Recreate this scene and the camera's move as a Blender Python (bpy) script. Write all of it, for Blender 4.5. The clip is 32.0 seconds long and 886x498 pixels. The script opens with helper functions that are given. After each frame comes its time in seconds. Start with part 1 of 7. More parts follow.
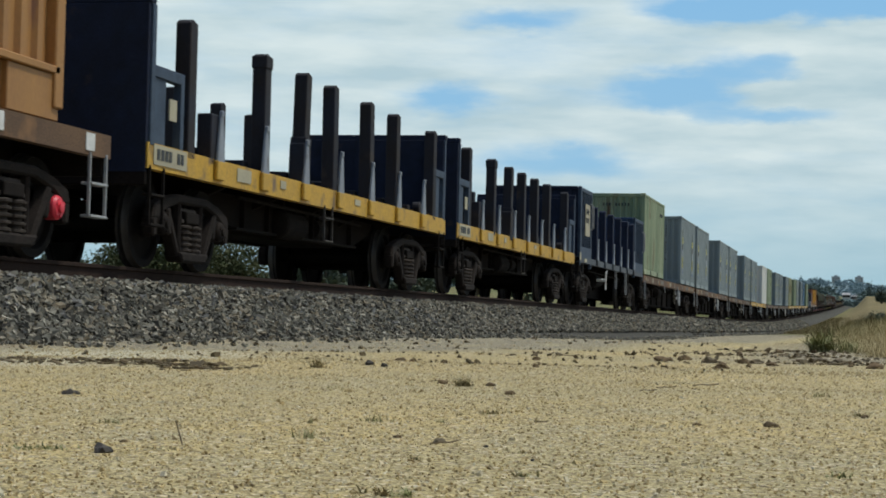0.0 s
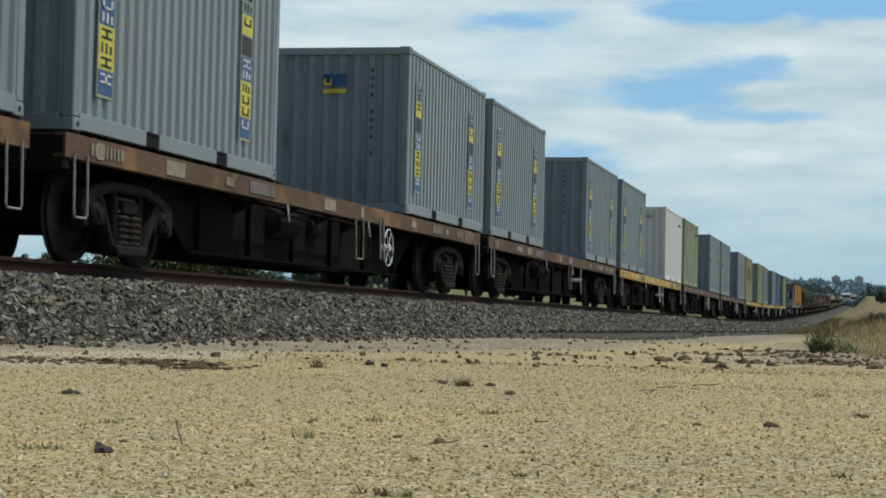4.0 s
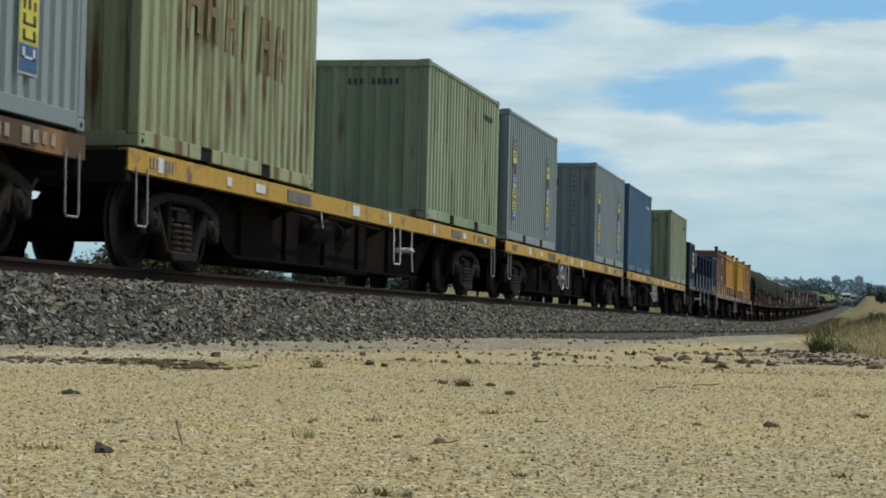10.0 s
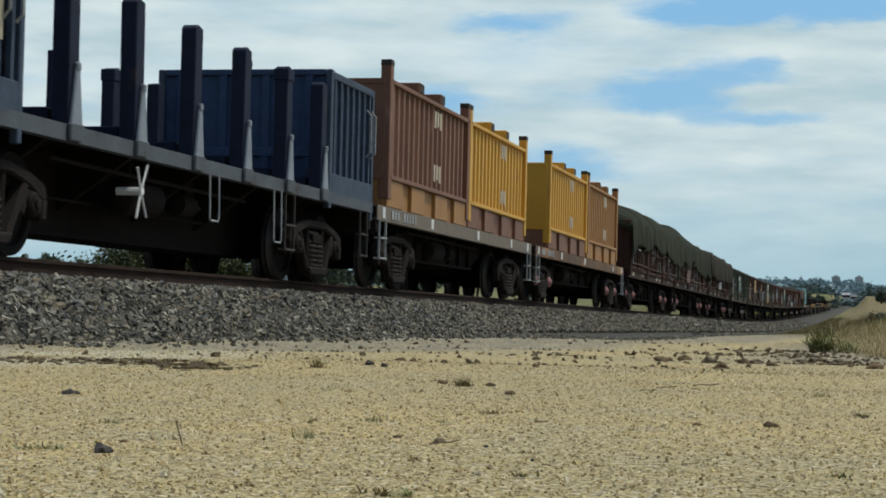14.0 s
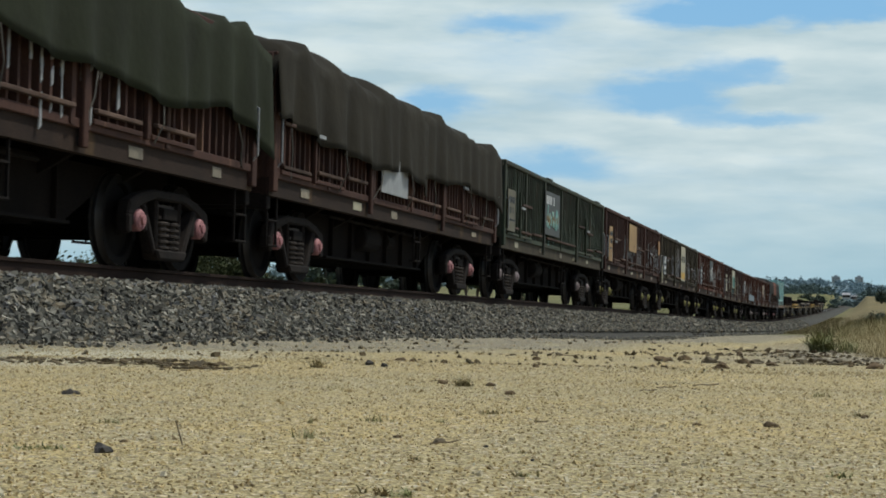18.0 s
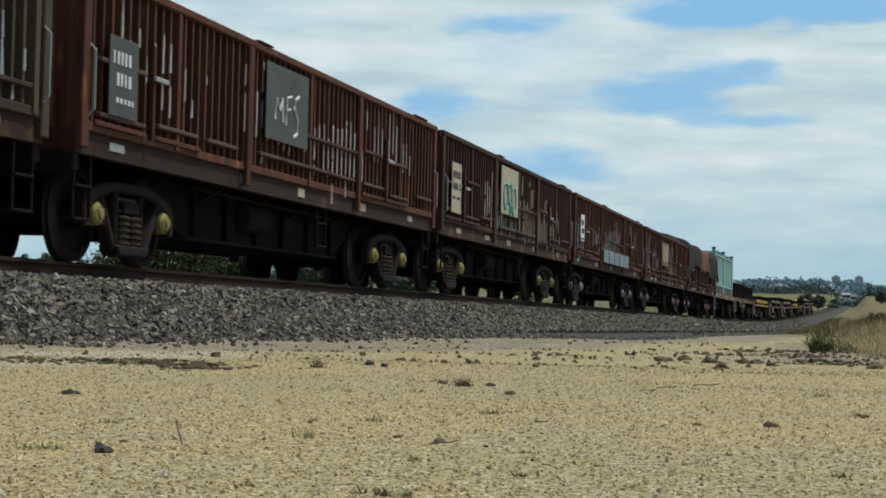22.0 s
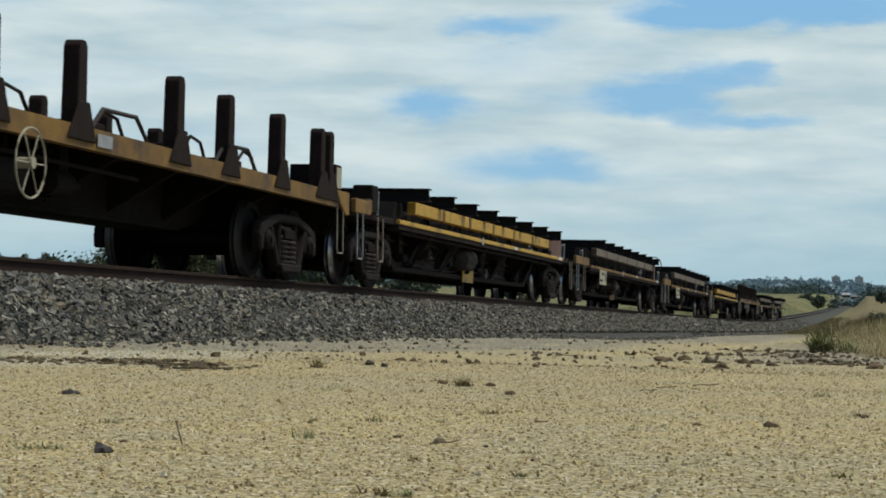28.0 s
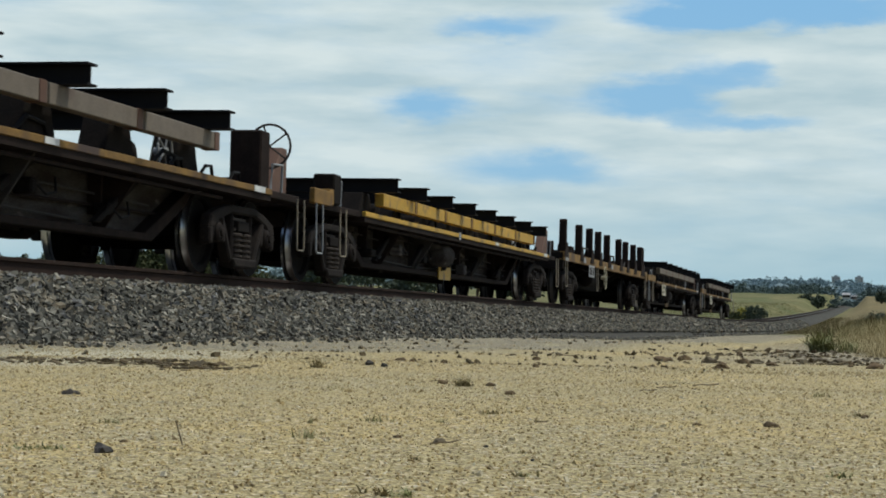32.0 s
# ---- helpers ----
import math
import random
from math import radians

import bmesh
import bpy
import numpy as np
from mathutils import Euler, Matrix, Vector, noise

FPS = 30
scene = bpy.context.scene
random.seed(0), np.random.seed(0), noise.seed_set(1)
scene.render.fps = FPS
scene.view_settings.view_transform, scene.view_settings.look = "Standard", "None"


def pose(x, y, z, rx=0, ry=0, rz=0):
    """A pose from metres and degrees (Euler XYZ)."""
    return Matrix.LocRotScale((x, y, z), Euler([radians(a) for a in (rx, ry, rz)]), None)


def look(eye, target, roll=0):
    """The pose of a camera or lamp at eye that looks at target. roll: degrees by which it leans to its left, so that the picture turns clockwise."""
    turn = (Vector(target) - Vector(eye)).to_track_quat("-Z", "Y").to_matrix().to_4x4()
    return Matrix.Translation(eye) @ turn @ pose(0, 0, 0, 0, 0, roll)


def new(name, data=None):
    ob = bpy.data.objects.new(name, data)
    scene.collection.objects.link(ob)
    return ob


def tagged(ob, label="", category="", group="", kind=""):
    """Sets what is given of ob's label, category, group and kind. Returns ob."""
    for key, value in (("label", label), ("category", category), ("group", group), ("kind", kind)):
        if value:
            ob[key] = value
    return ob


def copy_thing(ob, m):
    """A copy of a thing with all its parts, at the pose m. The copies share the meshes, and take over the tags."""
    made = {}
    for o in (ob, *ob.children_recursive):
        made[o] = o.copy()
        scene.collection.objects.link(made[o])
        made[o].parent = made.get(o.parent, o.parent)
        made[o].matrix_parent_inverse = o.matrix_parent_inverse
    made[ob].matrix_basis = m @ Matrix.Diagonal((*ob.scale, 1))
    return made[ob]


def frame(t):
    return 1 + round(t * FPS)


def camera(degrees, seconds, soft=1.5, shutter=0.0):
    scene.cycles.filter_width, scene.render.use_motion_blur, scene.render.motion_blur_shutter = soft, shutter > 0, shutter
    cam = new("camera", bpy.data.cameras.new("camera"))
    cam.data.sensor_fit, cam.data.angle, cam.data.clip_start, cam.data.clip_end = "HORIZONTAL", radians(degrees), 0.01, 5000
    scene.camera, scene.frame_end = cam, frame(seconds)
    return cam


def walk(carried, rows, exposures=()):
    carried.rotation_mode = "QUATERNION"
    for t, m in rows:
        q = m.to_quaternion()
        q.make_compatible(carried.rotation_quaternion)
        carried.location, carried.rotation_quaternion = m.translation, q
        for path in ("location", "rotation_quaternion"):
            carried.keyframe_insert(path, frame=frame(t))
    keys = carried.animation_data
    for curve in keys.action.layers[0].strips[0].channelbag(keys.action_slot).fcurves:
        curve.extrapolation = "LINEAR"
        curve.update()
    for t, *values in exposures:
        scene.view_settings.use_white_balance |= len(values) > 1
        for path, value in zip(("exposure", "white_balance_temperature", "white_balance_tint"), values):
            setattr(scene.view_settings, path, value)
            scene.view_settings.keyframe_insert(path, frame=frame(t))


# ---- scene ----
# World: x runs along the track away from the lens, y to the track's side, z up. Sand in front of the lens is z = 0.
FOV = 26.05
EYE = (0.0, 0.0, 0.22)
YAW, TILT, LEAN = radians(12.492), radians(2.102), 1.359
AIM = (math.cos(TILT) * math.cos(YAW), math.cos(TILT) * math.sin(YAW), EYE[2] + math.sin(TILT))
cam = camera(FOV, 32.0, soft=1.8, shutter=0.06)
walk(cam, [(0, look(EYE, AIM, LEAN)), (32, look(EYE, AIM, LEAN))],
     exposures=[(0, -0.04, 6300, 4), (12, -0.05, 6300, 4), (17, -0.07, 6300, 4), (24, -0.03, 6300, 4), (28, -0.10, 6320, 4), (29.5, 0.02, 6400, 4), (31, 0.0, 6400, 4), (32, -0.09, 6320, 4)])

SPEED = 16.21          # the train's speed, m/s
MID = 8.19             # the track's centre line, y
RAIL = 0.68            # top of the rail in front of the lens, z

# ---- sky, sun ----
SUN_FROM = Vector((0.16, -0.44, 1.0)).normalized()
world = bpy.data.worlds.new("sky")
scene.world = world
world.use_nodes = True
wn = world.node_tree
sky = wn.nodes.new("ShaderNodeTexSky")
sky.sky_type, sky.sun_disc = "NISHITA", False
sky.sun_elevation = math.asin(SUN_FROM.z)
sky.sun_rotation = math.atan2(SUN_FROM.x, SUN_FROM.y)
sky.air_density, sky.dust_density = 1.0, 2.0
wn.links.new(sky.outputs[0], wn.nodes["Background"].inputs[0])
wn.nodes["Background"].inputs[1].default_value = 0.095
sun_data = bpy.data.lights.new("sun", "SUN")
sun_data.energy, sun_data.angle, sun_data.color = 2.45, radians(2.0), (1.0, 0.965, 0.90)
sun = new("sun", sun_data)
sun.matrix_world = look(SUN_FROM * 100, (0, 0, 0))
# ---- materials ----
def shade(name, base, rough=0.7, metal=0.0, second=None, mix=0.5, scale=6.0, grain=0.0, grain_scale=60.0,
          bump=0.0, bump_scale=40.0, dirt=None, dirt_at=0.62, dirt_scale=2.5, stretch=(1, 1, 1), spread=0.12, random=0.0, spec=0.5):
    """A surface with two scales of variation: broad patches towards `second`, fine grain, and dirt or rust with its own outline."""
    m = bpy.data.materials.new(name)
    m.use_nodes = True
    nt = m.node_tree
    b = nt.nodes["Principled BSDF"]
    b.inputs["Roughness"].default_value, b.inputs["Metallic"].default_value = rough, metal
    b.inputs["Specular IOR Level"].default_value = spec
    co = nt.nodes.new("ShaderNodeTexCoord")
    mp = nt.nodes.new("ShaderNodeMapping")
    mp.inputs["Scale"].default_value = stretch
    # every piece takes another stretch of the same wear
    own = nt.nodes.new("ShaderNodeObjectInfo")
    shift = nt.nodes.new("ShaderNodeVectorMath")
    shift.operation = "MULTIPLY_ADD"
    shift.inputs[1].default_value = (41.0, 23.0, 17.0)
    nt.links.new(own.outputs["Random"], shift.inputs[0])
    nt.links.new(co.outputs["Object"], shift.inputs[2])
    nt.links.new(shift.outputs[0], mp.inputs[0])

    def noisy(sc, detail=4.0):
        n = nt.nodes.new("ShaderNodeTexNoise")
        n.inputs["Scale"].default_value, n.inputs["Detail"].default_value = sc, detail
        nt.links.new(mp.outputs[0], n.inputs["Vector"])
        return n.outputs["Fac"]

    def ramp(src, lo, hi):
        r = nt.nodes.new("ShaderNodeMapRange")
        r.inputs["From Min"].default_value, r.inputs["From Max"].default_value = lo, hi
        nt.links.new(src, r.inputs["Value"])
        return r.outputs["Result"]

    def blend(fac, a, c):
        x = nt.nodes.new("ShaderNodeMix")
        x.data_type = "RGBA"
        nt.links.new(fac, x.inputs["Factor"])
        for sock, v in ((x.inputs["A"], a), (x.inputs["B"], c)):
            if isinstance(v, tuple):
                sock.default_value = (*v, 1)
            else:
                nt.links.new(v, sock)
        return x.outputs["Result"]

    second = second or tuple(c * 0.72 for c in base)
    col = blend(ramp(noisy(scale), 0.5 - mix * 0.4, 0.5 + 0.5 * (1.1 - mix)), base, second)
    if grain:
        lo = tuple(c * (1 - grain) for c in base)
        g = nt.nodes.new("ShaderNodeMix")
        g.data_type, g.blend_type = "RGBA", "MULTIPLY"
        g.inputs["Factor"].default_value = 1.0
        nt.links.new(col, g.inputs["A"])
        nt.links.new(blend(ramp(noisy(grain_scale, 2.0), 0.35, 0.65), (1 - grain,) * 3, (1 + grain * 0.5,) * 3), g.inputs["B"])
        col = g.outputs["Result"]
    if dirt:
        col = blend(ramp(noisy(dirt_scale, 8.0), dirt_at, dirt_at + spread), col, dirt)
    if random:
        info = nt.nodes.new("ShaderNodeObjectInfo")
        h = nt.nodes.new("ShaderNodeHueSaturation")
        nt.links.new(col, h.inputs["Color"])
        r = nt.nodes.new("ShaderNodeMapRange")
        r.inputs["To Min"].default_value, r.inputs["To Max"].default_value = 1 - random, 1 + random
        nt.links.new(info.outputs["Random"], r.inputs["Value"])
        nt.links.new(r.outputs["Result"], h.inputs["Value"])
        col = h.outputs["Color"]
    nt.links.new(col, b.inputs["Base Color"])
    if bump:
        bp = nt.nodes.new("ShaderNodeBump")
        bp.inputs["Strength"].default_value, bp.inputs["Distance"].default_value = bump, 0.02
        nt.links.new(noisy(bump_scale, 6.0), bp.inputs["Height"])
        nt.links.new(bp.outputs[0], b.inputs["Normal"])
    return m


GRIME = (0.035, 0.028, 0.023)
M_steel = shade("worn_rail_steel", (0.30, 0.27, 0.24), 0.35, 0.9, (0.2, 0.15, 0.12), grain=0.3)
M_railweb = shade("rusty_rail", (0.045, 0.029, 0.022), 0.9, 0.0, (0.03, 0.02, 0.016), grain=0.3, spec=.1)
M_under = shade("grimy_black_underframe", (0.013, 0.011, 0.010), 0.9, 0.0, (0.022, 0.017, 0.014), grain=0.3, bump=0.2, spec=.1)
M_web = shade("sooty_brown_girder", (0.012, 0.010, 0.009), 0.95, 0.0, (0.020, 0.015, 0.012), scale=1.2, mix=.4, grain=0.3, dirt=(0.024, 0.018, 0.014), dirt_at=0.68, dirt_scale=1.5, spec=.06)
M_bogie = shade("brown_dusted_cast_steel", (0.030, 0.023, 0.019), 0.9, 0.0, (0.013, 0.011, 0.010), scale=3, mix=.5, grain=0.3, bump=0.3, bump_scale=25, spec=.15)
M_wheel = shade("dark_wheel_steel", (0.013, 0.011, 0.010), 0.9, 0.0, (0.009, 0.008, 0.007), grain=0.2, spec=.12)
M_tread = shade("dull_wheel_tread", (0.10, 0.092, 0.085), 0.5, 0.6, (0.06, 0.055, 0.05))
M_polish = shade("polished_wheel_tread", (0.60, 0.60, 0.60), 0.28, 1.0, (0.45, 0.44, 0.43))
M_yellow = shade("faded_yellow_paint", (0.58, 0.335, 0.028), 0.6, 0.0, (0.45, 0.27, 0.04), grain=0.15, grain_scale=30, dirt=(0.17, 0.11, 0.06), dirt_at=0.58, dirt_scale=3.0, random=0.06)
M_rustdeck = shade("rust_brown_sill", (0.165, 0.092, 0.044), 0.85, 0.0, (0.085, 0.050, 0.030), scale=1.3, mix=.7, grain=0.3, dirt=(0.30, 0.155, 0.062), dirt_at=0.56, dirt_scale=1.1, random=.15)
M_bluegrey = shade("weathered_blue_grey_paint", (0.062, 0.088, 0.130), 0.65, 0.0, (0.040, 0.055, 0.082), grain=0.15, dirt=(0.07, 0.05, 0.045), dirt_at=0.64, spec=.2)
M_sillblue = shade("worn_grey_blue_sill_paint", (0.115, 0.130, 0.145), 0.75, 0.0, (0.07, 0.078, 0.088), scale=2.5, mix=.6, grain=0.2, dirt=(0.06, 0.048, 0.04), dirt_at=0.6, spec=.25)
M_navy = shade("dark_navy_paint", (0.016, 0.023, 0.050), 0.75, 0.0, (0.013, 0.016, 0.028), grain=0.15, dirt=(0.05, 0.04, 0.035), dirt_at=0.63, spec=.2)
M_blue = shade("dull_blue_paint", (0.045, 0.08, 0.16), 0.55, 0.0, (0.035, 0.055, 0.10), grain=0.15, dirt=(0.05, 0.035, 0.03), dirt_at=0.66, spec=.2)
M_palegrey = shade("pale_grey_paint", (0.36, 0.37, 0.37), 0.6, 0.0, (0.25, 0.25, 0.25), grain=0.15, dirt=GRIME, dirt_at=0.66)
M_dullgrey = shade("dull_grey_stencil_field", (0.20, 0.18, 0.155), 0.75, 0.0, (0.12, 0.10, 0.085), scale=5, grain=0.2, dirt=(0.09, 0.055, 0.04), dirt_at=0.58)
M_black = shade("flat_black", (0.015, 0.014, 0.014), 0.8, spec=.15)
M_pink = shade("faded_pink_axle_cap", (0.46, 0.20, 0.20), 0.7, 0.0, (0.26, 0.12, 0.12), grain=0.2)
M_red = shade("bright_red_axle_cap", (0.75, 0.04, 0.07), 0.45, 0.0, (0.6, 0.03, 0.05))
M_capyel = shade("yellow_axle_cap", (0.30, 0.27, 0.06), 0.7, 0.0, (0.17, 0.15, 0.05), grain=0.2)

C_grey = shade("slate_grey_container_paint", (0.252, 0.296, 0.300), 0.55, 0.0, (0.205, 0.245, 0.25), scale=1.2, grain=0.08, dirt=(0.16, 0.15, 0.14), dirt_at=0.66, stretch=(1, 1, 0.35), random=0.07)
C_green = shade("mossy_green_container_paint", (0.40, 0.43, 0.275), 0.7, 0.0, (0.20, 0.265, 0.16), scale=1.1, mix=0.8, grain=0.12, dirt=(0.15, 0.085, 0.04), dirt_at=0.60, dirt_scale=2.0, stretch=(1.6, 1.6, 0.3), random=0.1)
C_rustgreen = shade("rust_streaked_olive_paint", (0.38, 0.42, 0.255), 0.7, 0.0, (0.27, 0.28, 0.14), scale=1.3, mix=0.7, grain=0.15, dirt=(0.13, 0.068, 0.03), dirt_at=0.53, dirt_scale=2.6, stretch=(2.2, 2.2, 0.25))
C_white = shade("cream_white_container_paint", (0.76, 0.76, 0.70), 0.55, 0.0, (0.66, 0.66, 0.60), scale=1.2, grain=0.05, dirt=(0.35, 0.3, 0.22), dirt_at=0.68, stretch=(1.5, 1.5, 0.3))
C_blue = shade("royal_blue_container_paint", (0.050, 0.135, 0.235), 0.55, 0.0, (0.04, 0.10, 0.18), scale=1.2, grain=0.08, stretch=(1, 1, 0.3))
B_yellow = shade("mustard_yellow_box_paint", (0.62, 0.34, 0.03), 0.55, 0.0, (0.53, 0.28, 0.03), scale=1.5, grain=0.08, dirt=(0.3, 0.13, 0.05), dirt_at=0.67, stretch=(1.4, 1.4, 0.4))
B_orange = shade("ochre_orange_box_paint", (0.37, 0.185, 0.05), 0.6, 0.0, (0.29, 0.14, 0.045), scale=1.5, grain=0.1, dirt=(0.2, 0.09, 0.05), dirt_at=0.64, stretch=(1.4, 1.4, 0.4))
B_brown = shade("faded_rust_brown_box_paint", (0.215, 0.10, 0.055), 0.65, 0.0, (0.15, 0.068, 0.04), scale=1.5, grain=0.12, dirt=(0.31, 0.16, 0.10), dirt_at=0.62, stretch=(1.4, 1.4, 0.4))
B_aqua = shade("pale_aqua_box_paint", (0.30, 0.50, 0.47), 0.5, 0.0, (0.26, 0.43, 0.41), scale=1.5, grain=0.06, dirt=(0.3, 0.25, 0.18), dirt_at=0.69)
O_green = shade("dark_green_wagon_paint", (0.06, 0.075, 0.048), 0.75, 0.0, (0.045, 0.04, 0.03), scale=1.5, grain=0.25, dirt=(0.10, 0.05, 0.035), dirt_at=0.6, stretch=(1.5, 1.5, 0.4), spec=.2, random=.22)
O_brown = shade("dark_oxide_wagon_paint", (0.082, 0.041, 0.030), 0.85, 0.0, (0.048, 0.027, 0.022), scale=1.5, grain=0.25, dirt=(0.15, 0.085, 0.055), dirt_at=0.63, stretch=(2.5, 2.5, 0.7), spec=.2, random=.28)
O_red = shade("red_oxide_wagon_paint", (0.118, 0.047, 0.028), 0.85, 0.0, (0.058, 0.027, 0.019), scale=1.5, grain=0.22, dirt=(0.24, 0.09, 0.04), dirt_at=0.62, stretch=(2.5, 2.5, 0.7), spec=.2, random=.28)
O_olive = shade("olive_drab_wagon_paint", (0.085, 0.072, 0.045), 0.85, 0.0, (0.045, 0.034, 0.026), scale=1.5, grain=0.25, dirt=(0.04, 0.03, 0.025), dirt_at=0.6, stretch=(1.5, 1.5, 0.4), spec=.2, random=.25)
T_green = shade("dark_green_canvas", (0.030, 0.035, 0.019), 0.95, 0.0, (0.020, 0.022, 0.013), scale=1.4, grain=0.15, grain_scale=90, bump=0.7, bump_scale=5, spec=.2)
T_brown = shade("dark_olive_brown_canvas", (0.036, 0.031, 0.021), 0.95, 0.0, (0.024, 0.021, 0.015), scale=1.4, grain=0.15, grain_scale=90, bump=0.7, bump_scale=5, spec=.2)
T_black = shade("black_brown_canvas", (0.030, 0.029, 0.025), 0.9, 0.0, (0.020, 0.019, 0.017), scale=1.4, grain=0.15, grain_scale=90, bump=0.7, bump_scale=5, spec=.2)
T_orange = shade("faded_orange_canvas", (0.18, 0.062, 0.03), 0.9, 0.0, (0.12, 0.045, 0.028), scale=1.4, grain=0.15, grain_scale=90, bump=0.7, bump_scale=5)
S_beige = shade("bare_beige_beam_paint", (0.19, 0.155, 0.115), 0.7, 0.0, (0.14, 0.11, 0.082), grain=0.15, dirt=(0.12, 0.08, 0.06), dirt_at=0.64)
S_dust = shade("dust_grey_brown_steel", (0.05, 0.042, 0.036), 0.85, 0.0, (0.035, 0.03, 0.026), scale=2.5, mix=.6, grain=0.25)
S_bar = shade("worn_pale_door_bar", (0.135, 0.088, 0.066), 0.85, 0.0, (0.06, 0.037, 0.028), scale=2.5, mix=.7, grain=0.25, random=.35, spec=.2)
S_web = shade("pale_dusted_girder_web", (0.125, 0.116, 0.108), 0.9, 0.0, (0.035, 0.027, 0.023), scale=2.6, mix=.85, grain=0.35, dirt=(0.23, 0.205, 0.18), dirt_at=0.57, dirt_scale=3.2, stretch=(.45, .45, 1.6), spec=.15)
S_brown = shade("dark_brown_steel", (0.030, 0.020, 0.016), 0.85, 0.0, (0.018, 0.013, 0.011), grain=0.25, spec=.1)
K_yellow = shade("yellow_lettering_panel", (0.70, 0.62, 0.05), 0.5)
K_blue = shade("blue_lettering_panel", (0.03, 0.10, 0.26), 0.5)
K_white = shade("white_lettering", (0.75, 0.75, 0.72), 0.6, grain=0.1)
K_dark = shade("dark_lettering", (0.03, 0.035, 0.04), 0.6)
K_teal = shade("teal_graffiti", (0.10, 0.30, 0.27), 0.6, 0.0, (0.3, 0.42, 0.36), scale=3)
K_cream = shade("cream_panel_paint", (0.46, 0.42, 0.29), 0.65, 0.0, (0.36, 0.32, 0.22), scale=2, grain=0.12, dirt=(0.2, 0.12, 0.07), dirt_at=0.64)
K_slate = shade("slate_panel_paint", (0.075, 0.081, 0.078), 0.7, 0.0, (0.05, 0.055, 0.052), scale=2, grain=0.12)
K_rustpanel = shade("brown_panel_paint", (0.15, 0.075, 0.045), 0.7, 0.0, (0.11, 0.055, 0.035), scale=2, grain=0.15)

# the shade between the ribs is put into these sheets' dark base colour
O_sheet = shade("shade_dark_side_sheet", (0.034, 0.020, 0.016), 0.95, 0.0, (0.018, 0.013, 0.011), scale=1.5, grain=0.3, dirt=(0.065, 0.032, 0.02), dirt_at=0.62, stretch=(1.5, 1.5, 0.4), spec=.1)
O_sheetg = shade("shade_dark_green_sheet", (0.020, 0.022, 0.015), 0.95, 0.0, (0.013, 0.011, 0.009), scale=1.5, grain=0.3, dirt=(0.05, 0.028, 0.02), dirt_at=0.62, stretch=(1.5, 1.5, 0.4), spec=.1)
O_sill = shade("rust_and_ochre_stained_sill", (0.058, 0.036, 0.025), 0.9, 0.0, (0.030, 0.021, 0.017), scale=1.3, mix=.6, grain=0.3, dirt=(0.17, 0.105, 0.05), dirt_at=0.58, dirt_scale=1.1, random=.2, spec=.2)
K_chalk = shade("flaking_chalky_paint", (0.42, 0.40, 0.37), 0.8, 0.0, (0.28, 0.25, 0.23), scale=8, grain=0.25, random=.15)
K_ochre = shade("rusty_ochre_bare_panel", (0.40, 0.26, 0.115), 0.8, 0.0, (0.30, 0.18, 0.08), scale=2.2, grain=0.2, dirt=(0.09, 0.05, 0.03), dirt_at=0.58, dirt_scale=2.4)
K_bluegrey = shade("pale_blue_grey_patch_paint", (0.20, 0.25, 0.285), 0.65, 0.0, (0.155, 0.19, 0.21), scale=2, grain=0.12, dirt=(0.09, 0.055, 0.04), dirt_at=0.64)
M_post = shade("dark_weathered_post_paint", (0.022, 0.026, 0.040), 0.75, 0.0, (0.026, 0.020, 0.017), scale=2.2, mix=.6, grain=0.2, dirt=(0.06, 0.045, 0.038), dirt_at=0.63, spec=.25)
M_pocket = shade("pale_worn_pocket_paint", (0.26, 0.29, 0.33), 0.65, 0.0, (0.19, 0.21, 0.24), scale=4, grain=0.15, dirt=(0.09, 0.07, 0.06), dirt_at=0.66)
S_deckyel = shade("rubbed_ochre_sill_paint", (0.29, 0.155, 0.020), 0.75, 0.0, (0.11, 0.06, 0.02), scale=2.2, mix=.6, grain=0.25, dirt=(0.06, 0.035, 0.025), dirt_at=0.56, dirt_scale=1.6)
M_capgrey = shade("dusty_pinkish_grey_axle_cap", (0.34, 0.27, 0.26), 0.7, 0.0, (0.22, 0.16, 0.15), scale=14, grain=0.25)
G_moss = shade("faded_moss_green_paint", (0.085, 0.115, 0.075), 0.8, 0.0, (0.05, 0.062, 0.042), scale=6, grain=0.25)
G_sand = shade("faded_sand_yellow_paint", (0.30, 0.23, 0.10), 0.8, 0.0, (0.18, 0.13, 0.07), scale=6, grain=0.25)
M_rope = shade("weathered_rope", (0.16, 0.145, 0.12), 0.9, 0.0, (0.10, 0.09, 0.075), scale=20)
M_spring = shade("dusty_brown_spring_steel", (0.075, 0.060, 0.049), 0.8, 0.0, (0.03, 0.024, 0.02), grain=0.25, spec=.2)
K_board = shade("dull_olive_board_paint", (0.16, 0.145, 0.095), 0.75, 0.0, (0.10, 0.09, 0.06), scale=3, grain=0.2, dirt=(0.05, 0.04, 0.03), dirt_at=0.6)
M_plate = shade("dingy_cream_plate_paint", (0.34, 0.29, 0.21), 0.7, 0.0, (0.2, 0.16, 0.11), scale=9, grain=0.2, dirt=(0.1, 0.065, 0.045), dirt_at=0.6, random=.25)
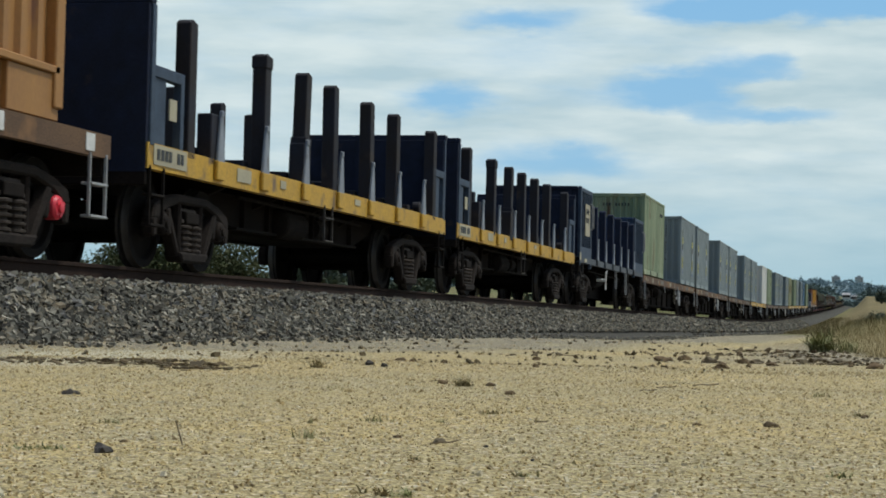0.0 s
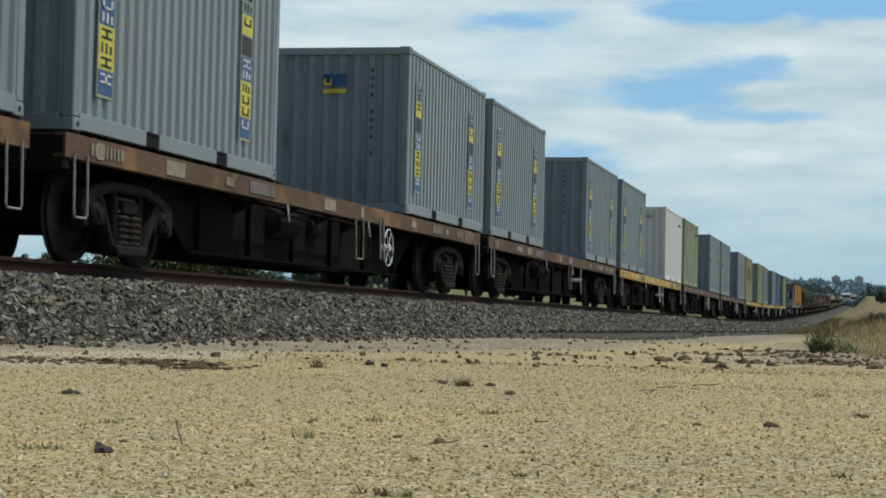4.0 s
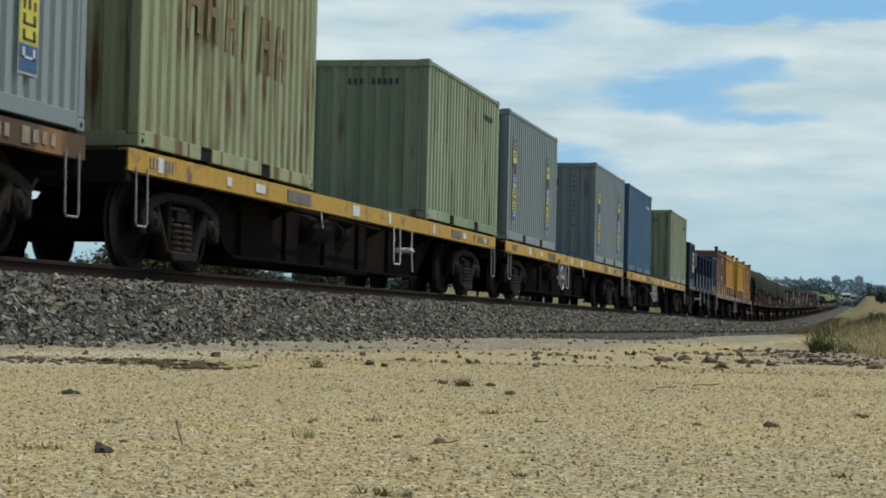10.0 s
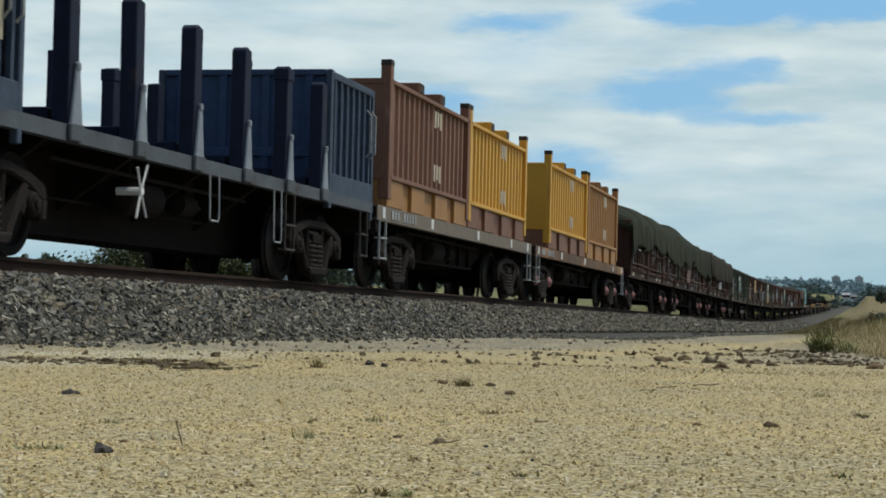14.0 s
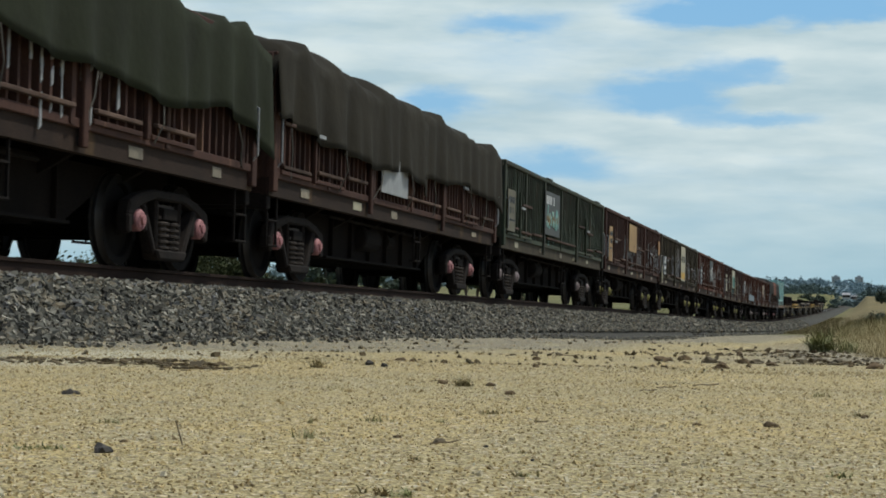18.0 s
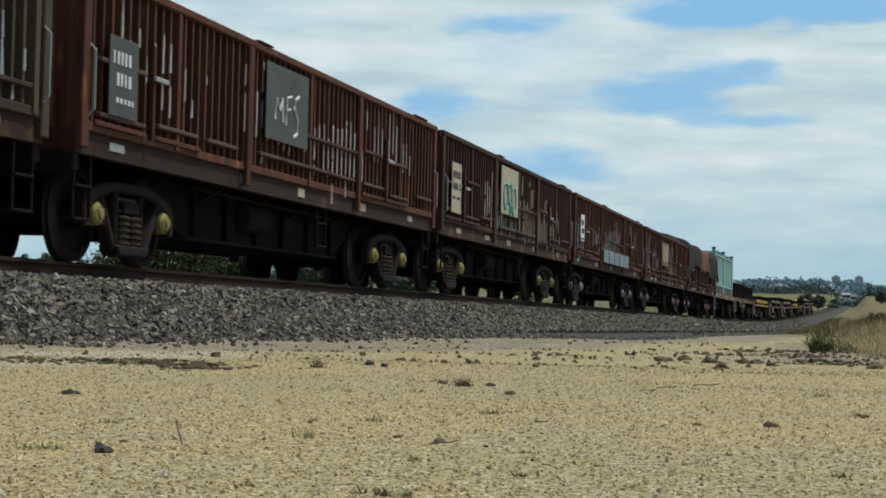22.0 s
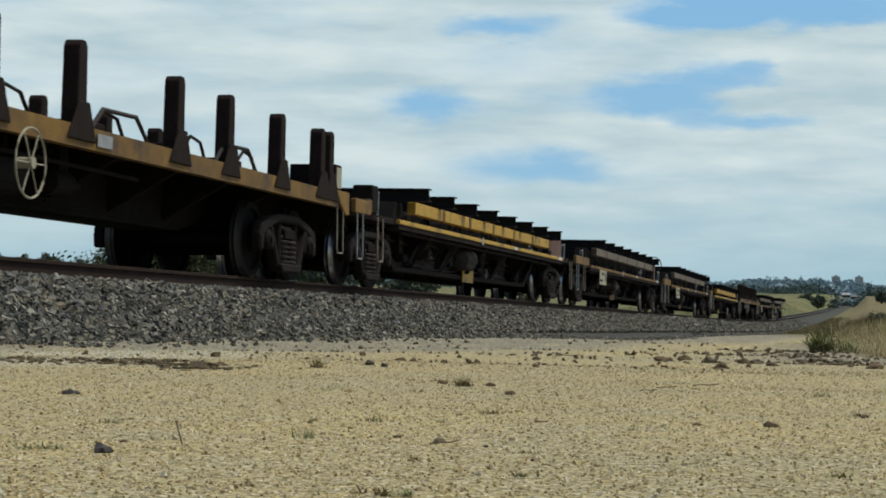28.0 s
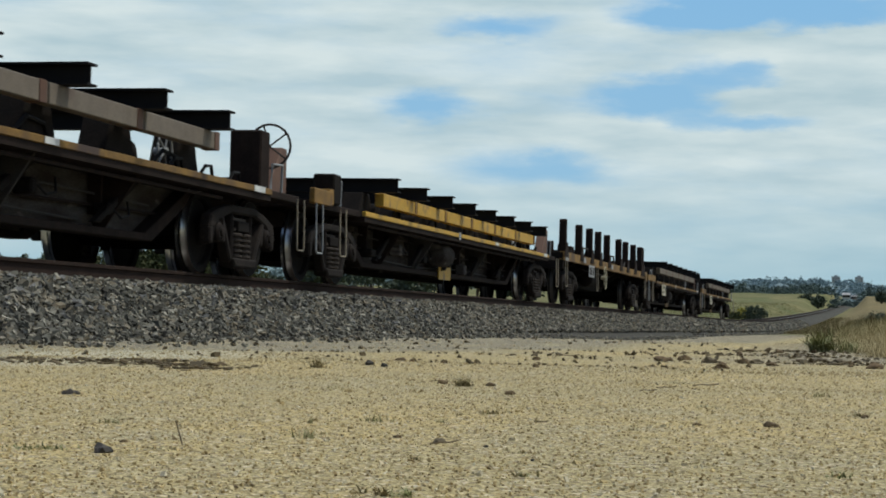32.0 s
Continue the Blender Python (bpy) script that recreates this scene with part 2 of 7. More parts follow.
# ---- mesh helpers ----
def box(bm, x0, x1, y0, y1, z0, z1):
    v = [bm.verts.new((x, y, z)) for x in (x0, x1) for y in (y0, y1) for z in (z0, z1)]
    for f in ((0, 1, 3, 2), (4, 6, 7, 5), (0, 4, 5, 1), (2, 3, 7, 6), (0, 2, 6, 4), (1, 5, 7, 3)):
        bm.faces.new([v[i] for i in f])
    return v


def prism(bm, outline, a, b, axis="y"):
    """An outline of (u, w) pairs drawn out from a to b along an axis: y takes (x, z), x takes (y, z), z takes (x, y)."""
    def at(u, w, d):
        return {"y": (u, d, w), "x": (d, u, w), "z": (u, w, d)}[axis]
    one = [bm.verts.new(at(u, w, a)) for u, w in outline]
    two = [bm.verts.new(at(u, w, b)) for u, w in outline]
    n = len(outline)
    bm.faces.new(one)
    bm.faces.new(two[::-1])
    for i in range(n):
        bm.faces.new((one[i], two[i], two[(i + 1) % n], one[(i + 1) % n]))


def tube(bm, points, r, n=8, closed=False):
    """A round bar along points."""
    pts = [Vector(p) for p in points]
    rings = []
    m = len(pts)
    for i, p in enumerate(pts):
        d = (pts[(i + 1) % m] - pts[i - 1]) if closed else (pts[min(i + 1, m - 1)] - pts[max(i - 1, 0)])
        d.normalize()
        side = d.cross(Vector((0, 0, 1)) if abs(d.z) < 0.9 else Vector((1, 0, 0))).normalized()
        up = side.cross(d)
        rings.append([bm.verts.new(p + r * (math.cos(6.2832 * k / n) * side + math.sin(6.2832 * k / n) * up)) for k in range(n)])
    for i in range(m if closed else m - 1):
        a, b = rings[i], rings[(i + 1) % m]
        for k in range(n):
            bm.faces.new((a[k], a[(k + 1) % n], b[(k + 1) % n], b[k]))
    if not closed:
        bm.faces.new(rings[0][::-1])
        bm.faces.new(rings[-1])


def turned(bm, profile, n=28, centre=(0, 0, 0), axis="y"):
    """A profile of (radius, along) pairs turned round an axis."""
    rings = []
    for r, d in profile:
        ring = []
        for k in range(n):
            a = 6.2832 * k / n
            c, s = r * math.cos(a), r * math.sin(a)
            p = {"y": (c, d, s), "x": (d, c, s), "z": (c, s, d)}[axis]
            ring.append(bm.verts.new(Vector(p) + Vector(centre)))
        rings.append(ring)
    for a, b in zip(rings, rings[1:]):
        for k in range(n):
            bm.faces.new((a[k], b[k], b[(k + 1) % n], a[(k + 1) % n]))
    bm.faces.new(rings[0])
    bm.faces.new(rings[-1][::-1])


def mesh_of(name, bm, material, bevel=0.0, smooth=False):
    bmesh.ops.recalc_face_normals(bm, faces=bm.faces)
    if bevel:
        sharp = [e for e in bm.edges if len(e.link_faces) == 2 and e.calc_face_angle(0) > 0.6]
        bmesh.ops.bevel(bm, geom=sharp, offset=bevel, segments=1, affect="EDGES", clamp_overlap=True)
    me = bpy.data.meshes.new(name)
    bm.to_mesh(me)
    bm.free()
    me.materials.append(material)
    if smooth:
        me.polygons.foreach_set("use_smooth", [True] * len(me.polygons))
        me.set_sharp_from_angle(angle=0.7)
    return me


def part(name, bm, material, parent=None, label="", bevel=0.0, smooth=False, at=None):
    """Links a bmesh (or a ready mesh) as one mesh object under a thing or a part."""
    me = bm if isinstance(bm, bpy.types.Mesh) else mesh_of(name, bm, material, bevel, smooth)
    ob = new(name, me)
    ob.parent = parent
    if at is not None:
        ob.matrix_basis = at
    return tagged(ob, label)


def boxes(*rows):
    bm = bmesh.new()
    for r in rows:
        box(bm, *r)
    return bm


def empty(name, label, category, group=""):
    ob = new(name)
    ob.empty_display_size = 0.3
    return tagged(ob, label, category, group)


# ---- ground, track ----
def step(a, b, x):
    t = np.clip((x - a) / (b - a), 0, 1)
    return t * t * (3 - 2 * t)


KNOT_X = np.array([-3000, 45, 77, 95, 115, 135, 160, 196, 242, 315, 451, 688, 1200, 4000], float)
KNOT_Z = np.array([0, 0, -.044, -.075, -.08, -.023, .137, .57, 1.13, 2.1, 4.08, 7.74, 13, 30], float)


def drop(x):
    """How far the rail lies above (or below) its height in front of the lens: a slight sag, then a long climb."""
    x = np.asarray(x, float)
    return sum(np.interp(x + d, KNOT_X, KNOT_Z) for d in np.linspace(-14, 14, 9)) / 9


def rail_z(x):
    return RAIL + drop(x)


def sheet(name, xs, ys, zs, material, label="", kind="structure", smooth=True):
    nx, ny = len(xs), len(ys)
    X, Y = np.meshgrid(xs, ys, indexing="ij")
    co = np.stack([X, Y, zs], -1).reshape(-1, 3)
    i, j = np.meshgrid(np.arange(nx - 1), np.arange(ny - 1), indexing="ij")
    a = (i * ny + j).ravel()
    faces = np.stack([a, a + ny, a + ny + 1, a + 1], -1)
    me = bpy.data.meshes.new(name)
    me.vertices.add(len(co))
    me.vertices.foreach_set("co", co.ravel())
    me.loops.add(faces.size)
    me.loops.foreach_set("vertex_index", faces.ravel())
    me.polygons.add(len(faces))
    me.polygons.foreach_set("loop_start", np.arange(0, faces.size, 4))
    me.polygons.foreach_set("use_smooth", [smooth] * len(faces))
    me.update(calc_edges=True)
    me.materials.append(material)
    return tagged(new(name, me), label, kind=kind)


def waves(X, Y, seed, scale):
    """Smooth random relief from a few crossed waves, about -1 to 1."""
    r = np.random.RandomState(seed)
    out = 0
    for _ in range(9):
        a, p, k = r.uniform(0, 6.28), r.uniform(0, 6.28), r.uniform(0.6, 1.7) / scale
        out = out + np.sin((X * np.cos(a) + Y * np.sin(a)) * k * 6.28 + p)
    return out / 5


def ground_z(X, Y):
    base = drop(X) * step(60, 130, X) - 0.15 * step(20, 46, X)
    z = base + 0.012 * waves(X, Y, 3, 2.3) * step(4, 9, np.hypot(X, Y))
    off = np.abs(Y - MID)
    # the land beside the line, away from the sand
    z = z + step(14, 60, off) * (0.5 * waves(X, Y, 5, 90) * step(60, 200, np.abs(X)) - 0.9 * (1 - step(150, 500, X)) * (Y > MID))
    # fields on both sides climb a little faster than the line, which runs in a shallow cutting
    rise = np.interp(X, [150, 200, 300, 450, 700, 1200, 4000], [0, .7, 1.15, 2.0, 4.4, 7.7, 20])
    z = z + rise * step(3.4, 9.0, off) * (1 + .10 * waves(X, Y, 15, 40)) * np.where(Y > MID, 1.0, .45 + .5 * step(420, 700, X))
    z = z + .9 * step(150, 200, X) * (1 - step(230, 300, X)) * step(-.5, -6, Y) * step(-30, -12, Y)
    z = z + 0.42 * step(19, 40, X) * step(1.6, -0.9, Y) * (1 - step(300, 500, X))
    return z


def M_ground_make():
    """Coarse yellow sand and grit in front, dry grass further off and beyond the line."""
    m = bpy.data.materials.new("sandy_ground")
    m.use_nodes = True
    nt = m.node_tree
    b = nt.nodes["Principled BSDF"]
    b.inputs["Roughness"].default_value = 0.95
    b.inputs["Specular IOR Level"].default_value = 0.2
    co = nt.nodes.new("ShaderNodeTexCoord")

    def node(kind, **kw):
        n = nt.nodes.new(kind)
        for k, v in kw.items():
            n.inputs[k].default_value = v
        return n

    def noisy(sc, detail=5.0, src=None):
        n = node("ShaderNodeTexNoise", Scale=sc, Detail=detail)
        nt.links.new(src or co.outputs["Object"], n.inputs["Vector"])
        return n.outputs["Fac"]

    def ramp(src, lo, hi):
        r = node("ShaderNodeMapRange", **{"From Min": lo, "From Max": hi})
        nt.links.new(src, r.inputs["Value"])
        return r.outputs["Result"]

    def blend(fac, a, c):
        x = nt.nodes.new("ShaderNodeMix")
        x.data_type = "RGBA"
        nt.links.new(fac, x.inputs["Factor"])
        for sock, v in ((x.inputs["A"], a), (x.inputs["B"], c)):
            if isinstance(v, tuple):
                sock.default_value = (*v, 1)
            else:
                nt.links.new(v, sock)
        return x.outputs["Result"]

    sand = blend(ramp(noisy(0.55, 4), 0.38, 0.66), (0.565, 0.44, 0.205), (0.445, 0.375, 0.205))
    where_y = nt.nodes.new("ShaderNodeSeparateXYZ")
    nt.links.new(co.outputs["Object"], where_y.inputs[0])
    wob = nt.nodes.new("ShaderNodeMath")
    wob.operation = "MULTIPLY_ADD"
    nt.links.new(noisy(0.9, 4), wob.inputs[0])
    wob.inputs[1].default_value = 1.6
    nt.links.new(where_y.outputs[1], wob.inputs[2])
    # a pale dusty patch near by, and stone dust along the bank's toe, broader further off
    near = ramp(where_y.outputs[0], 15.0, 11.0)
    pale = nt.nodes.new("ShaderNodeMath")
    pale.operation = "MULTIPLY"
    nt.links.new(near, pale.inputs[0])
    nt.links.new(ramp(wob.outputs[0], 3.75, 4.3), pale.inputs[1])
    sand = blend(pale.outputs[0], sand, (0.60, 0.555, 0.40))
    dust = nt.nodes.new("ShaderNodeMath")
    dust.operation = "MULTIPLY_ADD"
    nt.links.new(ramp(where_y.outputs[0], 9.5, 13.0), dust.inputs[0])
    dust.inputs[1].default_value = 2.3
    nt.links.new(wob.outputs[0], dust.inputs[2])
    sand = blend(ramp(dust.outputs[0], 5.1, 5.8), sand, (0.28, 0.255, 0.19))
    sand = blend(ramp(noisy(2.6, 5), 0.50, 0.72), sand, (0.475, 0.405, 0.235))
    # grey trampled soil beside the grassy bank
    grey = nt.nodes.new("ShaderNodeMath")
    grey.operation = "MULTIPLY"
    nt.links.new(ramp(wob.outputs[0], 2.1, 1.3), grey.inputs[0])
    nt.links.new(ramp(where_y.outputs[0], 10.5, 13.5), grey.inputs[1])
    sand = blend(grey.outputs[0], sand, (0.27, 0.235, 0.165))
    vor = node("ShaderNodeTexVoronoi", Scale=95.0)
    nt.links.new(co.outputs["Object"], vor.inputs["Vector"])
    hue = nt.nodes.new("ShaderNodeSeparateColor")
    nt.links.new(vor.outputs["Color"], hue.inputs[0])
    sand = blend(ramp(hue.outputs[0], 0.88, 0.93), sand, (0.25, 0.195, 0.11))
    sand = blend(ramp(hue.outputs[1], 0.86, 0.90), sand, (0.64, 0.55, 0.38))
    sand = blend(ramp(noisy(38, 3), 0.60, 0.68), sand, (0.33, 0.26, 0.15))
    # each grain has its own tone
    fine = node("ShaderNodeTexVoronoi", Scale=150.0)
    nt.links.new(co.outputs["Object"], fine.inputs["Vector"])
    tone = nt.nodes.new("ShaderNodeSeparateColor")
    nt.links.new(fine.outputs["Color"], tone.inputs[0])
    mul = nt.nodes.new("ShaderNodeMix")
    mul.data_type, mul.blend_type = "RGBA", "MULTIPLY"
    mul.inputs["Factor"].default_value = 1.0
    nt.links.new(sand, mul.inputs["A"])
    nt.links.new(blend(tone.outputs[0], (.60, .59, .56), (1.40, 1.41, 1.43)), mul.inputs["B"])
    sand = mul.outputs["Result"]
    grass = blend(ramp(noisy(0.016, 4), 0.44, 0.56), (0.160, 0.150, 0.064), (0.118, 0.130, 0.050))
    grass = blend(ramp(noisy(0.09, 5), 0.52, 0.66), grass, (0.25, 0.215, 0.10))
    grass = blend(ramp(noisy(1.5, 6), 0.52, 0.72), grass, (0.13, 0.12, 0.05))
    pos = nt.nodes.new("ShaderNodeSeparateXYZ")
    nt.links.new(co.outputs["Object"], pos.inputs[0])
    dry = blend(ramp(noisy(0.25, 5), 0.42, 0.62), (0.23, 0.175, 0.085), (0.145, 0.125, 0.058))
    grass = blend(ramp(pos.outputs[1], 5.5, 2.5), grass, dry)
    far = ramp(pos.outputs[0], 75.0, 130.0)
    left = ramp(pos.outputs[1], 13.0, 17.0)
    both = nt.nodes.new("ShaderNodeMath")
    both.operation = "MAXIMUM"
    nt.links.new(far, both.inputs[0])
    nt.links.new(left, both.inputs[1])
    nt.links.new(blend(both.outputs[0], sand, grass), b.inputs["Base Color"])
    bp = node("ShaderNodeBump", Strength=0.9, Distance=0.012)
    nt.links.new(vor.outputs["Distance"], bp.inputs["Height"])
    bq = node("ShaderNodeBump", Strength=0.7, Distance=0.03)
    nt.links.new(noisy(16, 6), bq.inputs["Height"])
    nt.links.new(bp.outputs[0], bq.inputs["Normal"])
    nt.links.new(bq.outputs[0], b.inputs["Normal"])
    return m


def spread(*runs):
    return np.unique(np.concatenate([np.linspace(a, b, n) for a, b, n in runs]))


gx = spread((-4000, -100, 14), (-100, 0, 26), (0, 45, 240), (45, 150, 106), (150, 800, 80), (800, 4200, 30))
gy = spread((-3500, -100, 14), (-100, -6, 26), (-6, 7, 110), (7, 18, 20), (18, 120, 40), (120, 3500, 26))
GX, GY = np.meshgrid(gx, gy, indexing="ij")
ground = sheet("ground", gx, gy, ground_z(GX, GY), M_ground_make(), "pale yellow gritty sand running out to dry grassland")

M_ballast = shade("blue_grey_ballast_bed", (0.105, 0.100, 0.086), 0.9, 0.0, (0.060, 0.057, 0.049), scale=14, grain=0.5, grain_scale=30, bump=1.0, bump_scale=22, spec=.08)
# one bed of ballast: shoulders, slopes and the top between the rails
bx = spread((-600, -20, 40), (-20, 140, 160), (140, 800, 90), (800, 2500, 40))
by = np.array([-2.95, -2.45, -1.95, -1.5, -1.2, 0, 1.2, 1.5, 1.95, 2.45, 2.95])
bh = np.array([-0.74, -0.51, -0.255, -0.205, -0.20, -0.20, -0.20, -0.205, -0.255, -0.51, -0.74])
BX, BY = np.meshgrid(bx, by, indexing="ij")
BZ = rail_z(BX) + bh[None, :] - 0.14 * step(20, 46, BX) * (np.abs(BY) > 2.7)
ballast = sheet("ballast", bx, by + MID, BZ, M_ballast, "long bank of crushed blue-grey stone under the track")


def rail_bar(side):
    bm = bmesh.new()
    prof = [(-.07, -.165), (.07, -.165), (.07, -.15), (.012, -.13), (.012, -.045), (.036, -.035), (.036, -.006), (.028, 0), (-.028, 0), (-.036, -.006), (-.036, -.035), (-.012, -.045), (-.012, -.13), (-.07, -.15)]
    rings = []
    for x in bx:
        z = float(rail_z(x))
        rings.append([bm.verts.new((x, side * 0.80 + MID + w, z + h)) for w, h in prof])
    n = len(prof)
    for a, b in zip(rings, rings[1:]):
        for k in range(n):
            f = bm.faces.new((a[k], a[(k + 1) % n], b[(k + 1) % n], b[k]))
            f.material_index = 1 if k == 7 else 0
    me = mesh_of("rail", bm, M_railweb)
    me.materials.append(M_steel)
    return me


track = empty("railway_track", "straight broad-gauge railway track on stone ballast", "railway track")
tagged(track, kind="structure")
for s in (-1, 1):
    part("rail", rail_bar(s), None, track)
M_sleeper = shade("grey_concrete_sleeper", (0.30, 0.28, 0.25), 0.9, 0.0, (0.2, 0.18, 0.16), grain=0.25)
bm = bmesh.new()
prism(bm, [(-.13, -.2), (.13, -.2), (.105, 0), (-.105, 0)], -1.3, 1.3, "y")
sleeper_mesh = mesh_of("sleeper", bm, M_sleeper, 0.012)
for k in range(190):
    x = 4 + k * 0.66
    part("sleeper", sleeper_mesh, None, track, at=pose(x, MID, float(rail_z(x)) - 0.165))
# ---- cloud backdrop: part of a great dome far behind everything, with the drifting cloud layer ----
def M_cloud_make():
    m = bpy.data.materials.new("cloudy_sky")
    m.use_nodes = True
    nt = m.node_tree
    nt.nodes.remove(nt.nodes["Principled BSDF"])
    em = nt.nodes.new("ShaderNodeEmission")
    nt.links.new(em.outputs[0], nt.nodes["Material Output"].inputs[0])
    uv = nt.nodes.new("ShaderNodeTexCoord")
    sep = nt.nodes.new("ShaderNodeSeparateXYZ")
    nt.links.new(uv.outputs["UV"], sep.inputs[0])

    def math_(op, a, b=None, c=None):
        n = nt.nodes.new("ShaderNodeMath")
        n.operation = op
        for i, v in enumerate((a, b, c)):
            if v is None:
                continue
            if isinstance(v, (int, float)):
                n.inputs[i].default_value = v
            else:
                nt.links.new(v, n.inputs[i])
        return n.outputs[0]

    def noisy(sx, sy, detail, off=0.0, rough=0.55):
        mp = nt.nodes.new("ShaderNodeMapping")
        mp.inputs["Scale"].default_value = (sx, sy, 1)
        mp.inputs["Location"].default_value = (off, off * 0.7, 0)
        nt.links.new(uv.outputs["UV"], mp.inputs[0])
        n = nt.nodes.new("ShaderNodeTexNoise")
        n.inputs["Scale"].default_value, n.inputs["Detail"].default_value, n.inputs["Roughness"].default_value = 1.0, detail, rough
        nt.links.new(mp.outputs[0], n.inputs["Vector"])
        return n.outputs["Fac"]

    warp = math_("MULTIPLY", math_("SUBTRACT", noisy(0.42, 1.0, 4, 5.0, 0.55), 0.5), 2.4)
    U = math_("ADD", sep.outputs[0], warp)
    Vv = math_("ADD", sep.outputs[1], math_("MULTIPLY", math_("SUBTRACT", noisy(0.45, 1.3, 5, 9.0, 0.58), 0.5), 1.1))

    def blob(u, v, ru, rv, w):
        a = math_("DIVIDE", math_("SUBTRACT", U, u), ru)
        b = math_("DIVIDE", math_("SUBTRACT", Vv, v), rv)
        d = math_("ADD", math_("MULTIPLY", a, a), math_("MULTIPLY", b, b))
        near = math_("SUBTRACT", 1.0, math_("MINIMUM", math_("MULTIPLY", d, 0.62), 1.0))
        return math_("MULTIPLY", math_("MULTIPLY", near, near), w * 1.05)

    cover = math_("ADD", math_("MULTIPLY", math_("SUBTRACT", noisy(0.16, 0.75, 6, 2.0, 0.58), 0.5), 1.1), 0.80)
    # openings of blue between the cloud banks and the thick banks: degrees along the sky, degrees up, their reach, their weight
    for g in ((-1.95, 9.0, 1.9, 0.42, -0.55), (-0.06, 6.55, 1.6, 0.62, -0.75), (-7.00, 6.95, 2.4, 0.75, -0.9), (-9.45, 6.25, 2.2, 0.38, -0.6), (-9.40, 7.65, 1.9, 0.55, -0.6),
              (-10.10, 9.6, 4.6, 0.85, -1.0), (-7.90, 9.3, 2.2, 0.55, -0.5), (-3.20, 4.75, 3.0, 0.75, -0.5), (-4.40, 4.95, 1.5, 0.5, -0.3),
              (-12.70, 8.15, 2.3, 1.0, 1.2), (-11.40, 6.95, 3.0, 0.42, 0.8), (-10.00, 9.05, 0.8, 0.5, 0.35), (-10.60, 5.6, 3.2, 0.5, 0.3), (-4.10, 6.0, 3.4, 0.4, 0.35)):
        cover = math_("ADD", cover, blob(*g))
    fac = nt.nodes.new("ShaderNodeMapRange")
    fac.interpolation_type = "SMOOTHSTEP"
    fac.inputs["From Min"].default_value, fac.inputs["From Max"].default_value = 0.05, 0.92
    nt.links.new(cover, fac.inputs["Value"])

    def colour(fac_, a, b):
        x = nt.nodes.new("ShaderNodeMix")
        x.data_type = "RGBA"
        nt.links.new(fac_, x.inputs["Factor"])
        for sock, v in ((x.inputs["A"], a), (x.inputs["B"], b)):
            if isinstance(v, tuple):
                sock.default_value = (*v, 1)
            else:
                nt.links.new(v, sock)
        return x.outputs["Result"]

    def ramp(src, lo, hi):
        r = nt.nodes.new("ShaderNodeMapRange")
        r.inputs["From Min"].default_value, r.inputs["From Max"].default_value = lo, hi
        nt.links.new(src, r.inputs["Value"])
        return r.outputs["Result"]

    blue = colour(ramp(sep.outputs[1], 1.0, 11.0), (0.37, 0.58, 0.75), (0.26, 0.50, 0.79))
    white = colour(ramp(noisy(0.20, 0.95, 5, 7.0, 0.52), 0.34, 0.64), (0.50, 0.62, 0.68), (0.73, 0.80, 0.815))
    cloud = colour(fac.outputs["Result"], blue, white)
    low = colour(ramp(sep.outputs[1], 0.2, 4.8), (0.37, 0.55, 0.65), cloud)
    nt.links.new(low, em.inputs["Color"])
    em.inputs["Strength"].default_value = 1.0
    return m


def make_sky():
    R, bm = 3600.0, bmesh.new()
    uvl = bm.loops.layers.uv.new("UVMap")
    az = [math.degrees(YAW) + a for a in range(-60, 61, 3)]
    el = [-3, -1, 0, 1, 2, 4, 6, 8, 10, 12, 15, 19, 24, 30]
    grid = [[bm.verts.new((R * math.cos(radians(e)) * math.cos(radians(a)), R * math.cos(radians(e)) * math.sin(radians(a)), R * math.sin(radians(e)))) for e in el] for a in az]
    for i in range(len(az) - 1):
        for j in range(len(el) - 1):
            f = bm.faces.new((grid[i][j], grid[i + 1][j], grid[i + 1][j + 1], grid[i][j + 1]))
            for lp, (p, q) in zip(f.loops, ((i, j), (i + 1, j), (i + 1, j + 1), (i, j + 1))):
                lp[uvl].uv = (az[p] - math.degrees(YAW), el[q])
    me = bpy.data.meshes.new("backdrop_sky")
    bm.to_mesh(me)
    bm.free()
    me.materials.append(M_cloud_make())
    me.polygons.foreach_set("use_smooth", [True] * len(me.polygons))
    return tagged(new("backdrop_sky", me), "broken white cloud drifting over a blue sky", "sky", kind="structure")


sky_dome = make_sky()
# ---- rolling stock: built with x from the leading end, y = 0 on the centre line, z = 0 on the rail ----
MESH = {}


def kept(key, make):
    """Alike pieces share one mesh."""
    if key not in MESH:
        MESH[key] = make()
    return MESH[key]


def wheelset_mesh(tread):
    bm = bmesh.new()
    for s in (-1, 1):
        turned(bm, [(0.09, s * 0.90), (0.14, s * 0.90), (0.16, s * 0.85), (0.36, s * 0.815), (0.38, s * 0.865), (0.455, s * 0.865), (0.462, s * 0.79), (0.487, s * 0.765), (0.487, s * 0.735), (0.39, s * 0.735), (0.36, s * 0.785), (0.16, s * 0.79), (0.09, s * 0.77)], 36)
    turned(bm, [(0.085, -1.0), (0.085, 1.0)], 14)
    me = mesh_of("wheelset", bm, M_wheel, smooth=True)
    me.materials.append(tread)
    for p in me.polygons:
        r = math.hypot(p.center.x, p.center.z)
        if r > 0.44 and abs(p.normal.y) < 0.6:
            p.material_index = 1
    return me


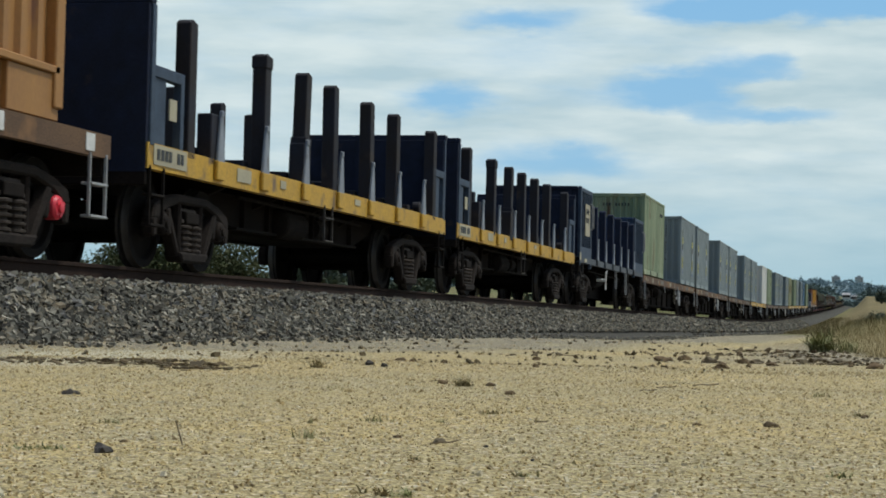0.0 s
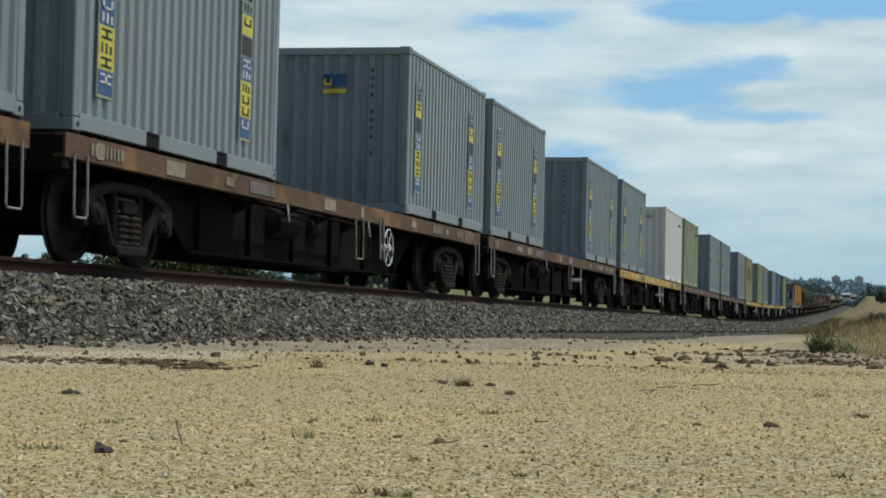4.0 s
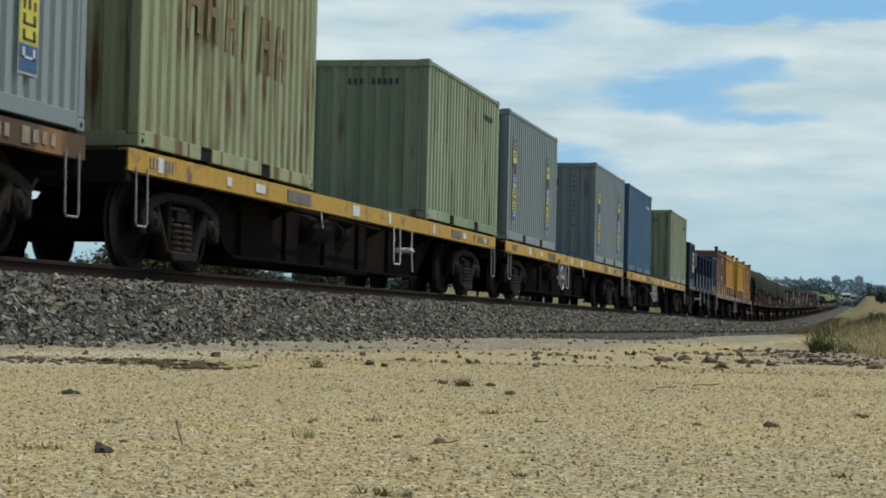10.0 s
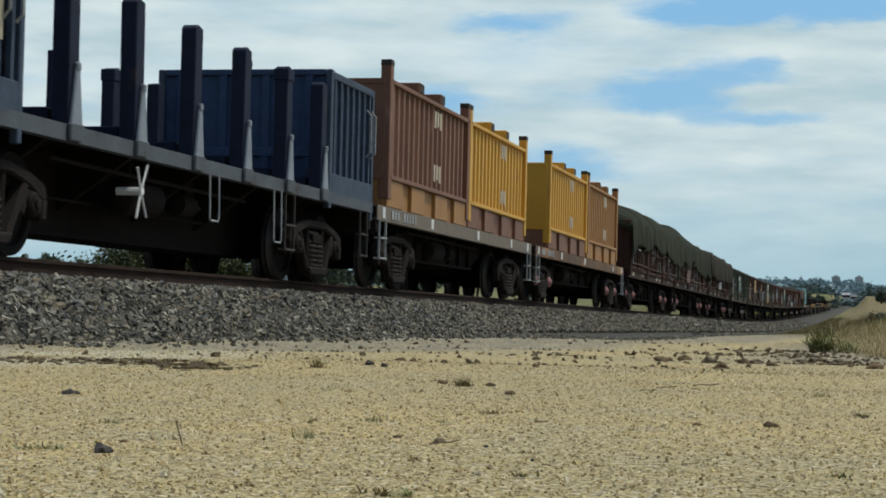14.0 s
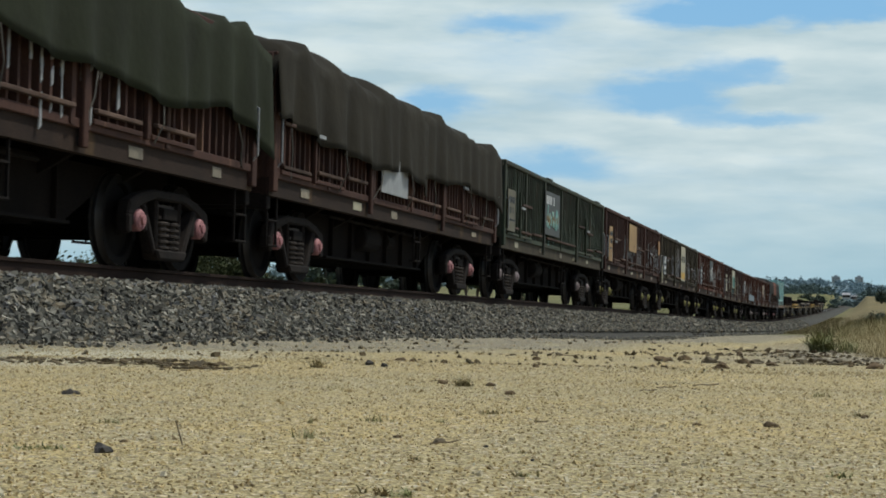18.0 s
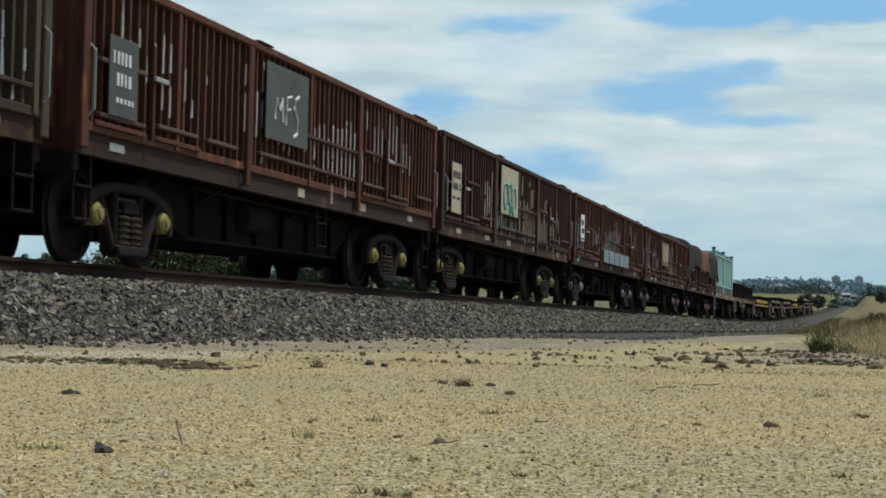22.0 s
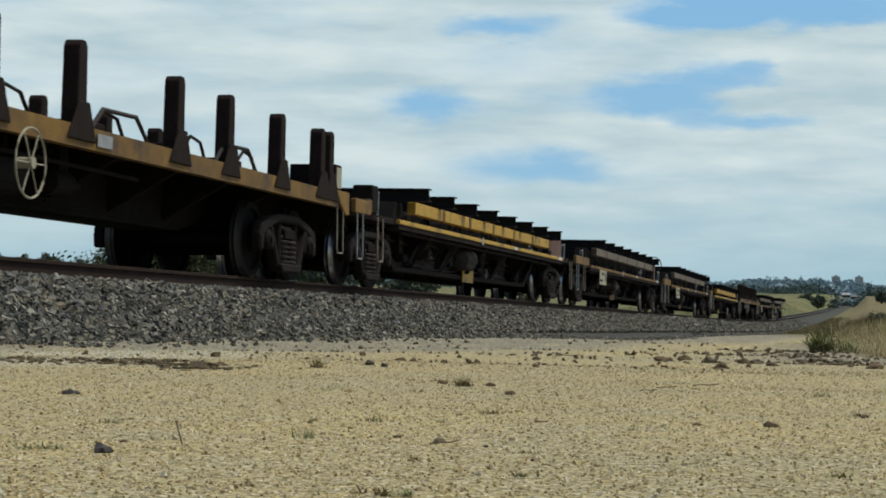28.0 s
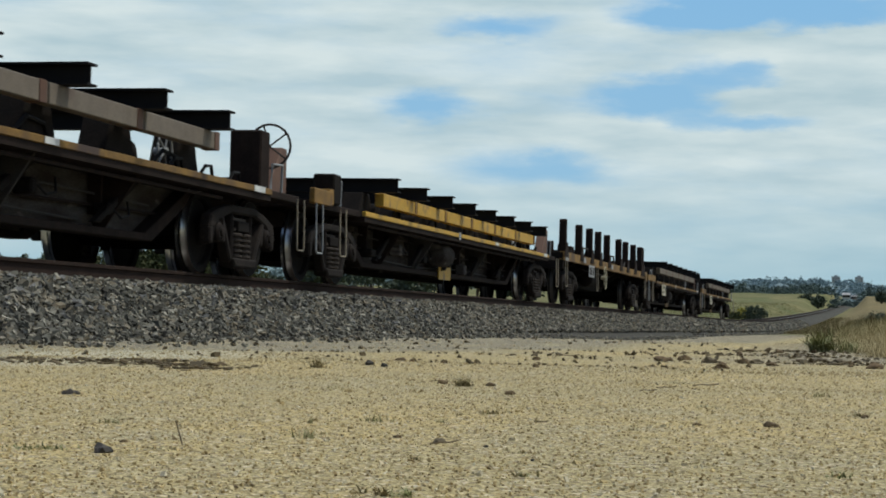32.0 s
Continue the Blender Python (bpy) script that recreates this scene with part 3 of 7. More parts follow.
def sideframe_mesh():
    """A cast side frame: arched top chord, slanting struts to the spring seat, and jaws over the axle boxes."""
    bm = bmesh.new()
    a, b = 0.94, 1.08
    prism(bm, [(-1.19, .50), (-1.13, .65), (-.86, .73), (-.44, .80), (.44, .80), (.86, .73), (1.13, .65), (1.19, .50), (1.06, .50), (.80, .615), (.42, .70), (-.42, .70), (-.80, .615), (-1.06, .50)], a, b)
    prism(bm, [(-.46, .19), (.46, .19), (.36, .08), (-.36, .08)], a - .03, b + .03)
    for s in (-1, 1):
        prism(bm, [(s * .80, .63), (s * .70, .65), (s * .36, .15), (s * .45, .13)], a, b)
        prism(bm, [(s * .37, .71), (s * .31, .71), (s * .29, .18), (s * .35, .18)], a + .02, b - .02)
        prism(bm, [(s * 1.19, .52), (s * 1.16, .32), (s * 1.06, .32), (s * 1.05, .53)], a, b)
        prism(bm, [(s * .78, .60), (s * .72, .34), (s * .64, .36), (s * .66, .60)], a, b)
        box(bm, s * .88 - .14, s * .88 + .14, a + .02, b - .02, .40, .60)
    return mesh_of("side_frame", bm, M_bogie, 0.022)


def spring_mesh():
    bm = bmesh.new()
    for x, r in ((-.145, .105), (.145, .105), (0, .06)):
        prof = []
        for k in range(5):
            z = .19 + k * .062
            prof += [(r * .66, z), (r, z + .012), (r, z + .032), (r * .66, z + .046)]
        turned(bm, prof, 12, (x, 1.01 if r > .1 else .97, 0), "z")
    box(bm, -.27, .27, .93, 1.05, .505, .54)
    box(bm, -.24, .24, .90, 1.02, .54, .66)
    return mesh_of("spring_nest", bm, M_spring)


def bolster_mesh():
    bm = bmesh.new()
    prism(bm, [(-1.08, .50), (1.08, .50), (1.08, .62), (.5, .74), (-.5, .74), (-1.08, .62)], -.2, .2, "x")
    turned(bm, [(.18, .72), (.18, .86)], 16, (0, 0, 0), "z")
    for s in (-1, 1):
        box(bm, s * .42 - .05, s * .42 + .05, -.72, .72, .30, .42)
        for y in (-.8, .8):
            box(bm, s * .40 - .06, s * .40 + .02, y - .05, y + .05, .28, .62)
    return mesh_of("bolster", bm, M_under, 0.01)


def cap_mesh(material, name):
    bm = bmesh.new()
    turned(bm, [(.112, .98), (.112, 1.085), (.09, 1.11), (.05, 1.112), (.05, 1.135), (.03, 1.14)], 16)
    for k in range(3):
        a = 2.094 * k + .5
        turned(bm, [(.016, 1.105), (.016, 1.122)], 6, (.075 * math.cos(a), 0, .075 * math.sin(a)))
    return mesh_of(name, bm, material, smooth=True)


def bogie(wagon, x, cap=None, label="", tread=None):
    cap = cap or M_bogie
    b = part("bogie", kept("bolster", bolster_mesh), None, wagon, label or "cast three-piece bogie, dusty brown", at=pose(x, 0, 0))
    for turn in (0, 180):
        part("side_frame", kept("side_frame", sideframe_mesh), None, b, at=pose(0, 0, 0, 0, 0, turn))
        part("spring_nest", kept("spring", spring_mesh), None, b, at=pose(0, 0, 0, 0, 0, turn))
    for ax in (-.88, .88):
        part("wheelset", kept(("wheelset", bool(tread)), lambda: wheelset_mesh(tread or M_tread)), None, b, "steel wheels with polished treads" if tread else "grimy steel wheels", at=pose(ax, 0, .46))
        for turn in (0, 180):
            part("axle_cap", kept(("cap", cap.name), lambda: cap_mesh(cap, "axle_cap")), None, b, at=pose(ax, 0, .46, 0, 0, turn))
    return b


def coupler(wagon, L, reach=1.0):
    def make():
        bm = bmesh.new()
        box(bm, -.62, .25, -.07, .07, .76, .90)
        prism(bm, [(-.62, -.10), (-.78, -.13), (-.90, -.02), (-.86, .10), (-.72, .05), (-.66, .12), (-.58, .11)], .70, .97, "z")
        tube(bm, [(-.1, -.32, .80), (-.35, -.34, .62), (-.62, -.28, .50), (-.85, -.20, .55)], .025, 6)
        return mesh_of("coupler", bm, M_under, 0.008)
    part("coupler", kept("coupler", make), None, wagon, at=pose(.62 * (1 - reach), 0, 0))
    part("coupler", kept("coupler", make), None, wagon, at=pose(L - .62 * (1 - reach), 0, 0, 0, 0, 180))


def steps(wagon, x, mat, top=1.0, low=.38, name="step_ladder"):
    """Foot steps hung from the sill, both sides."""
    def make():
        bm = bmesh.new()
        for dx in (-.19, .19):
            box(bm, dx - .013, dx + .013, -1.235, -1.205, low, top)
        for z in (low, low + .30):
            box(bm, -.19, .19, -1.25, -1.14, z, z + .025)
        return mesh_of(name, bm, mat, 0.004)
    for turn in (0, 180):
        part(name, kept((name, mat.name, top, low), make), None, wagon, at=pose(x, 0, 0, 0, 0, turn))


def step_loop(wagon, x, mat, top=.95, low=.38, wide=.15):
    """A foot loop of round bar hung below the sill, both sides."""
    def make():
        bm = bmesh.new()
        tube(bm, [(-wide, -1.235, top), (-wide, -1.245, low + .03), (-wide + .03, -1.245, low), (wide - .03, -1.245, low), (wide, -1.245, low + .03), (wide, -1.235, top)], .012, 6)
        return mesh_of("step_loop", bm, mat)
    for turn in (0, 180):
        part("step_loop", kept(("loop", mat.name, top, low, wide), make), None, wagon, at=pose(x, 0, 0, 0, 0, turn))


def hand_wheel(wagon, x, z=.72, r=.27, mat=None, spokes=6, y=-1.27):
    mat = mat or K_white

    def make():
        bm = bmesh.new()
        tube(bm, [(r * math.cos(k * .2618), 0, r * math.sin(k * .2618)) for k in range(24)], .011, 6, closed=True)
        for k in range(spokes):
            a = 6.2832 * k / spokes
            tube(bm, [(.04 * math.cos(a), 0, .04 * math.sin(a)), (r * math.cos(a), 0, r * math.sin(a))], .008, 5)
        turned(bm, [(.05, -.03), (.05, .12)], 10)
        return mesh_of("brake_wheel", bm, mat)
    part("brake_wheel", kept(("hw", mat.name, r, spokes), make), None, wagon, "white spoked hand-brake wheel", at=pose(x, y, z))


def crossed_lever(wagon, x, z, arms=((1.60, .30), (3.10, .24), (4.92, .34), (6.22, .16))):
    """A brake handle of crossed white bars."""
    def make():
        bm = bmesh.new()
        for a, reach in arms:
            tube(bm, [(0, 0, 0), (reach * math.cos(a), -.01, reach * math.sin(a))], .013, 6)
        turned(bm, [(.04, -.02), (.04, .25)], 8)
        return mesh_of("brake_handle", bm, K_white)
    part("brake_handle", kept(("crossed", arms), make), None, wagon, "white crossed-bar brake handle", at=pose(x, -1.25, z))


def plates(wagon, rows, top=1.21, material=None, y=-1.226, name="marking_plate"):
    """Small painted plates on the near sill: centre x, width, height, z."""
    for x, w, h, z in rows:
        part(name, boxes((x - w / 2, x + w / 2, y - .004, y + .004, z - h / 2, z + h / 2)), material or K_white, wagon)


def lettering(wagon, x, z, w, h, n, material, y, seed=0, name="lettering"):
    """A row of plain bars where writing cannot be read."""
    r, bm, at = random.Random(seed), bmesh.new(), x
    step_ = w / n
    for k in range(n):
        if r.random() < 0.85:
            box(bm, at + step_ * .12, at + step_ * (.55 + .3 * r.random()), y - .003, y + .003, z, z + h)
        at += step_
    tagged(part(name, bm, material, wagon), kind="stuff")


def underframe(wagon, L, fish=.34, a=3.2, sill_mat=None, sill=(.95, 1.21), deck_mat=None, half=1.22, floor=True, webs=True):
    """Centre girder, cross bearers, side sills, headstocks and floor of a flat wagon."""
    bm = bmesh.new()
    for y in (-.26, .26):
        prism(bm, [(.1, .78), (a - .5, .78), (a + .9, fish), (L - a - .9, fish), (L - a + .5, .78), (L - .1, .78), (L - .1, 1.12), (.1, 1.12)], y - .03, y + .03)
    prism(bm, [(a + .9, fish), (L - a - .9, fish), (L - a - .9, fish + .03), (a + .9, fish + .03)], -.34, .34)
    part("centre_girder", bm, M_under, wagon)
    for s in (-1, 1):
        if webs:
            # deep side girders between the bogies
            bm = bmesh.new()
            prism(bm, [(a, sill[0] + .01), (a + .15, .80), (a + 1.1, fish + .03), (L - a - 1.1, fish + .03), (L - a - .15, .80), (L - a, sill[0] + .01)], *sorted((s * (half - .50), s * (half - .53))))
            part("side_girder", bm, M_web, wagon, "sooty deep side girder")
            bm = bmesh.new()
            prism(bm, [(a + 1.1, fish), (L - a - 1.1, fish), (L - a - 1.1, fish + .03), (a + 1.1, fish + .03)], *sorted((s * (half - .44), s * (half - .60))))
            part("girder_flange", bm, M_under, wagon)
            for k in range(6):
                x = a + 1.4 + (L - 2 * a - 2.8) * k / 5
                part("girder_stiffener", boxes((x - .02, x + .02, *sorted((s * (half - .44), s * (half - .50))), fish + .03, sill[0])), M_web, wagon)
        bm = bmesh.new()
        y0 = s * half
        prism(bm, [(y0, sill[0]), (y0, sill[1]), (y0 - s * .11, sill[1]), (y0 - s * .11, sill[1] - .03), (y0 - s * .02, sill[1] - .03), (y0 - s * .02, sill[0] + .03), (y0 - s * .11, sill[0] + .03), (y0 - s * .11, sill[0])], 0, L, "x")
        part("side_sill", bm, sill_mat, wagon)
    n = max(4, int((L - 5) / 1.5))
    for k in range(n):
        x = 2.9 + (L - 5.8) * k / (n - 1)
        bm = bmesh.new()
        prism(bm, [(-half + .11, sill[0] + .04), (-half + .11, 1.13), (half - .11, 1.13), (half - .11, sill[0] + .04), (.3, max(fish + .1, .52)), (-.3, max(fish + .1, .52))], x - .04, x + .04, "x")
        part("cross_bearer", bm, M_under, wagon)
    for x0 in (0, L - .14):
        part("headstock", boxes((x0, x0 + .14, -half + .02, half - .02, .80, sill[1] - .01)), M_under, wagon, bevel=0.012)
    if floor:
        part("deck", boxes((.14, L - .14, -half + .11, half - .11, 1.13, 1.175)), deck_mat or M_under, wagon)
    coupler(wagon, L)


def brake_gear(wagon, x):
    """Air reservoir, brake cylinder and pipes hung between the bogies."""
    bm = bmesh.new()
    turned(bm, [(.05, -.5), (.17, -.46), (.19, -.42), (.19, .42), (.17, .46), (.05, .5)], 16, (x, -.75, .72), "x")
    for d in (-.25, .25):
        box(bm, x + d - .03, x + d + .03, -.80, -.70, .70, 1.12)
    part("air_reservoir", bm, M_under, wagon)
    bm = bmesh.new()
    turned(bm, [(.04, -.3), (.13, -.28), (.13, .15), (.06, .2), (.03, .5)], 14, (x + 1.6, -.7, .74), "x")
    box(bm, x + 1.5, x + 1.7, -.76, -.62, .72, 1.12)
    part("brake_cylinder", bm, M_under, wagon)
    bm = bmesh.new()
    tube(bm, [(x - 2.6, -.95, .92), (x + 3.0, -.95, .88)], .022, 6)
    tube(bm, [(x - 1.6, -.5, .62), (x + 2.8, -.5, .60)], .018, 6)
    part("brake_pipe", bm, M_under, wagon)


# ---- twenty-foot containers ----
def corrugated(bm, x0, x1, z0, z1, y, depth, n, crest=.42, slope=.12):
    """A pressed steel sheet in the plane y, with n ribs between x0 and x1 that lie back by depth."""
    w = (x1 - x0) / n
    cols = []
    for k in range(n):
        a = x0 + k * w
        cols += [(a, 0), (a + w * crest * .5, 0), (a + w * (crest * .5 + slope), depth), (a + w * (1 - crest * .5 - slope), depth), (a + w * (1 - crest * .5), 0)]
    cols.append((x1, 0))
    lo = [bm.verts.new((x, y + d, z0)) for x, d in cols]
    hi = [bm.verts.new((x, y + d, z1)) for x, d in cols]
    for i in range(len(cols) - 1):
        bm.faces.new((lo[i], lo[i + 1], hi[i + 1], hi[i]))


CL, CW, CH = 6.058, 2.438, 2.591


def container(paint, label, side_ribs=24, end_ribs=9, marks=None, shade_end=None):
    c = empty("shipping_container", label, "container", "containers on the flat wagons")
    h = CW / 2
    for x in (0, CL):
        for y in (-1, 1):
            xi = .0 if x == 0 else CL - .14
            yi = -h if y < 0 else h - .12
            part("corner_post", boxes((xi, xi + .14, yi, yi + .12, .118, CH - .118)), paint, c, bevel=.012)
            for z in (0, CH - .118):
                def cast():
                    bm = boxes((0, .178, 0, .162, 0, .118))
                    # a black disc paints the shade inside the casting's hole
                    turned(bm, [(.036, -.006), (.036, .01)], 10, (.089, 0, .06))
                    me = mesh_of("corner_casting", bm, paint, .01)
                    me.materials.append(M_black)
                    for p in me.polygons:
                        if p.center.y < -.0032:
                            p.material_index = 1
                    return me
                dx = -.004 if x == 0 else CL - .174
                part("corner_casting", kept(("cast", paint.name), cast), None, c, at=pose(dx, -h - .004 if y < 0 else h - .158, z - (.003 if z == 0 else -.006)))
    for y in (-1, 1):
        ys = y * h
        lo, hi = min(ys, ys - y * .06), max(ys, ys - y * .06)
        part("top_rail", boxes((.14, CL - .14, lo, hi, CH - .075, CH - .01)), paint, c, bevel=.008)
        # bottom rail with two fork pockets, their shaded hollows filled with black
        for a, b in ((.15, 1.80), (2.16, 3.90), (4.26, CL - .15)):
            part("bottom_rail", boxes((a, b, lo, hi, .012, .165)), paint, c, bevel=.006)
        for a in (1.80, 3.90):
            part("fork_pocket", boxes((a, a + .36, lo + (.012 if y < 0 else 0), hi - (0 if y < 0 else .012), .14, .165), (a, a + .36, lo + .02, hi - .02, .02, .13)), M_black, c)
        bm = bmesh.new()
        corrugated(bm, .14, CL - .14, .165, CH - .075, (-h + .012) * -y, .036 * y * -1, side_ribs)
        part("side_panel", bm, paint, c)
    for x, s in ((0, 1), (CL, -1)):
        bm = bmesh.new()
        corrugated(bm, -h + .12, h - .12, .15, CH - .12, 0, .045, end_ribs, .34, .12)
        m = Matrix.Translation((x + s * .02, 0, 0)) @ Matrix.Rotation(radians(-90 if s > 0 else 90), 4, "Z")
        bmesh.ops.transform(bm, matrix=m, verts=bm.verts)
        part("end_panel", bm, paint, c)
        xa, xb = (0, .11) if s > 0 else (CL - .11, CL)
        part("end_sill", boxes((xa, xb, -h + .14, h - .14, .0, .15)), paint, c, bevel=.008)
        part("end_header", boxes((xa, xb, -h + .14, h - .14, CH - .12, CH - .005)), paint, c, bevel=.008)
    part("roof", boxes((.1, CL - .1, -h + .05, h - .05, CH - .04, CH - .02)), paint, c)
    if marks:
        marks(c)
    return c


def letter_mesh(mat, k):
    """One unreadable letter as a few plain strokes, about 11 cm high."""
    bm = bmesh.new()
    w, h, t = .25, .095, .022
    bars = (((0, w, 0, t), (0, .045, 0, h), (w - .045, w, 0, h)), ((0, .04, 0, h), (.10, .145, 0, h), (w - .045, w, 0, h * .8)), ((0, w, 0, t), (0, w, h - t, h), (.10, .15, 0, h)))[k % 3]
    for a, b, lo, hi in bars:
        box(bm, a - w / 2, b - w / 2, -.003, .003, lo, hi)
    return mesh_of("letter", bm, mat)


def strip(c, x, seed, top=2.10):
    """An upright strip of letter fields on a pale edging, with plain letter strokes."""
    y = -CW / 2 + .004
    r = random.Random(seed)
    z = top
    part("lettering_edging", boxes((x - .20, x + .20, y, y + .006, top - 1.74, top)), K_edging, c)
    for hgt, back, ink in ((.30, C_grey, K_dark), (.24, K_yellow, K_slate), (.24, K_dark, None), (.28, K_blue, K_white), (.42, K_yellow, K_slate), (.24, K_blue, K_white)):
        part("lettering_field", boxes((x - .18, x + .18, y - .003, y + .004, z - hgt + .006, z - .006)), back, c)
        n = int(hgt / .13) if ink else 0
        for k in range(n):
            kind = r.randrange(3)
            part("letter", kept(("letter", ink.name, kind), lambda: letter_mesh(ink, kind)), None, c, at=pose(x, y - .005, z - .125 - k * (hgt - .02) / n))
        z -= hgt


K_edging = shade("faded_pale_edging", (0.44, 0.46, 0.34), 0.6)


def marks_grey(end):
    def put(c):
        strip(c, .72, 3)
        strip(c, 4.84, 4)
        if end:
            part("sign", boxes((.004, .010, -.21, .17, 1.98, 2.17)), K_blue, c, "small blue sign")
            part("sign", boxes((.004, .010, -.21, .17, 1.87, 1.935)), K_yellow, c, "small yellow sign")
            part("sign_mark", boxes((.001, .006, .03, .155, 1.99, 2.10)), K_yellow, c)
            part("sign_mark", boxes((-.002, .004, .05, .12, 2.03, 2.14)), K_dark, c)
        bm = bmesh.new()
        for k in range(11):
            if k not in (4, 9):
                box(bm, .006, .012, -.65, -.61, 2.2 - k * .13, 2.2 - k * .13 + .06)
        tagged(part("lettering", bm, K_slate, c), kind="stuff")
    return put


def marks_code(material, fuzzy=None):
    def put(c):
        bm = bmesh.new()
        for k in range(9):
            if k != 3:
                box(bm, .002, .008, .1 - k * .1, .14 - k * .1, 2.18, 2.28)
        tagged(part("lettering", bm, material, c), kind="stuff")
        bm = bmesh.new()
        for k in range(7):
            box(bm, 4.55 + k * .13, 4.60 + k * .13, -CW / 2 - .002, -CW / 2 + .008, 2.10, 2.20)
        tagged(part("lettering", bm, material, c), kind="stuff")
    return put


# ---- flat wagons for containers ----
def flat_wagon(L, paint, label, cap=None, wheel_x=None, step_x=(1.1,), seed=0, plate_mat=None, deep=.22, lever_x=None, spokes=6):
    w = empty("flat_wagon", label, "flat wagon", "wagons of the freight train")
    underframe(w, L, deep, 3.4, paint, (.91, 1.13), floor=False)
    bogie(w, 1.95, cap)
    bogie(w, L - 1.95, cap)
    for x in (.32, L - .32):
        step_loop(w, x, M_palegrey)
    r = random.Random(seed)
    for x in step_x:
        step_loop(w, x, K_white if paint is M_yellow else M_plate, .93, .36, .2)
    if wheel_x:
        hand_wheel(w, wheel_x, .58, .27, spokes=spokes)
        bm = bmesh.new()
        tube(bm, [(wheel_x - .42, -1.24, 1.0), (wheel_x - .42, -1.26, .40), (wheel_x - .22, -1.26, .40), (wheel_x - .22, -1.24, 1.0)], .016, 6)
        part("wheel_guard", bm, M_palegrey, w)
    rows = []
    for x in (1.0, 3.0, 4.4, 8.6, 10.2, L - 5.2, L - 3.1, L - 1.0):
        rows.append((x + r.uniform(-.3, .3), r.choice((.16, .26, .36, .55)), r.choice((.10, .15)), 1.02))
    plates(w, rows, material=plate_mat or M_plate)
    lettering(w, .55, .97, .8, .11, 9, M_plate, -1.228, seed)
    lettering(w, L - 2.1, .97, 1.5, .11, 8, M_plate, -1.228, seed + 7)
    plates(w, [(5.7, 1.0, .14, 1.02), (L - 3.6, .8, .13, 1.02)], material=M_dullgrey)
    brake_gear(w, L * .42)
    for x in (.15, 6.1, 6.35, 12.4, L - 6.2, L - .35):
        bm = boxes((x, x + .2, -1.20, -1.02, 1.132, 1.163))
        part("twist_lock", bm, M_under, w)
    if lever_x:
        crossed_lever(w, lever_x, .60)
    for x in (L * .36, L * .57):
        bm = bmesh.new()
        tube(bm, [(x, -1.20, .96), (x, -1.22, .80), (x + .05, -1.22, .70)], .012, 6)
        part("brake_lever", bm, K_white, w)
    return w
# ---- stanchion wagons ----
def stanchions(w, xs, top, mat, pocket, sill, zfoot=1.0, half=1.22, wide=.26, feet=None, shift=0):
    def post(kind):
        """kind 0: a plain square post with a cut top, 1: with a cap round its top, 2: with a sleeve at mid height."""
        bm, d = bmesh.new(), wide * .42
        prism(bm, [(-d, 1.16), (d, 1.16), (d, top - .02), (-d * .4, top + .01), (-d, top - .03)], -half, -half + .17)
        if kind == 1:
            box(bm, -d - .012, d + .012, -half - .012, -half + .182, top - .17, top - .02)
        if kind == 2:
            box(bm, -wide * .62, d + .02, -half - .015, -half + .185, 1.16, 1.72)
            box(bm, -d - .015, d + .015, -half - .02, -half + .19, 1.70, 1.80)
        return mesh_of("stanchion", bm, mat, .010)

    def foot():
        bm = bmesh.new()
        prism(bm, [(-.12, 1.19), (.12, 1.19), (.035, 1.72), (-.035, 1.72)], -half - .045, -half - .004)
        box(bm, -.035, .035, -half - .055, -half - .01, 1.69, 1.77)
        return mesh_of("stanchion_pocket", bm, pocket, .012)

    def bracket():
        bm = bmesh.new()
        prism(bm, [(-.14, zfoot), (.10, zfoot), (.16, zfoot + .06), (.16, 1.215), (-.14, 1.215)], -half - .05, -half - .002)
        return mesh_of("pocket_bracket", bm, sill, .012)

    for x in (feet or xs):
        for turn in (0, 180):
            part("stanchion_pocket", kept(("foot", pocket.name), foot), None, w, at=pose(x, 0, 0, 0, 0, turn))
            part("pocket_bracket", kept(("bracket", sill.name, zfoot), bracket), None, w, at=pose(x, 0, 0, 0, 0, turn))
    for k, x in enumerate(xs):
        lean = (0, 0, 3.5, -.8, -1.5, 0, .5, 0)[(k + shift) % 8]
        kind = (0, 1, 2, 0, 0, 0, 0, 1)[(k + shift) % 8]
        for turn in (0, 180):
            part("stanchion", kept(("post", mat.name, top, wide, kind), lambda: post(kind)), None, w, at=pose(x, 0, 0, 0, 0, turn) @ pose(0, 0, 1.16, 0, lean if turn == 0 else -lean * .4, 0) @ pose(0, 0, -1.16))


def cross_bolsters(w, xs, mat):
    for x in xs:
        bm = boxes((x - .09, x + .09, -1.0, 1.0, 1.175, 1.36))
        for y in (-1.06, 1.06):
            turned(bm, [(.09, y - .06), (.09, y + .06)], 14, (x + .3, 0, 1.34))
        part("cross_bolster", bm, mat, w, bevel=.012)


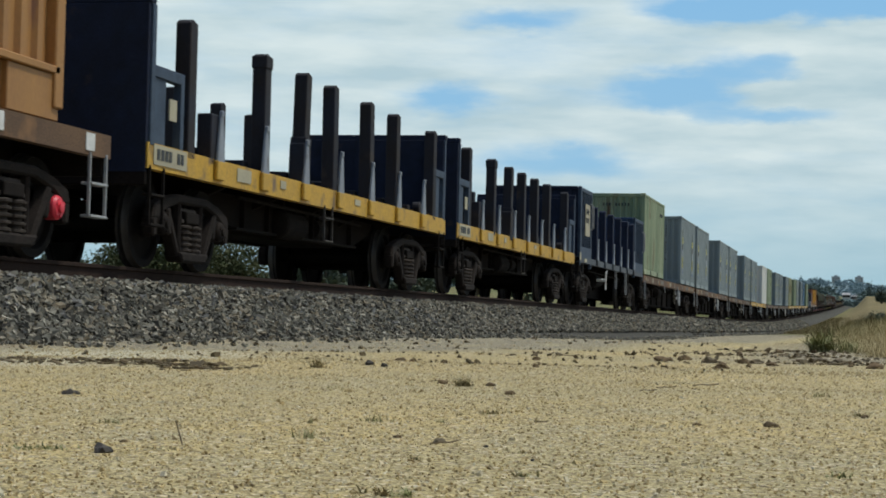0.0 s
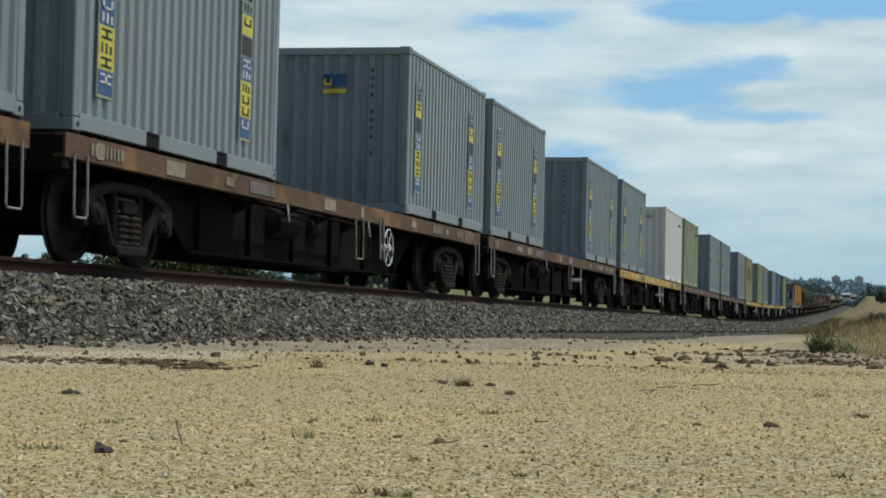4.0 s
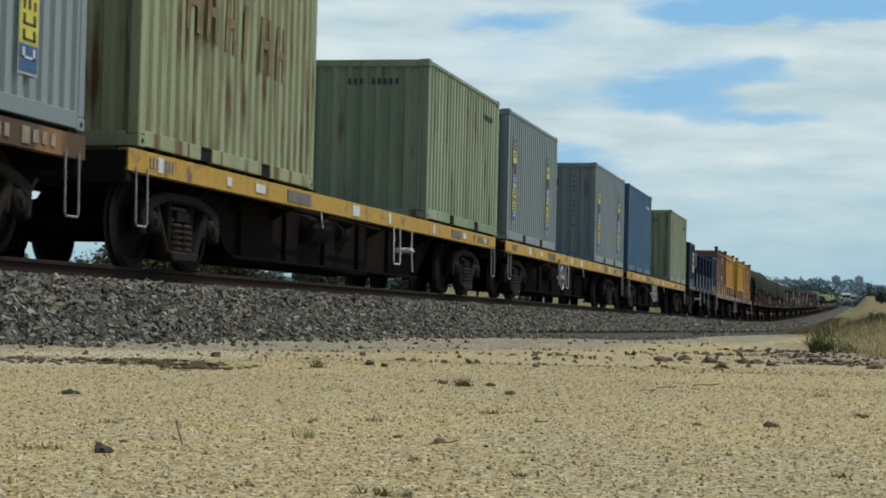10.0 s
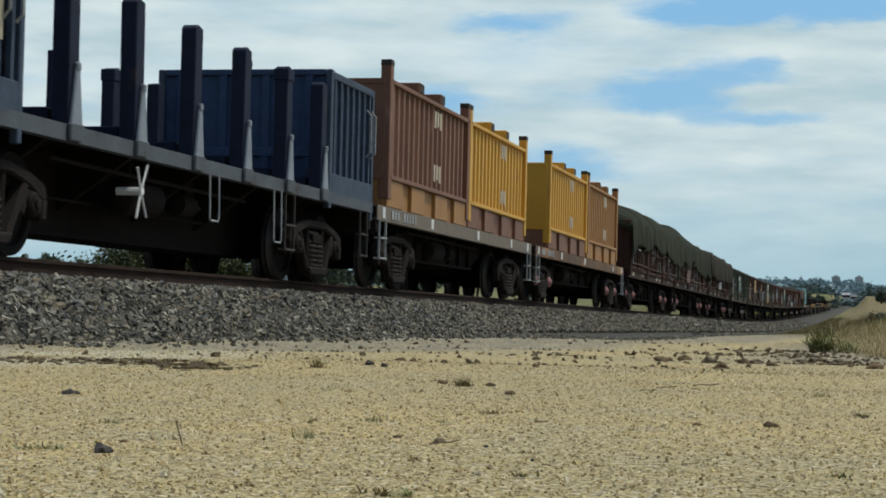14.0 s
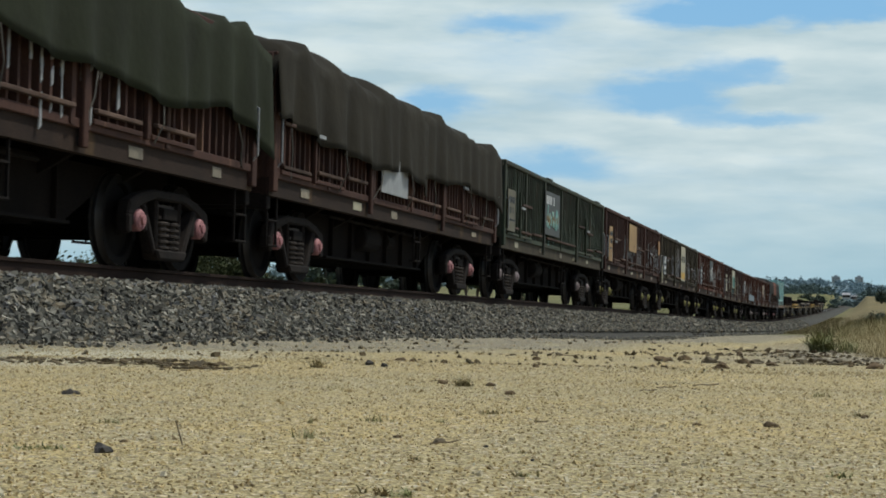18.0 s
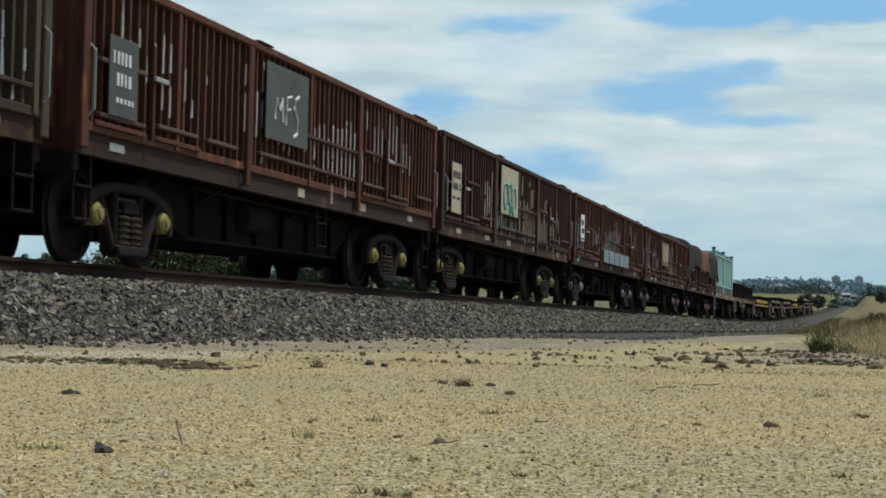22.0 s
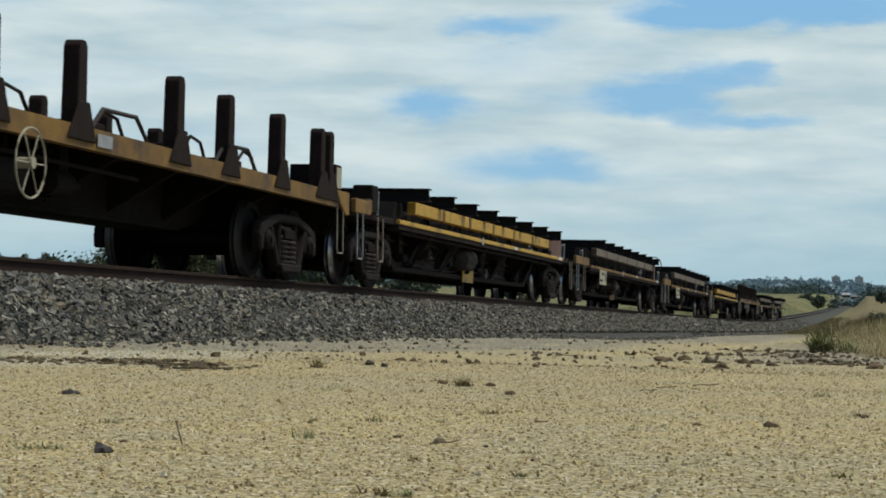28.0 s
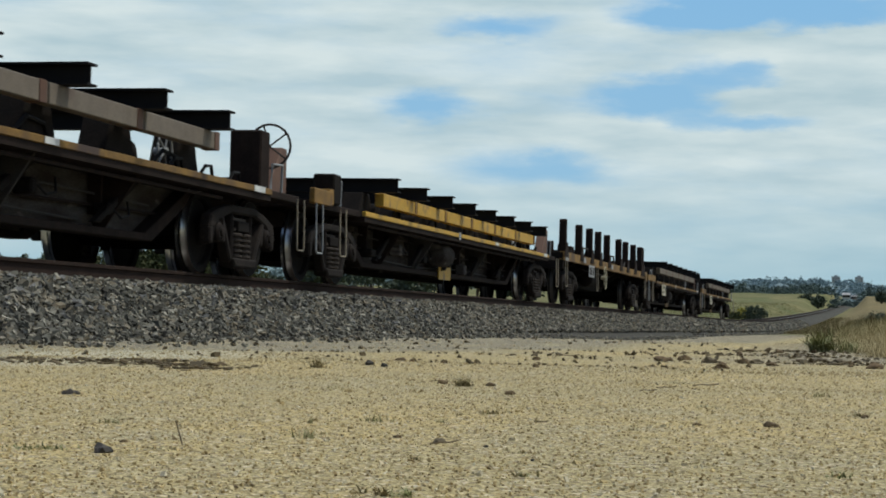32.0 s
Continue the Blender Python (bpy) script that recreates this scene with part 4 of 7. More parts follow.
def bulkhead_solid(w, x, s, top, mat, side_mat, depth=.95, plate=None, half=1.22):
    """A plated end wall with gusset frames at the sides that lie behind it (s = 1: behind, s = -1: before)."""
    part("bulkhead_plate", boxes((min(x, x + s * .06) - .06, max(x, x + s * .06), -half + .02, half - .02, .93, top - .06)), mat, w, "dark navy plated end bulkhead", bevel=.008)
    part("bulkhead_cap", boxes((x - .05, x + .09, -half, half, top - .06, top + .03)), mat, w, bevel=.012)
    for k in range(4):
        y = -.9 + k * .6
        part("bulkhead_rib", boxes((min(x + s * .06, x + s * .16), max(x + s * .06, x + s * .16), y - .04, y + .04, 1.18, top - .06)), mat, w)
    for y in (-half, half - .09):
        a, b = sorted((x + s * .06, x + s * depth))
        part("gusset_post", boxes((b - .1, b, y, y + .09, 1.2, 1.98)), side_mat, w, bevel=.008)
        part("gusset_rail", boxes((a, b, y, y + .09, 1.90, 2.02)), side_mat, w, bevel=.008)
        part("gusset_plate", boxes((a, a + .4, y + .02, y + .07, 1.2, 1.9)), side_mat, w, bevel=.006)
        part("corner_post", boxes((min(x - .004, x + s * .1), max(x - .004, x + s * .1), y - .004, y + .09, 1.2, top - .06)), side_mat, w, bevel=.008)


def bulkhead_barred(w, x0, x1, top, mat, bar_mat, face_at, half=1.22, panel=None):
    """An end cage: plated wall across the wagon and barred, plated frames at both sides, from x0 to x1."""
    part("bulkhead_plate", boxes((face_at - .04, face_at + .04, -half + .06, half - .06, 1.19, top - .08)), mat, w, bevel=.008)
    for y in (-.95, -.35, .25, .85):
        part("bulkhead_post", boxes((face_at - .09, face_at + .09, y, y + .10, 1.2, top - .08)), mat, w)
    part("bulkhead_cap", boxes((face_at - .10, face_at + .10, -half + .09, half - .09, top - .08, top)), mat, w, bevel=.01)
    part("bulkhead_beam", boxes((face_at - .10, face_at + .10, -half + .09, half - .09, 1.66, 1.78)), mat, w, bevel=.01)
    for s in (-1, 1):
        y0, y1 = sorted((s * half, s * (half - .08)))
        part("cage_post", boxes((x0, x0 + .13, y0, y1, .98, top)), bar_mat, w, bevel=.01)
        part("cage_post", boxes((x1 - .09, x1, y0, y1, .93, top - .02)), bar_mat, w, bevel=.01)
        part("cage_rail", boxes((x0 + .13, x1 - .09, y0, y1, top - .12, top - .02)), bar_mat, w, bevel=.01)
        part("cage_plate", boxes((x0 + .13, x1 - .09, y0, y1, 1.15, 1.45)), bar_mat, w, bevel=.008)
        c, d = sorted((s * (half - .10), s * (half - .085)))
        part("cage_sheet", boxes((x0 + .1, x1 - .05, c, d, 1.45, top - .1)), mat, w)
        n = 7
        for k in range(n):
            x = x0 + .25 + (x1 - x0 - .46) * k / (n - 1)
            part("cage_bar", boxes((x - .03, x + .03, y0 + .01, y1 - .02, 1.45, top - .12)), bar_mat, w)
    for dx in (.45, .2):
        bm = bmesh.new()
        tube(bm, [(x1 - dx, -half - .01, top - .35), (x1 - dx, -half - .07, top - .42), (x1 - dx, -half - .07, top - .95), (x1 - dx, -half - .01, top - 1.02)], .016, 6)
        part("grab_handle", bm, M_palegrey, w)
    if panel:
        part("panel", boxes((x0 + .75, x1 - .45, -half - .012, -half + .0, 1.75, 2.55)), panel, w, "cream notice panel with dark figures")
        for z in (2.30, 2.08):
            lettering(w, x0 + .82, z, .68, .13, 6, K_dark, -half - .014, 3)


def stanchion_wagon_yellow(L, posts):
    w = empty("bulkhead_flat_wagon", "yellow-silled flat wagon with dark steel stanchions and end bulkheads", "flat wagon", "wagons of the freight train")
    underframe(w, L, .56, 3.0, M_yellow, (.97, 1.23))
    bogie(w, 1.75)
    bogie(w, L - 1.9)
    feet = [2.1, 3.72, 5.4, 7.05, 8.72, 10.35, 12.0]
    stanchions(w, posts, 2.63, M_post, M_pocket, M_yellow, feet=feet)
    for turn in (0, 180):
        part("stub_post", kept("stub", lambda: mesh_of("stub_post", boxes((-.12, .12, -1.22, -1.05, 1.16, 1.72)), M_post, .012)), None, w, at=pose(feet[0] - .12, 0, 0, 0, 0, turn))
    cross_bolsters(w, feet, M_post)
    bulkhead_solid(w, .05, 1, 2.68, M_navy, M_bluegrey)
    bulkhead_solid(w, L - .05, -1, 2.62, M_navy, M_bluegrey, .8)
    plates(w, [(.62, .95, .2, 1.12), (3.0, .5, .15, 1.12), (4.5, .22, .10, 1.13), (8.0, .3, .08, 1.14)], y=-1.226, material=K_cream)
    lettering(w, .22, 1.07, .8, .11, 7, K_dark, -1.233, 5)
    steps(w, .25, M_under, 1.0, .40)
    steps(w, 6.54, S_dust, 1.0, .52, "side_step")
    steps(w, L - .3, M_under, 1.0, .40)
    brake_gear(w, L * .45)
    part("yellow_mark", boxes((.55, .75, -1.232, -1.215, 1.5, 1.72)), K_cream, w)
    return w


def stanchion_wagon_blue(L, panel=None):
    w = empty("bulkhead_flat_wagon", "weathered blue-grey flat wagon with stanchions and barred end bulkheads", "flat wagon", "wagons of the freight train")
    underframe(w, L, .27, 2.6, M_sillblue, (1.05, 1.20), webs=False)
    bogie(w, 1.75)
    bogie(w, L - 2.3)
    stanchions(w, [3.1, 4.7, 6.35, 8.0, 9.65, 11.2], 2.6, M_navy, M_pocket, M_sillblue, 1.05, shift=3)
    cross_bolsters(w, [3.1, 4.8, 6.4, 8.0, 9.7, 11.2], M_navy)
    bulkhead_barred(w, .05, 2.05, 2.95, M_navy, M_bluegrey, .12, panel=panel)
    bulkhead_barred(w, L - 2.3, L - .02, 2.83, M_blue, M_bluegrey, L - 2.2)
    plates(w, [(1.0, .4, .09, 1.12), (.06, .22, .2, 1.2)], material=K_cream)
    steps(w, .35, S_dust, 1.05, .40)
    step_loop(w, 6.9, M_palegrey, 1.05, .55)
    step_loop(w, 9.2, M_palegrey, 1.05, .42)
    steps(w, 9.75, S_dust, 1.05, .34, "side_step")
    steps(w, L - .5, S_dust, 1.05, .40)
    crossed_lever(w, 4.71, .72, ((1.1, .30), (2.1, .26), (4.25, .30), (5.2, .28)))
    brake_gear(w, L * .42)
    return w


# ---- coil boxes: ribbed half-height bins with lifting posts, on raised feet ----
def coil_box(paint, base_paint, label, L=5.95):
    c = empty("ribbed_freight_box", label, "freight box", "ribbed boxes on flat wagons")
    h, top, bot = 1.2, 1.95, .44
    part("base", boxes((.04, L - .04, -h + .09, h - .09, .0, bot)), base_paint, c, bevel=.01)
    for a, b in ((.06, 1.05), (1.65, 2.55), (3.35, 4.25), (4.85, L - .06)):
        for y in (-1, 1):
            part("base_plate", boxes((a, b, *sorted((y * (h - .03), y * (h - .12))), .03, bot - .005)), base_paint, c, bevel=.008)
    for y in (-1, 1):
        bm = bmesh.new()
        corrugated(bm, .1, L - .1, bot + .06, top - .06, (-h + .05) * -y, -.05 * y, 17, .30, .10)
        part("side_panel", bm, paint, c)
        lo, hi = sorted((y * h, y * (h - .09)))
        part("top_rail", boxes((.1, L - .1, lo, hi, top - .07, top)), paint, c, bevel=.01)
        part("bottom_rail", boxes((.1, L - .1, lo, hi, bot, bot + .07)), paint, c, bevel=.01)
    for x, s in ((.04, 1), (L - .04, -1)):
        bm = boxes((x - .03, x + .03, -h + .08, h - .08, bot, top))
        box(bm, x - .05, x + .05, -h + .1, h - .1, top - .08, top)
        part("end_panel", bm, paint, c, bevel=.006)
    for x in (.02, L - .20):
        for y in (-h, h - .16):
            part("lifting_post", boxes((x, x + .18, y, y + .16, bot - .3, top + .28)), paint, c, bevel=.012)
            part("post_cap", boxes((x - .004, x + .184, y - .004, y + .164, top + .19, top + .285)), B_cap, c, "dark post cap", bevel=.01)
    for x in (1.9, 3.45):
        bm = boxes((x, x + .32, -h, h, top, top + .17))
        part("lid_beam", bm, paint, c, bevel=.012)
        part("beam_end", boxes((x + .02, x + .30, -h - .006, -h + .01, top + .015, top + .155)), B_cap, c)
    bm = boxes((.05, L - .05, -h + .05, h - .05, top - .05, top - .01))
    part("lid", bm, paint, c)
    for za, zb in ((top - .42, top - .14), (bot + .2, bot + .48)):
        bm = bmesh.new()
        for k in range(3):
            box(bm, 3.18 + k * .2, 3.32 + k * .2, -h + .035, -h + .046, za + .04 * (k % 2), zb)
        tagged(part("marking", bm, K_palemark, c), kind="stuff")
    return c


B_cap = shade("dark_box_cap", (0.03, 0.028, 0.025), 0.8, 0.0, (0.05, 0.035, 0.025), grain=.2)
B_teal = shade("dull_dark_teal_base_paint", (0.085, 0.15, 0.14), 0.6, 0.0, (0.05, 0.08, 0.075), scale=1.5, grain=0.1, dirt=(0.1, 0.07, 0.05), dirt_at=0.62)
K_palemark = shade("chalky_faded_marking", (0.52, 0.44, 0.32), 0.7, 0.0, (0.42, 0.34, 0.24), scale=5, grain=0.2)


def box_wagon(L, paint, label, cap=None, posts=False):
    w = empty("flat_wagon", label, "flat wagon", "wagons of the freight train")
    underframe(w, L, .5, 3.0, paint, (.97, 1.19))
    bogie(w, 1.85, cap)
    bogie(w, L - 1.75, cap)
    for x in (.3, L - .3):
        steps(w, x, M_palegrey, 1.0, .40)
    plates(w, [(.35, .16, .16, 1.09), (3.6, .18, .16, 1.09), (7.4, .18, .16, 1.09), (L - 2.4, .18, .16, 1.09), (L - .5, .2, .16, 1.09)])
    lettering(w, .8, 1.02, 1.7, .13, 9, M_palegrey, -1.228, 8)
    brake_gear(w, L * .42)
    return w


# ---- high-sided open wagons with ribbed steel doors ----
def open_wagon(L, paint, label, cap=None, sill=None, panels=(), seed=0, wear=None, top=2.64, bar_mat=None, smears=()):
    w = empty("open_wagon", label, "open wagon", "wagons of the freight train")
    r = random.Random(seed)
    half = 1.30
    underframe(w, L, .36, 3.0, sill or O_sill, (.96, 1.18), half=half - .04)
    bogie(w, 1.85, cap)
    bogie(w, L - 2.1, cap)
    z0 = 1.19
    for s in (-1, 1):
        lo, hi = sorted((s * (half - .16), s * (half - .13)))
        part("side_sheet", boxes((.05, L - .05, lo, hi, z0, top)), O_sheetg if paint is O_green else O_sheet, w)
        lo, hi = sorted((s * (half - .18), s * (half + .03)))
        part("top_rail", boxes((.0, L, lo, hi, top - .05, top + .04)), paint, w, bevel=.015)
        part("bottom_rail", boxes((.0, L, *sorted((s * half, s * (half - .08))), z0 - .02, z0 + .07)), paint, w, bevel=.01)
        # ribs, in door-wide groups between stout posts
        n = int(L / .215)
        for k in range(n + 1):
            x = .06 + (L - .12) * k / n
            stout = k % 11 == 0
            def rib(stout=stout):
                bm = bmesh.new()
                d = .065 if stout else .034
                prism(bm, [(-d, half - .14), (-d * .72, half + (.02 if stout else -.005)), (d * .72, half + (.02 if stout else -.005)), (d, half - .14)], z0, top - .04, "z")
                return mesh_of("post" if stout else "rib", bm, paint)
            ob = part("post" if stout else "rib", kept(("rib", paint.name, stout, top), rib), None, w, at=pose(x, 0, 0, 0, 0, 0 if s > 0 else 180))
        # hinge bars of the two door pairs, and the long bars of the middle bay
        bay = L / 3
        lo, hi = sorted((s * (half - .01), s * (half + .045)))
        for a, b, z in ((.35, 1.5, 1.34), (.35, 1.5, 1.86), (1.85, 3.0, 1.34), (1.95, 3.0, 1.92), (3.3, 4.3, 1.36),
                        (bay + .3, bay * 2 - .3, 1.34 + r.uniform(-.02, .02)), (bay + 1.9, bay * 2 - .2, 1.78),
                        (2 * bay + .2, 2 * bay + 1.3, 1.36), (2 * bay + .2, 2 * bay + 1.2, 1.88), (2 * bay + 1.7, 2 * bay + 2.8, 1.34), (2 * bay + 1.8, 2 * bay + 2.7, 1.80), (L - 1.4, L - .4, 1.38)):
            if r.random() < .1:
                continue
            zz = z + r.uniform(-.04, .04)
            part("door_bar", boxes((a, b, lo, hi, zz, zz + .045)), bar_mat or S_bar, w, bevel=.008)
        # clips bolted on the rim, corner plates, and the door frames' feet
        for x in (bay + .15, L - 1.6)[:0 if "canvas" in label else 2]:
            part("rim_clip", boxes((x, x + r.uniform(.35, .9), *sorted((s * (half - .14), s * (half + .045))), top + .04, top + .062)), paint, w, bevel=.008)
        for a in (.0, L - .16):
            part("corner_plate", boxes((a, a + .16, *sorted((s * (half - .05), s * (half + .022))), z0 - .18, top - .05)), paint, w, bevel=.01)
        for a, b in ((.3, 1.55), (1.8, 3.1), (2 * bay + .15, 2 * bay + 1.35), (2 * bay + 1.6, 2 * bay + 2.85)):
            for z in (1.235,):
                part("door_rail", boxes((a, b, *sorted((s * (half - .02), s * (half + .03))), z, z + .05)), paint, w, bevel=.006)
        if s < 0:
            for x in (1.68, 2 * bay + 1.45):
                part("door_latch", boxes((x - .035, x + .035, -half - .05, -half, 1.22, 2.15)), paint, w, bevel=.006)
                part("latch_handle", boxes((x - .05, x + .30, -half - .085, -half - .052, 1.80, 1.85)), M_palegrey, w, bevel=.006)
            for x in (bay - .12, 2 * bay - .06):
                part("bay_post", boxes((x - .06, x + .06, -half - .045, -half + .01, 1.0, top - .05)), paint, w, bevel=.01)
    for x, s in ((0, 1), (L, -1)):
        a, b = sorted((x, x + s * .06))
        part("end_wall", boxes((a, b, -half + .05, half - .05, .98, top + .03)), paint, w, bevel=.008)
        c, d = sorted((x - s * .05, x))
        for k in range(5):
            y = -1.0 + k * .5
            part("end_rib", boxes((c, d, y - .04, y + .04, 1.2, top - .08)), paint, w)
        part("end_rail", boxes((c, d, -half + .02, half - .02, top - .08, top + .02)), paint, w, bevel=.008)
    for x in (.25, L - .3):
        steps(w, x, M_under, 1.0, .36)
    for x in (.14, L - .14):
        bm = bmesh.new()
        tube(bm, [(x, -half - .01, 1.30), (x, -half - .07, 1.36), (x, -half - .07, 1.9), (x, -half - .01, 1.96)], .014, 6)
        part("grab_handle", bm, M_palegrey, w)
    steps(w, L * .56, M_under, .96, .44, "side_step")
    for k, (x0, x1, za, zb, mat, lab) in enumerate(panels):
        part("side_panel", boxes((x0, x1, -half - .062, -half - .047, za, zb)), mat, w, lab, bevel=.006)
    for k in range(5):
        x = .6 + (L - 1.2) * (k + r.uniform(.1, .9)) / 5
        plates(w, [(x, r.choice((.28, .36, .44)), r.choice((.08, .11)), 1.08)], y=-half + .035, material=r.choice((M_plate, M_plate, M_palegrey, K_cream)))
    if wear:
        bm = bmesh.new()
        spots = [(r.randrange(3, n - 3), r.uniform(1.35, 1.95)) for _ in range(9)]
        for k in range(120):
            at, mid = r.choice(spots)
            x = .06 + (L - .12) * min(n, max(0, at + r.randrange(-4, 5))) / n
            z = mid + r.gauss(0, .17)
            h = r.uniform(.06, .42)
            a, b = r.uniform(-.034, -.012), r.uniform(.012, .034)
            prism(bm, [(x + a, z), (x + b, z + r.uniform(0, .05)), (x + b * r.uniform(.3, 1), z + h), (x + a * r.uniform(.3, 1), z + h - r.uniform(0, .06))], -half - .004, -half + .008)
        tagged(part("scraped_paint", bm, wear, w, "patches of bare scraped paint on the ribs"), kind="stuff")
    for x0, x1, za, zb, mat in smears:
        # old spray paint that covers the ribs' faces and, thinner, the sheet between them
        bm = bmesh.new()
        for k in range(n + 1):
            x = .06 + (L - .12) * k / n
            if x0 <= x <= x1 and r.random() < .9:
                d = r.uniform(.018, .026)
                lo_, hi_ = za + r.uniform(0, .12), zb - abs(r.gauss(0, .14))
                while lo_ < hi_ - .05:
                    up = min(hi_, lo_ + r.uniform(.12, .5))
                    prism(bm, [(x - d, lo_), (x + d, lo_ + r.uniform(-.02, .02)), (x + d, up), (x - d, up - r.uniform(0, .04))], -half - .003, -half + .008)
                    lo_ = up + r.choice((0, .02, .06))
            if x0 <= x <= x1 - .1 and r.random() < .7:
                lo_ = za + r.uniform(0, .2)
                box(bm, x + .045, x + .165, -half + .122, -half + .128, lo_, lo_ + (zb - za) * r.uniform(.3, .75))
        tagged(part("painted_scrawl", bm, mat, w, "old spray paint across the ribs"), kind="stuff")
    brake_gear(w, L * .45)
    return w



# ---- tarpaulins ----
def tarpaulin(L, mat, label, seed, x0=-.15, rise=.42, hems=(1.55, 1.95), half=1.37, top=2.73, name="tarpaulin", humps=None, hem_line=None):
    """A heavy canvas sheet over a load: humped along its top, with an uneven hem and hanging folds."""
    r = np.random.RandomState(seed)
    n, m = int(L / .11), 46
    xs = np.linspace(x0, x0 + L, n)
    hump = np.interp(xs, np.linspace(x0, x0 + L, 7), np.r_[.35, r.uniform(.6, 1.0, 5), .35]) * rise
    hem = np.interp(xs, np.linspace(x0, x0 + L, 8), r.uniform(hems[0], hems[1], 8))
    if humps:
        hump = np.interp(xs, np.linspace(x0, x0 + L, len(humps)), humps)
    if hem_line:
        hem = np.interp(xs, np.linspace(x0, x0 + L, len(hem_line)), hem_line)
    hem = hem + .02 * np.sin(xs * 2.1 + r.uniform(0, 6)) + .012 * np.sin(xs * 5.3)
    s = np.linspace(-1, 1, m)
    X, S = np.meshgrid(xs, s, indexing="ij")
    a = np.abs(S)
    flat = .58
    t = np.clip((a - flat) / (1 - flat), 0, 1)
    over = np.clip(a / flat, 0, 1)
    fold = np.zeros_like(X)
    for k in range(7):
        fold += np.sin(X * r.uniform(2, 11) + r.uniform(0, 6) + S * r.uniform(-2, 2)) * r.uniform(.3, 1)
    Y = np.sign(S) * (half * np.where(t > 0, 1.0, over ** .85)) + np.sign(S) * t * (.05 * fold / 2 + .03)
    Z = np.where(t > 0, top - t * (top - hem[:, None]), top + hump[:, None] * (1 - over ** 2.4) + .02 * fold * over)
    endd = np.minimum(X - x0, x0 + L - X)
    Z = Z - .45 * np.clip(1 - endd / .28, 0, 1) ** 1.3 * (t <= 0) - np.where(t > 0, .12 * np.clip(1 - endd / .5, 0, 1), 0)
    Z = Z + .085 * np.sin(X * 1.9 + seed) * np.sin(S * 4 + X * .8) * (1 - t) + .02 * np.sin(X * 7.1 + S * 9) * (1 - t)
    co = np.stack([X, Y, Z], -1).reshape(-1, 3)
    i, j = np.meshgrid(np.arange(n - 1), np.arange(m - 1), indexing="ij")
    q = (i * m + j).ravel()
    faces = np.stack([q, q + m, q + m + 1, q + 1], -1)
    me = bpy.data.meshes.new(name)
    me.from_pydata(co.tolist(), [], faces.tolist())
    me.materials.append(mat)
    me.polygons.foreach_set("use_smooth", [True] * len(me.polygons))
    ob = tagged(new(name, me), label, "tarpaulin", "canvas sheets over open wagons")
    rr = random.Random(seed)
    for k in range(max(2, int(L / 1.9))):
        i = int((k + rr.uniform(.3, .7)) * n / max(2, int(L / 1.9)))
        i = min(max(i, 1), n - 2)
        bm = bmesh.new()
        p = Vector(co[i * m])
        d = rr.uniform(-.35, .35)
        tube(bm, [p + Vector((0, .01, .03)), p + Vector((d * .5, -.012, (1.22 - p.z) * .5)), Vector((p.x + d, -1.325, 1.2))], .008, 5)
        part("lashing_rope", bm, M_rope, ob, "weathered lashing rope")
    mod = ob.modifiers.new("thick", "SOLIDIFY")
    mod.thickness = .012
    return ob
